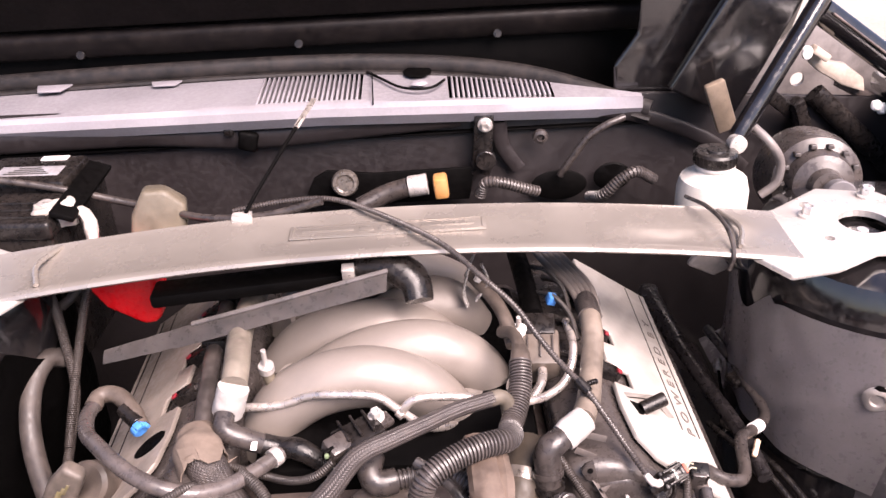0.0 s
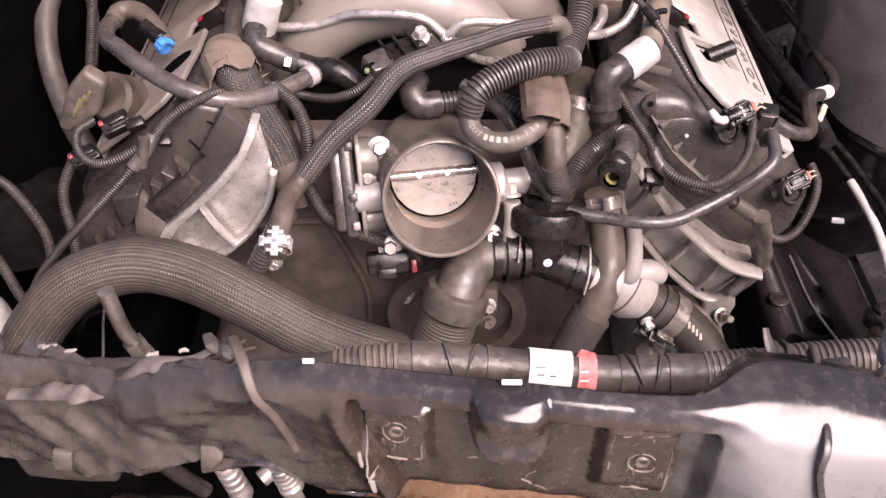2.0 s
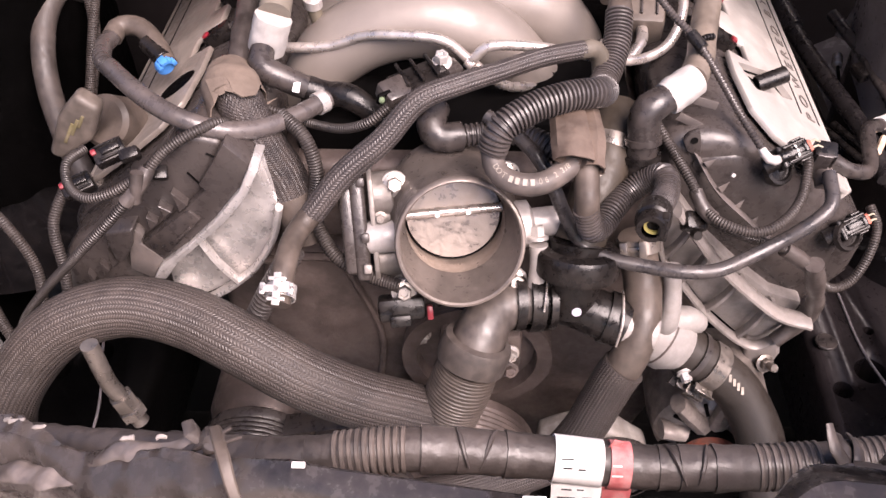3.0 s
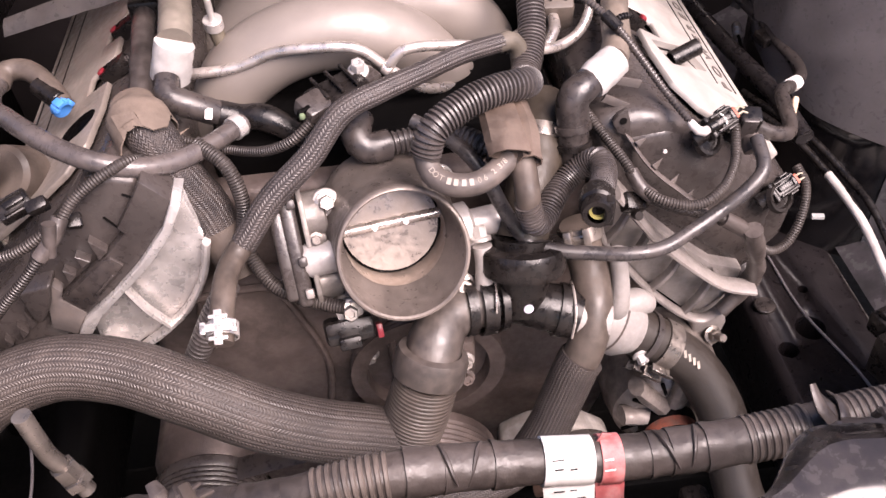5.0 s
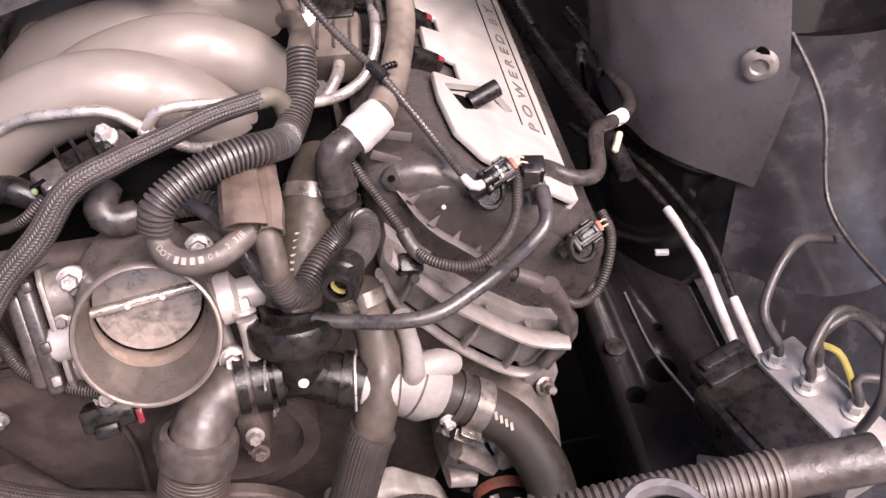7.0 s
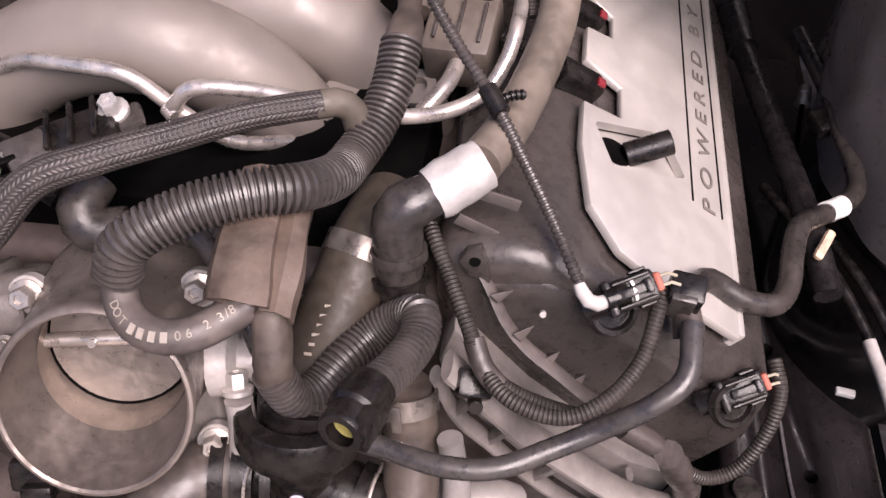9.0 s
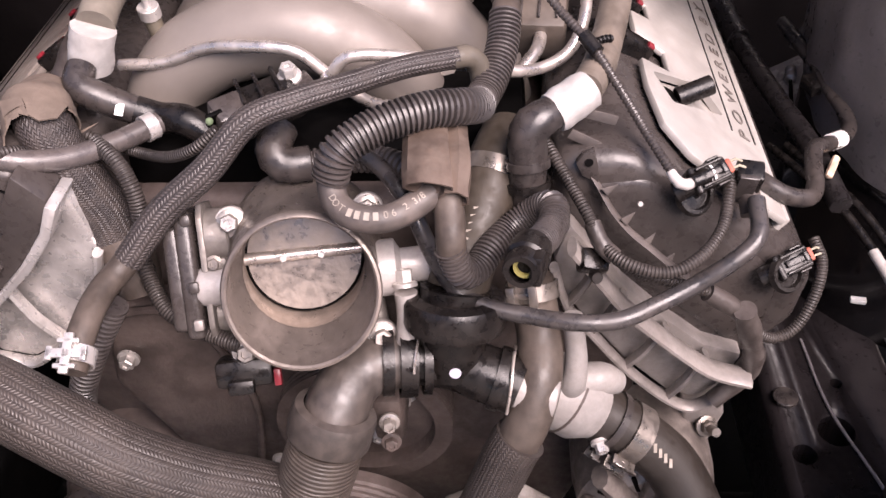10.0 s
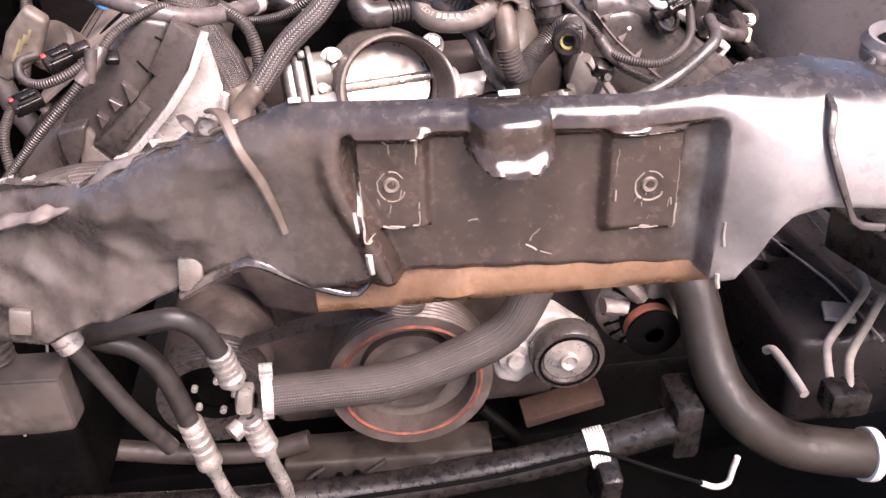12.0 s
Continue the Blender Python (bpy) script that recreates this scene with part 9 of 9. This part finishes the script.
for x, y, z in ((-0.345, 0.64, 0.772), (-0.385, 0.642, 0.733)):
    s = thing("cam_sensor_plug", (x, y, z), "black cam sensor connector with a red lock", "connector", group="cam sensor plugs")
    m = pose(x, y, z, 30, -10, 30)
    part("shell", block(bmesh.new(), (0.027, 0.017, 0.014), m, 0.002), PLASTIC, s)
    for k in (-0.006, 0.006):
        part("guide_rail", block(bmesh.new(), (0.02, 0.0018, 0.0034), m @ pose(0.001, k, 0.0078), 0.0005, 1), PLASTIC, s)
    part("latch", block(bmesh.new(), (0.016, 0.0055, 0.004), m @ pose(0.002, 0, 0.009), 0.001), PLASTIC, s)
    part("lock_tab", block(bmesh.new(), (0.0045, 0.005, 0.0035), m @ pose(-0.0115, 0.003, 0.0075), 0.001), RED_DARK, s, "red lock tab")
hose("heater_pipe", [(-0.452, 0.905, 0.775), (-0.468, 0.885, 0.79), (-0.477, 0.855, 0.778), (-0.475, 0.82, 0.755), (-0.466, 0.79, 0.73), (-0.45, 0.76, 0.71), (-0.43, 0.73, 0.69), (-0.4, 0.7, 0.66)], 0.0118, surface("tan_hose", (0.032, 0.0265, 0.024), 0.5, dust=0.4, dust_colour=(0.08, 0.062, 0.052)), "tan-grey heater hose beside the engine", "hose", seg=18)
for pts, r in (([(-0.50, 0.98, 0.86), (-0.47, 0.94, 0.84), (-0.45, 0.90, 0.80), (-0.44, 0.87, 0.75), (-0.45, 0.82, 0.68)], 0.006), ([(-0.43, 1.0, 0.86), (-0.432, 0.94, 0.83), (-0.438, 0.88, 0.77), (-0.447, 0.83, 0.70)], 0.0055), ([(-0.42, 0.99, 0.85), (-0.45, 0.95, 0.835), (-0.50, 0.91, 0.80), (-0.55, 0.86, 0.74), (-0.58, 0.80, 0.66), (-0.59, 0.72, 0.56)], 0.0065), ([(-0.56, 0.95, 0.83), (-0.57, 0.90, 0.80), (-0.60, 0.86, 0.76)], 0.009)):
    hose("battery_wiring", pts, r, LOOM, "dusty black wiring hanging below the battery", "wire loom", seg=10)
bm = roughen(block(bmesh.new(), (0.05, 0.04, 0.035), pose(-0.56, 0.93, 0.85, 10, 10, 20), 0.005), 0.004, 60, 1)
whole("ground_lug", bm, CAST_DIRTY, "corroded cable lug bundle near the battery", "connector")
bm = lathe(bmesh.new(), [(0, 0.07), (0.02, 0.07), (0.035, 0.06), (0.045, 0.03), (0.05, -0.05), (0, -0.05)], axis((-0.545, 0.585, 0.53), (0, 0, 1)), 28)
whole("washer_bottle", bm, surface("milky_bottle", (0.5, 0.48, 0.46), 0.4, dust=0.3), "milky white fluid bottle in the corner", "bottle")

# ---- right rear ----
res = thing("brake_reservoir", (0.37, 1.03, 0.84), "white brake fluid reservoir with a black cap", "reservoir")
part("tank", lathe(bmesh.new(), [(0, 0), (0.044, 0.002), (0.046, 0.01), (0.046, 0.055), (0.042, 0.07), (0.03, 0.078), (0.024, 0.082), (0.024, 0.09), (0, 0.09)], axis((0.366, 1.045, 0.836), (0, 0, 1)), 36), surface("aged_white_plastic", (0.5, 0.475, 0.44), 0.4, dust=0.3, dust_colour=(0.36, 0.31, 0.26), vary=0.1), res, "white translucent tank")
part("neck", lathe(bmesh.new(), [(0.024, 0), (0.026, 0.001), (0.026, 0.004), (0.024, 0.005)], axis((0.366, 1.045, 0.921), (0, 0, 1)), 28), SLEEVE_WHITE, res)
bm = lathe(bmesh.new(), [(0.026, 0), (0.0275, 0.002), (0.0275, 0.014), (0.025, 0.017), (0.012, 0.017), (0.011, 0.019), (0, 0.019)], axis((0.366, 1.045, 0.926), (0, 0, 1)), 36)
capb = part("cap", bm, PLASTIC, res, "black screw cap")
bm = bmesh.new()
for k in range(28):
    q = 2 * math.pi * k / 28
    block(bm, (0.0016, 0.002, 0.012), Matrix.Translation((0.366 + 0.0275 * math.cos(q), 1.045 + 0.0275 * math.sin(q), 0.934)) @ Matrix.Rotation(q, 4, "Z"), 0)
part("grip_rib", bm, PLASTIC, capb)
mast = thing("brake_booster", (0.50, 1.16, 0.85), "black brake booster with a stepped round face", "brake booster")
part("shell", lathe(bmesh.new(), [(0, 0.06), (0.02, 0.06), (0.024, 0.045), (0.04, 0.04), (0.046, 0.02), (0.06, 0.012), (0.066, -0.02), (0.066, -0.06), (0, -0.06)], axis((0.52, 1.09, 0.872), (-0.1, -1, 0.25)), 40), PLASTIC_GREY, mast)
bm = bmesh.new()
for k in range(14):
    q = 2 * math.pi * k / 14
    block(bm, (0.008, 0.006, 0.014), axis((0.52, 1.09, 0.872), (-0.1, -1, 0.25)) @ pose(0.05 * math.cos(q), 0.05 * math.sin(q), 0.02), 0.001)
part("rim_tab", bm, PLASTIC_GREY, mast)
part("knob", drum(bmesh.new(), (0.522, 1.025, 0.882), (-0.1, -1, 0.25), 0.02, 0.02), surface("grey_knob", (0.1, 0.095, 0.1), 0.4), mast)
hose("washer_hose", [(0.42, 1.1, 0.96), (0.445, 1.07, 0.938), (0.462, 1.07, 0.91), (0.46, 1.07, 0.881), (0.441, 1.07, 0.863)], 0.006, surface("pale_grey_hose", (0.12, 0.108, 0.105), 0.45), "pale grey hose curling behind the reservoir", seg=12)
hose("firewall_conduit", [(0.075, 1.25, 0.80), (0.085, 1.24, 0.825), (0.11, 1.235, 0.825), (0.14, 1.235, 0.815), (0.165, 1.24, 0.805)], 0.009, CONDUIT, "corrugated conduit at the firewall opening", "conduit", ribs=(0.005, 0.002))
hose("firewall_conduit", [(0.25, 1.275, 0.775), (0.265, 1.24, 0.794), (0.289, 1.235, 0.82), (0.315, 1.24, 0.83), (0.348, 1.26, 0.806)], 0.009, CONDUIT, "corrugated conduit near the reservoir", "conduit", ribs=(0.005, 0.002))
hose("firewall_tube", [(0.203, 1.275, 0.815), (0.211, 1.272, 0.829), (0.242, 1.27, 0.876), (0.27, 1.27, 0.896), (0.3, 1.275, 0.906)], 0.0055, RUBBER, "dark tube up the firewall", "pipe", seg=12)
fv = thing("heater_valve", (0.0, 1.24, 0.82), "orange plastic heater valve with a silver sleeve", "valve")
part("sleeve", drum(bmesh.new(), (-0.035, 1.24, 0.825), (1, 0, 0.12), 0.0165, 0.03), BRIGHT, fv, "silver sleeve")
part("body", block(bmesh.new(), (0.022, 0.03, 0.034), pose(0.015, 1.24, 0.824, 0, -5), 0.005), ORANGE, fv, "orange plastic body")
part("hose", tube([(-0.035, 1.24, 0.825), (-0.07, 1.24, 0.815), (-0.11, 1.23, 0.80)], 0.015, seg=18), RUBBER, fv)
fb = thing("firewall_bracket", (0.085, 1.27, 0.85), "black bracket with a bolt on the firewall", "bracket")
part("strap", block(bmesh.new(), (0.03, 0.012, 0.1), pose(0.083, 1.283, 0.87, 0, 4), 0.003), PLASTIC, fb)
part("boss", drum(bmesh.new(), (0.086, 1.277, 0.85), (0, -1, 0), 0.016, 0.014), PLASTIC, fb)
part("bolt", bolt(bmesh.new(), (0.087, 1.277, 0.905), (0, -1, 0), 0.008, 0.014), ZINC, fb)
for x, y, z, a in ((0.548, 1.28, 0.905, 35), (0.58, 1.28, 0.868, 62)):
    bm = block(bmesh.new(), (0.12, 0.02, 0.02), pose(x, y, z, 10, a, 30), 0.003)
    whole("fender_bracket", bm, PLASTIC, "black stay between fender and cowl", "bracket", "fender brackets")
cream = thing("cream_bracket", (0.63, 1.29, 0.94), "tan painted metal bracket at the fender edge", "bracket")
CREAM = surface("tan_paint", (0.42, 0.35, 0.29), 0.45, dust=0.3)
part("plate", slab(bmesh.new(), [(0.588, 0.985), (0.605, 0.968), (0.64, 0.962), (0.672, 0.938), (0.678, 0.915), (0.64, 0.928), (0.6, 0.952), (0.585, 0.965)], 0.02, Matrix.Translation((0, 1.3, 0)) @ FRONT, 0.004, 2), CREAM, cream)
part("fold", block(bmesh.new(), (0.03, 0.02, 0.012), pose(0.592, 1.29, 0.985, 0, 35), 0.003), CREAM, cream)
side = thing("cowl_side_panel", (0.68, 1.42, 0.62), "grey painted cowl side panel with holes behind the brake booster", "panel", kind="structure")
GREY_PANEL = surface("grey_side_paint", (0.15, 0.135, 0.132), 0.4, dust=0.4, dust_colour=(0.24, 0.21, 0.195), vary=0.4, patch=14, bump=0.2)
body = part("sheet", slab(bmesh.new(), [(0.5, 0.62), (0.87, 0.61), (0.84, 0.9), (0.765, 0.932), (0.652, 1.02), (0.6, 0.985), (0.546, 0.92), (0.5, 0.9)], 0.008, Matrix.Translation((0, 1.42, 0)) @ FRONT, 0.002), GREY_PANEL, side)
holes = bmesh.new()
for x, z, r in ((0.7, 0.9, 0.014), (0.735, 0.865, 0.009), (0.62, 0.9, 0.012), (0.59, 0.93, 0.007)):
    drum(holes, (x, 1.45, z), (0, -1, 0), r, 0.08, 16)
carve(body, holes)
for a, b, r, mat in (((0.589, 1.3, 1.045), (0.74, 1.3, 0.938), 0.013, GLOSS), ((0.597, 1.3, 0.919), (0.77, 1.3, 0.76), 0.011, PLASTIC), ((0.64, 1.32, 0.93), (0.79, 1.32, 0.85), 0.006, CAST_DIRTY)):
    mid = (Vector(a) + Vector(b)) / 2 + Vector((0.004, 0, -0.003))
    part("fender_rail", tube([a, mid, b], r, seg=12, flat=1.5), mat, side)
part("rail_seam", tube([(0.6, 1.285, 1.045), (0.67, 1.285, 0.995), (0.735, 1.285, 0.948)], 0.002, seg=8), CAST_DIRTY, side)
for x, z in ((0.69, 0.898), (0.7, 0.892), (0.569, 0.987)):
    part("white_clip", roughen(drum(bmesh.new(), (x, 1.29, z), (0.2, -1, 0.2), 0.009, 0.01, 14, 0.3), 0.002, 120), WHITE, side, "white plastic clip")
mc2 = thing("pedal_valve", (0.37, 0.98, 0.8), "black valve with a grey flange under the brace end", "valve")
part("flange", roughen(slab(bmesh.new(), [(-0.036, -0.012), (-0.014, 0.02), (0.012, 0.024), (0.03, 0.008), (0.024, -0.018), (0.0, -0.03)], 0.012, Matrix.Translation((0.36, 0.985, 0.822)) @ FRONT, 0.004, 3), 0.001, 60), CAST_GREY, mc2, "grey cast flange")
part("body", drum(bmesh.new(), (0.384, 0.978, 0.826), (0.1, -0.9, 0.35), 0.017, 0.03, 24), PLASTIC, mc2)
part("cap", drum(bmesh.new(), (0.386, 0.952, 0.836), (0.1, -0.9, 0.35), 0.013, 0.012, 20), PLASTIC_GREY, mc2)
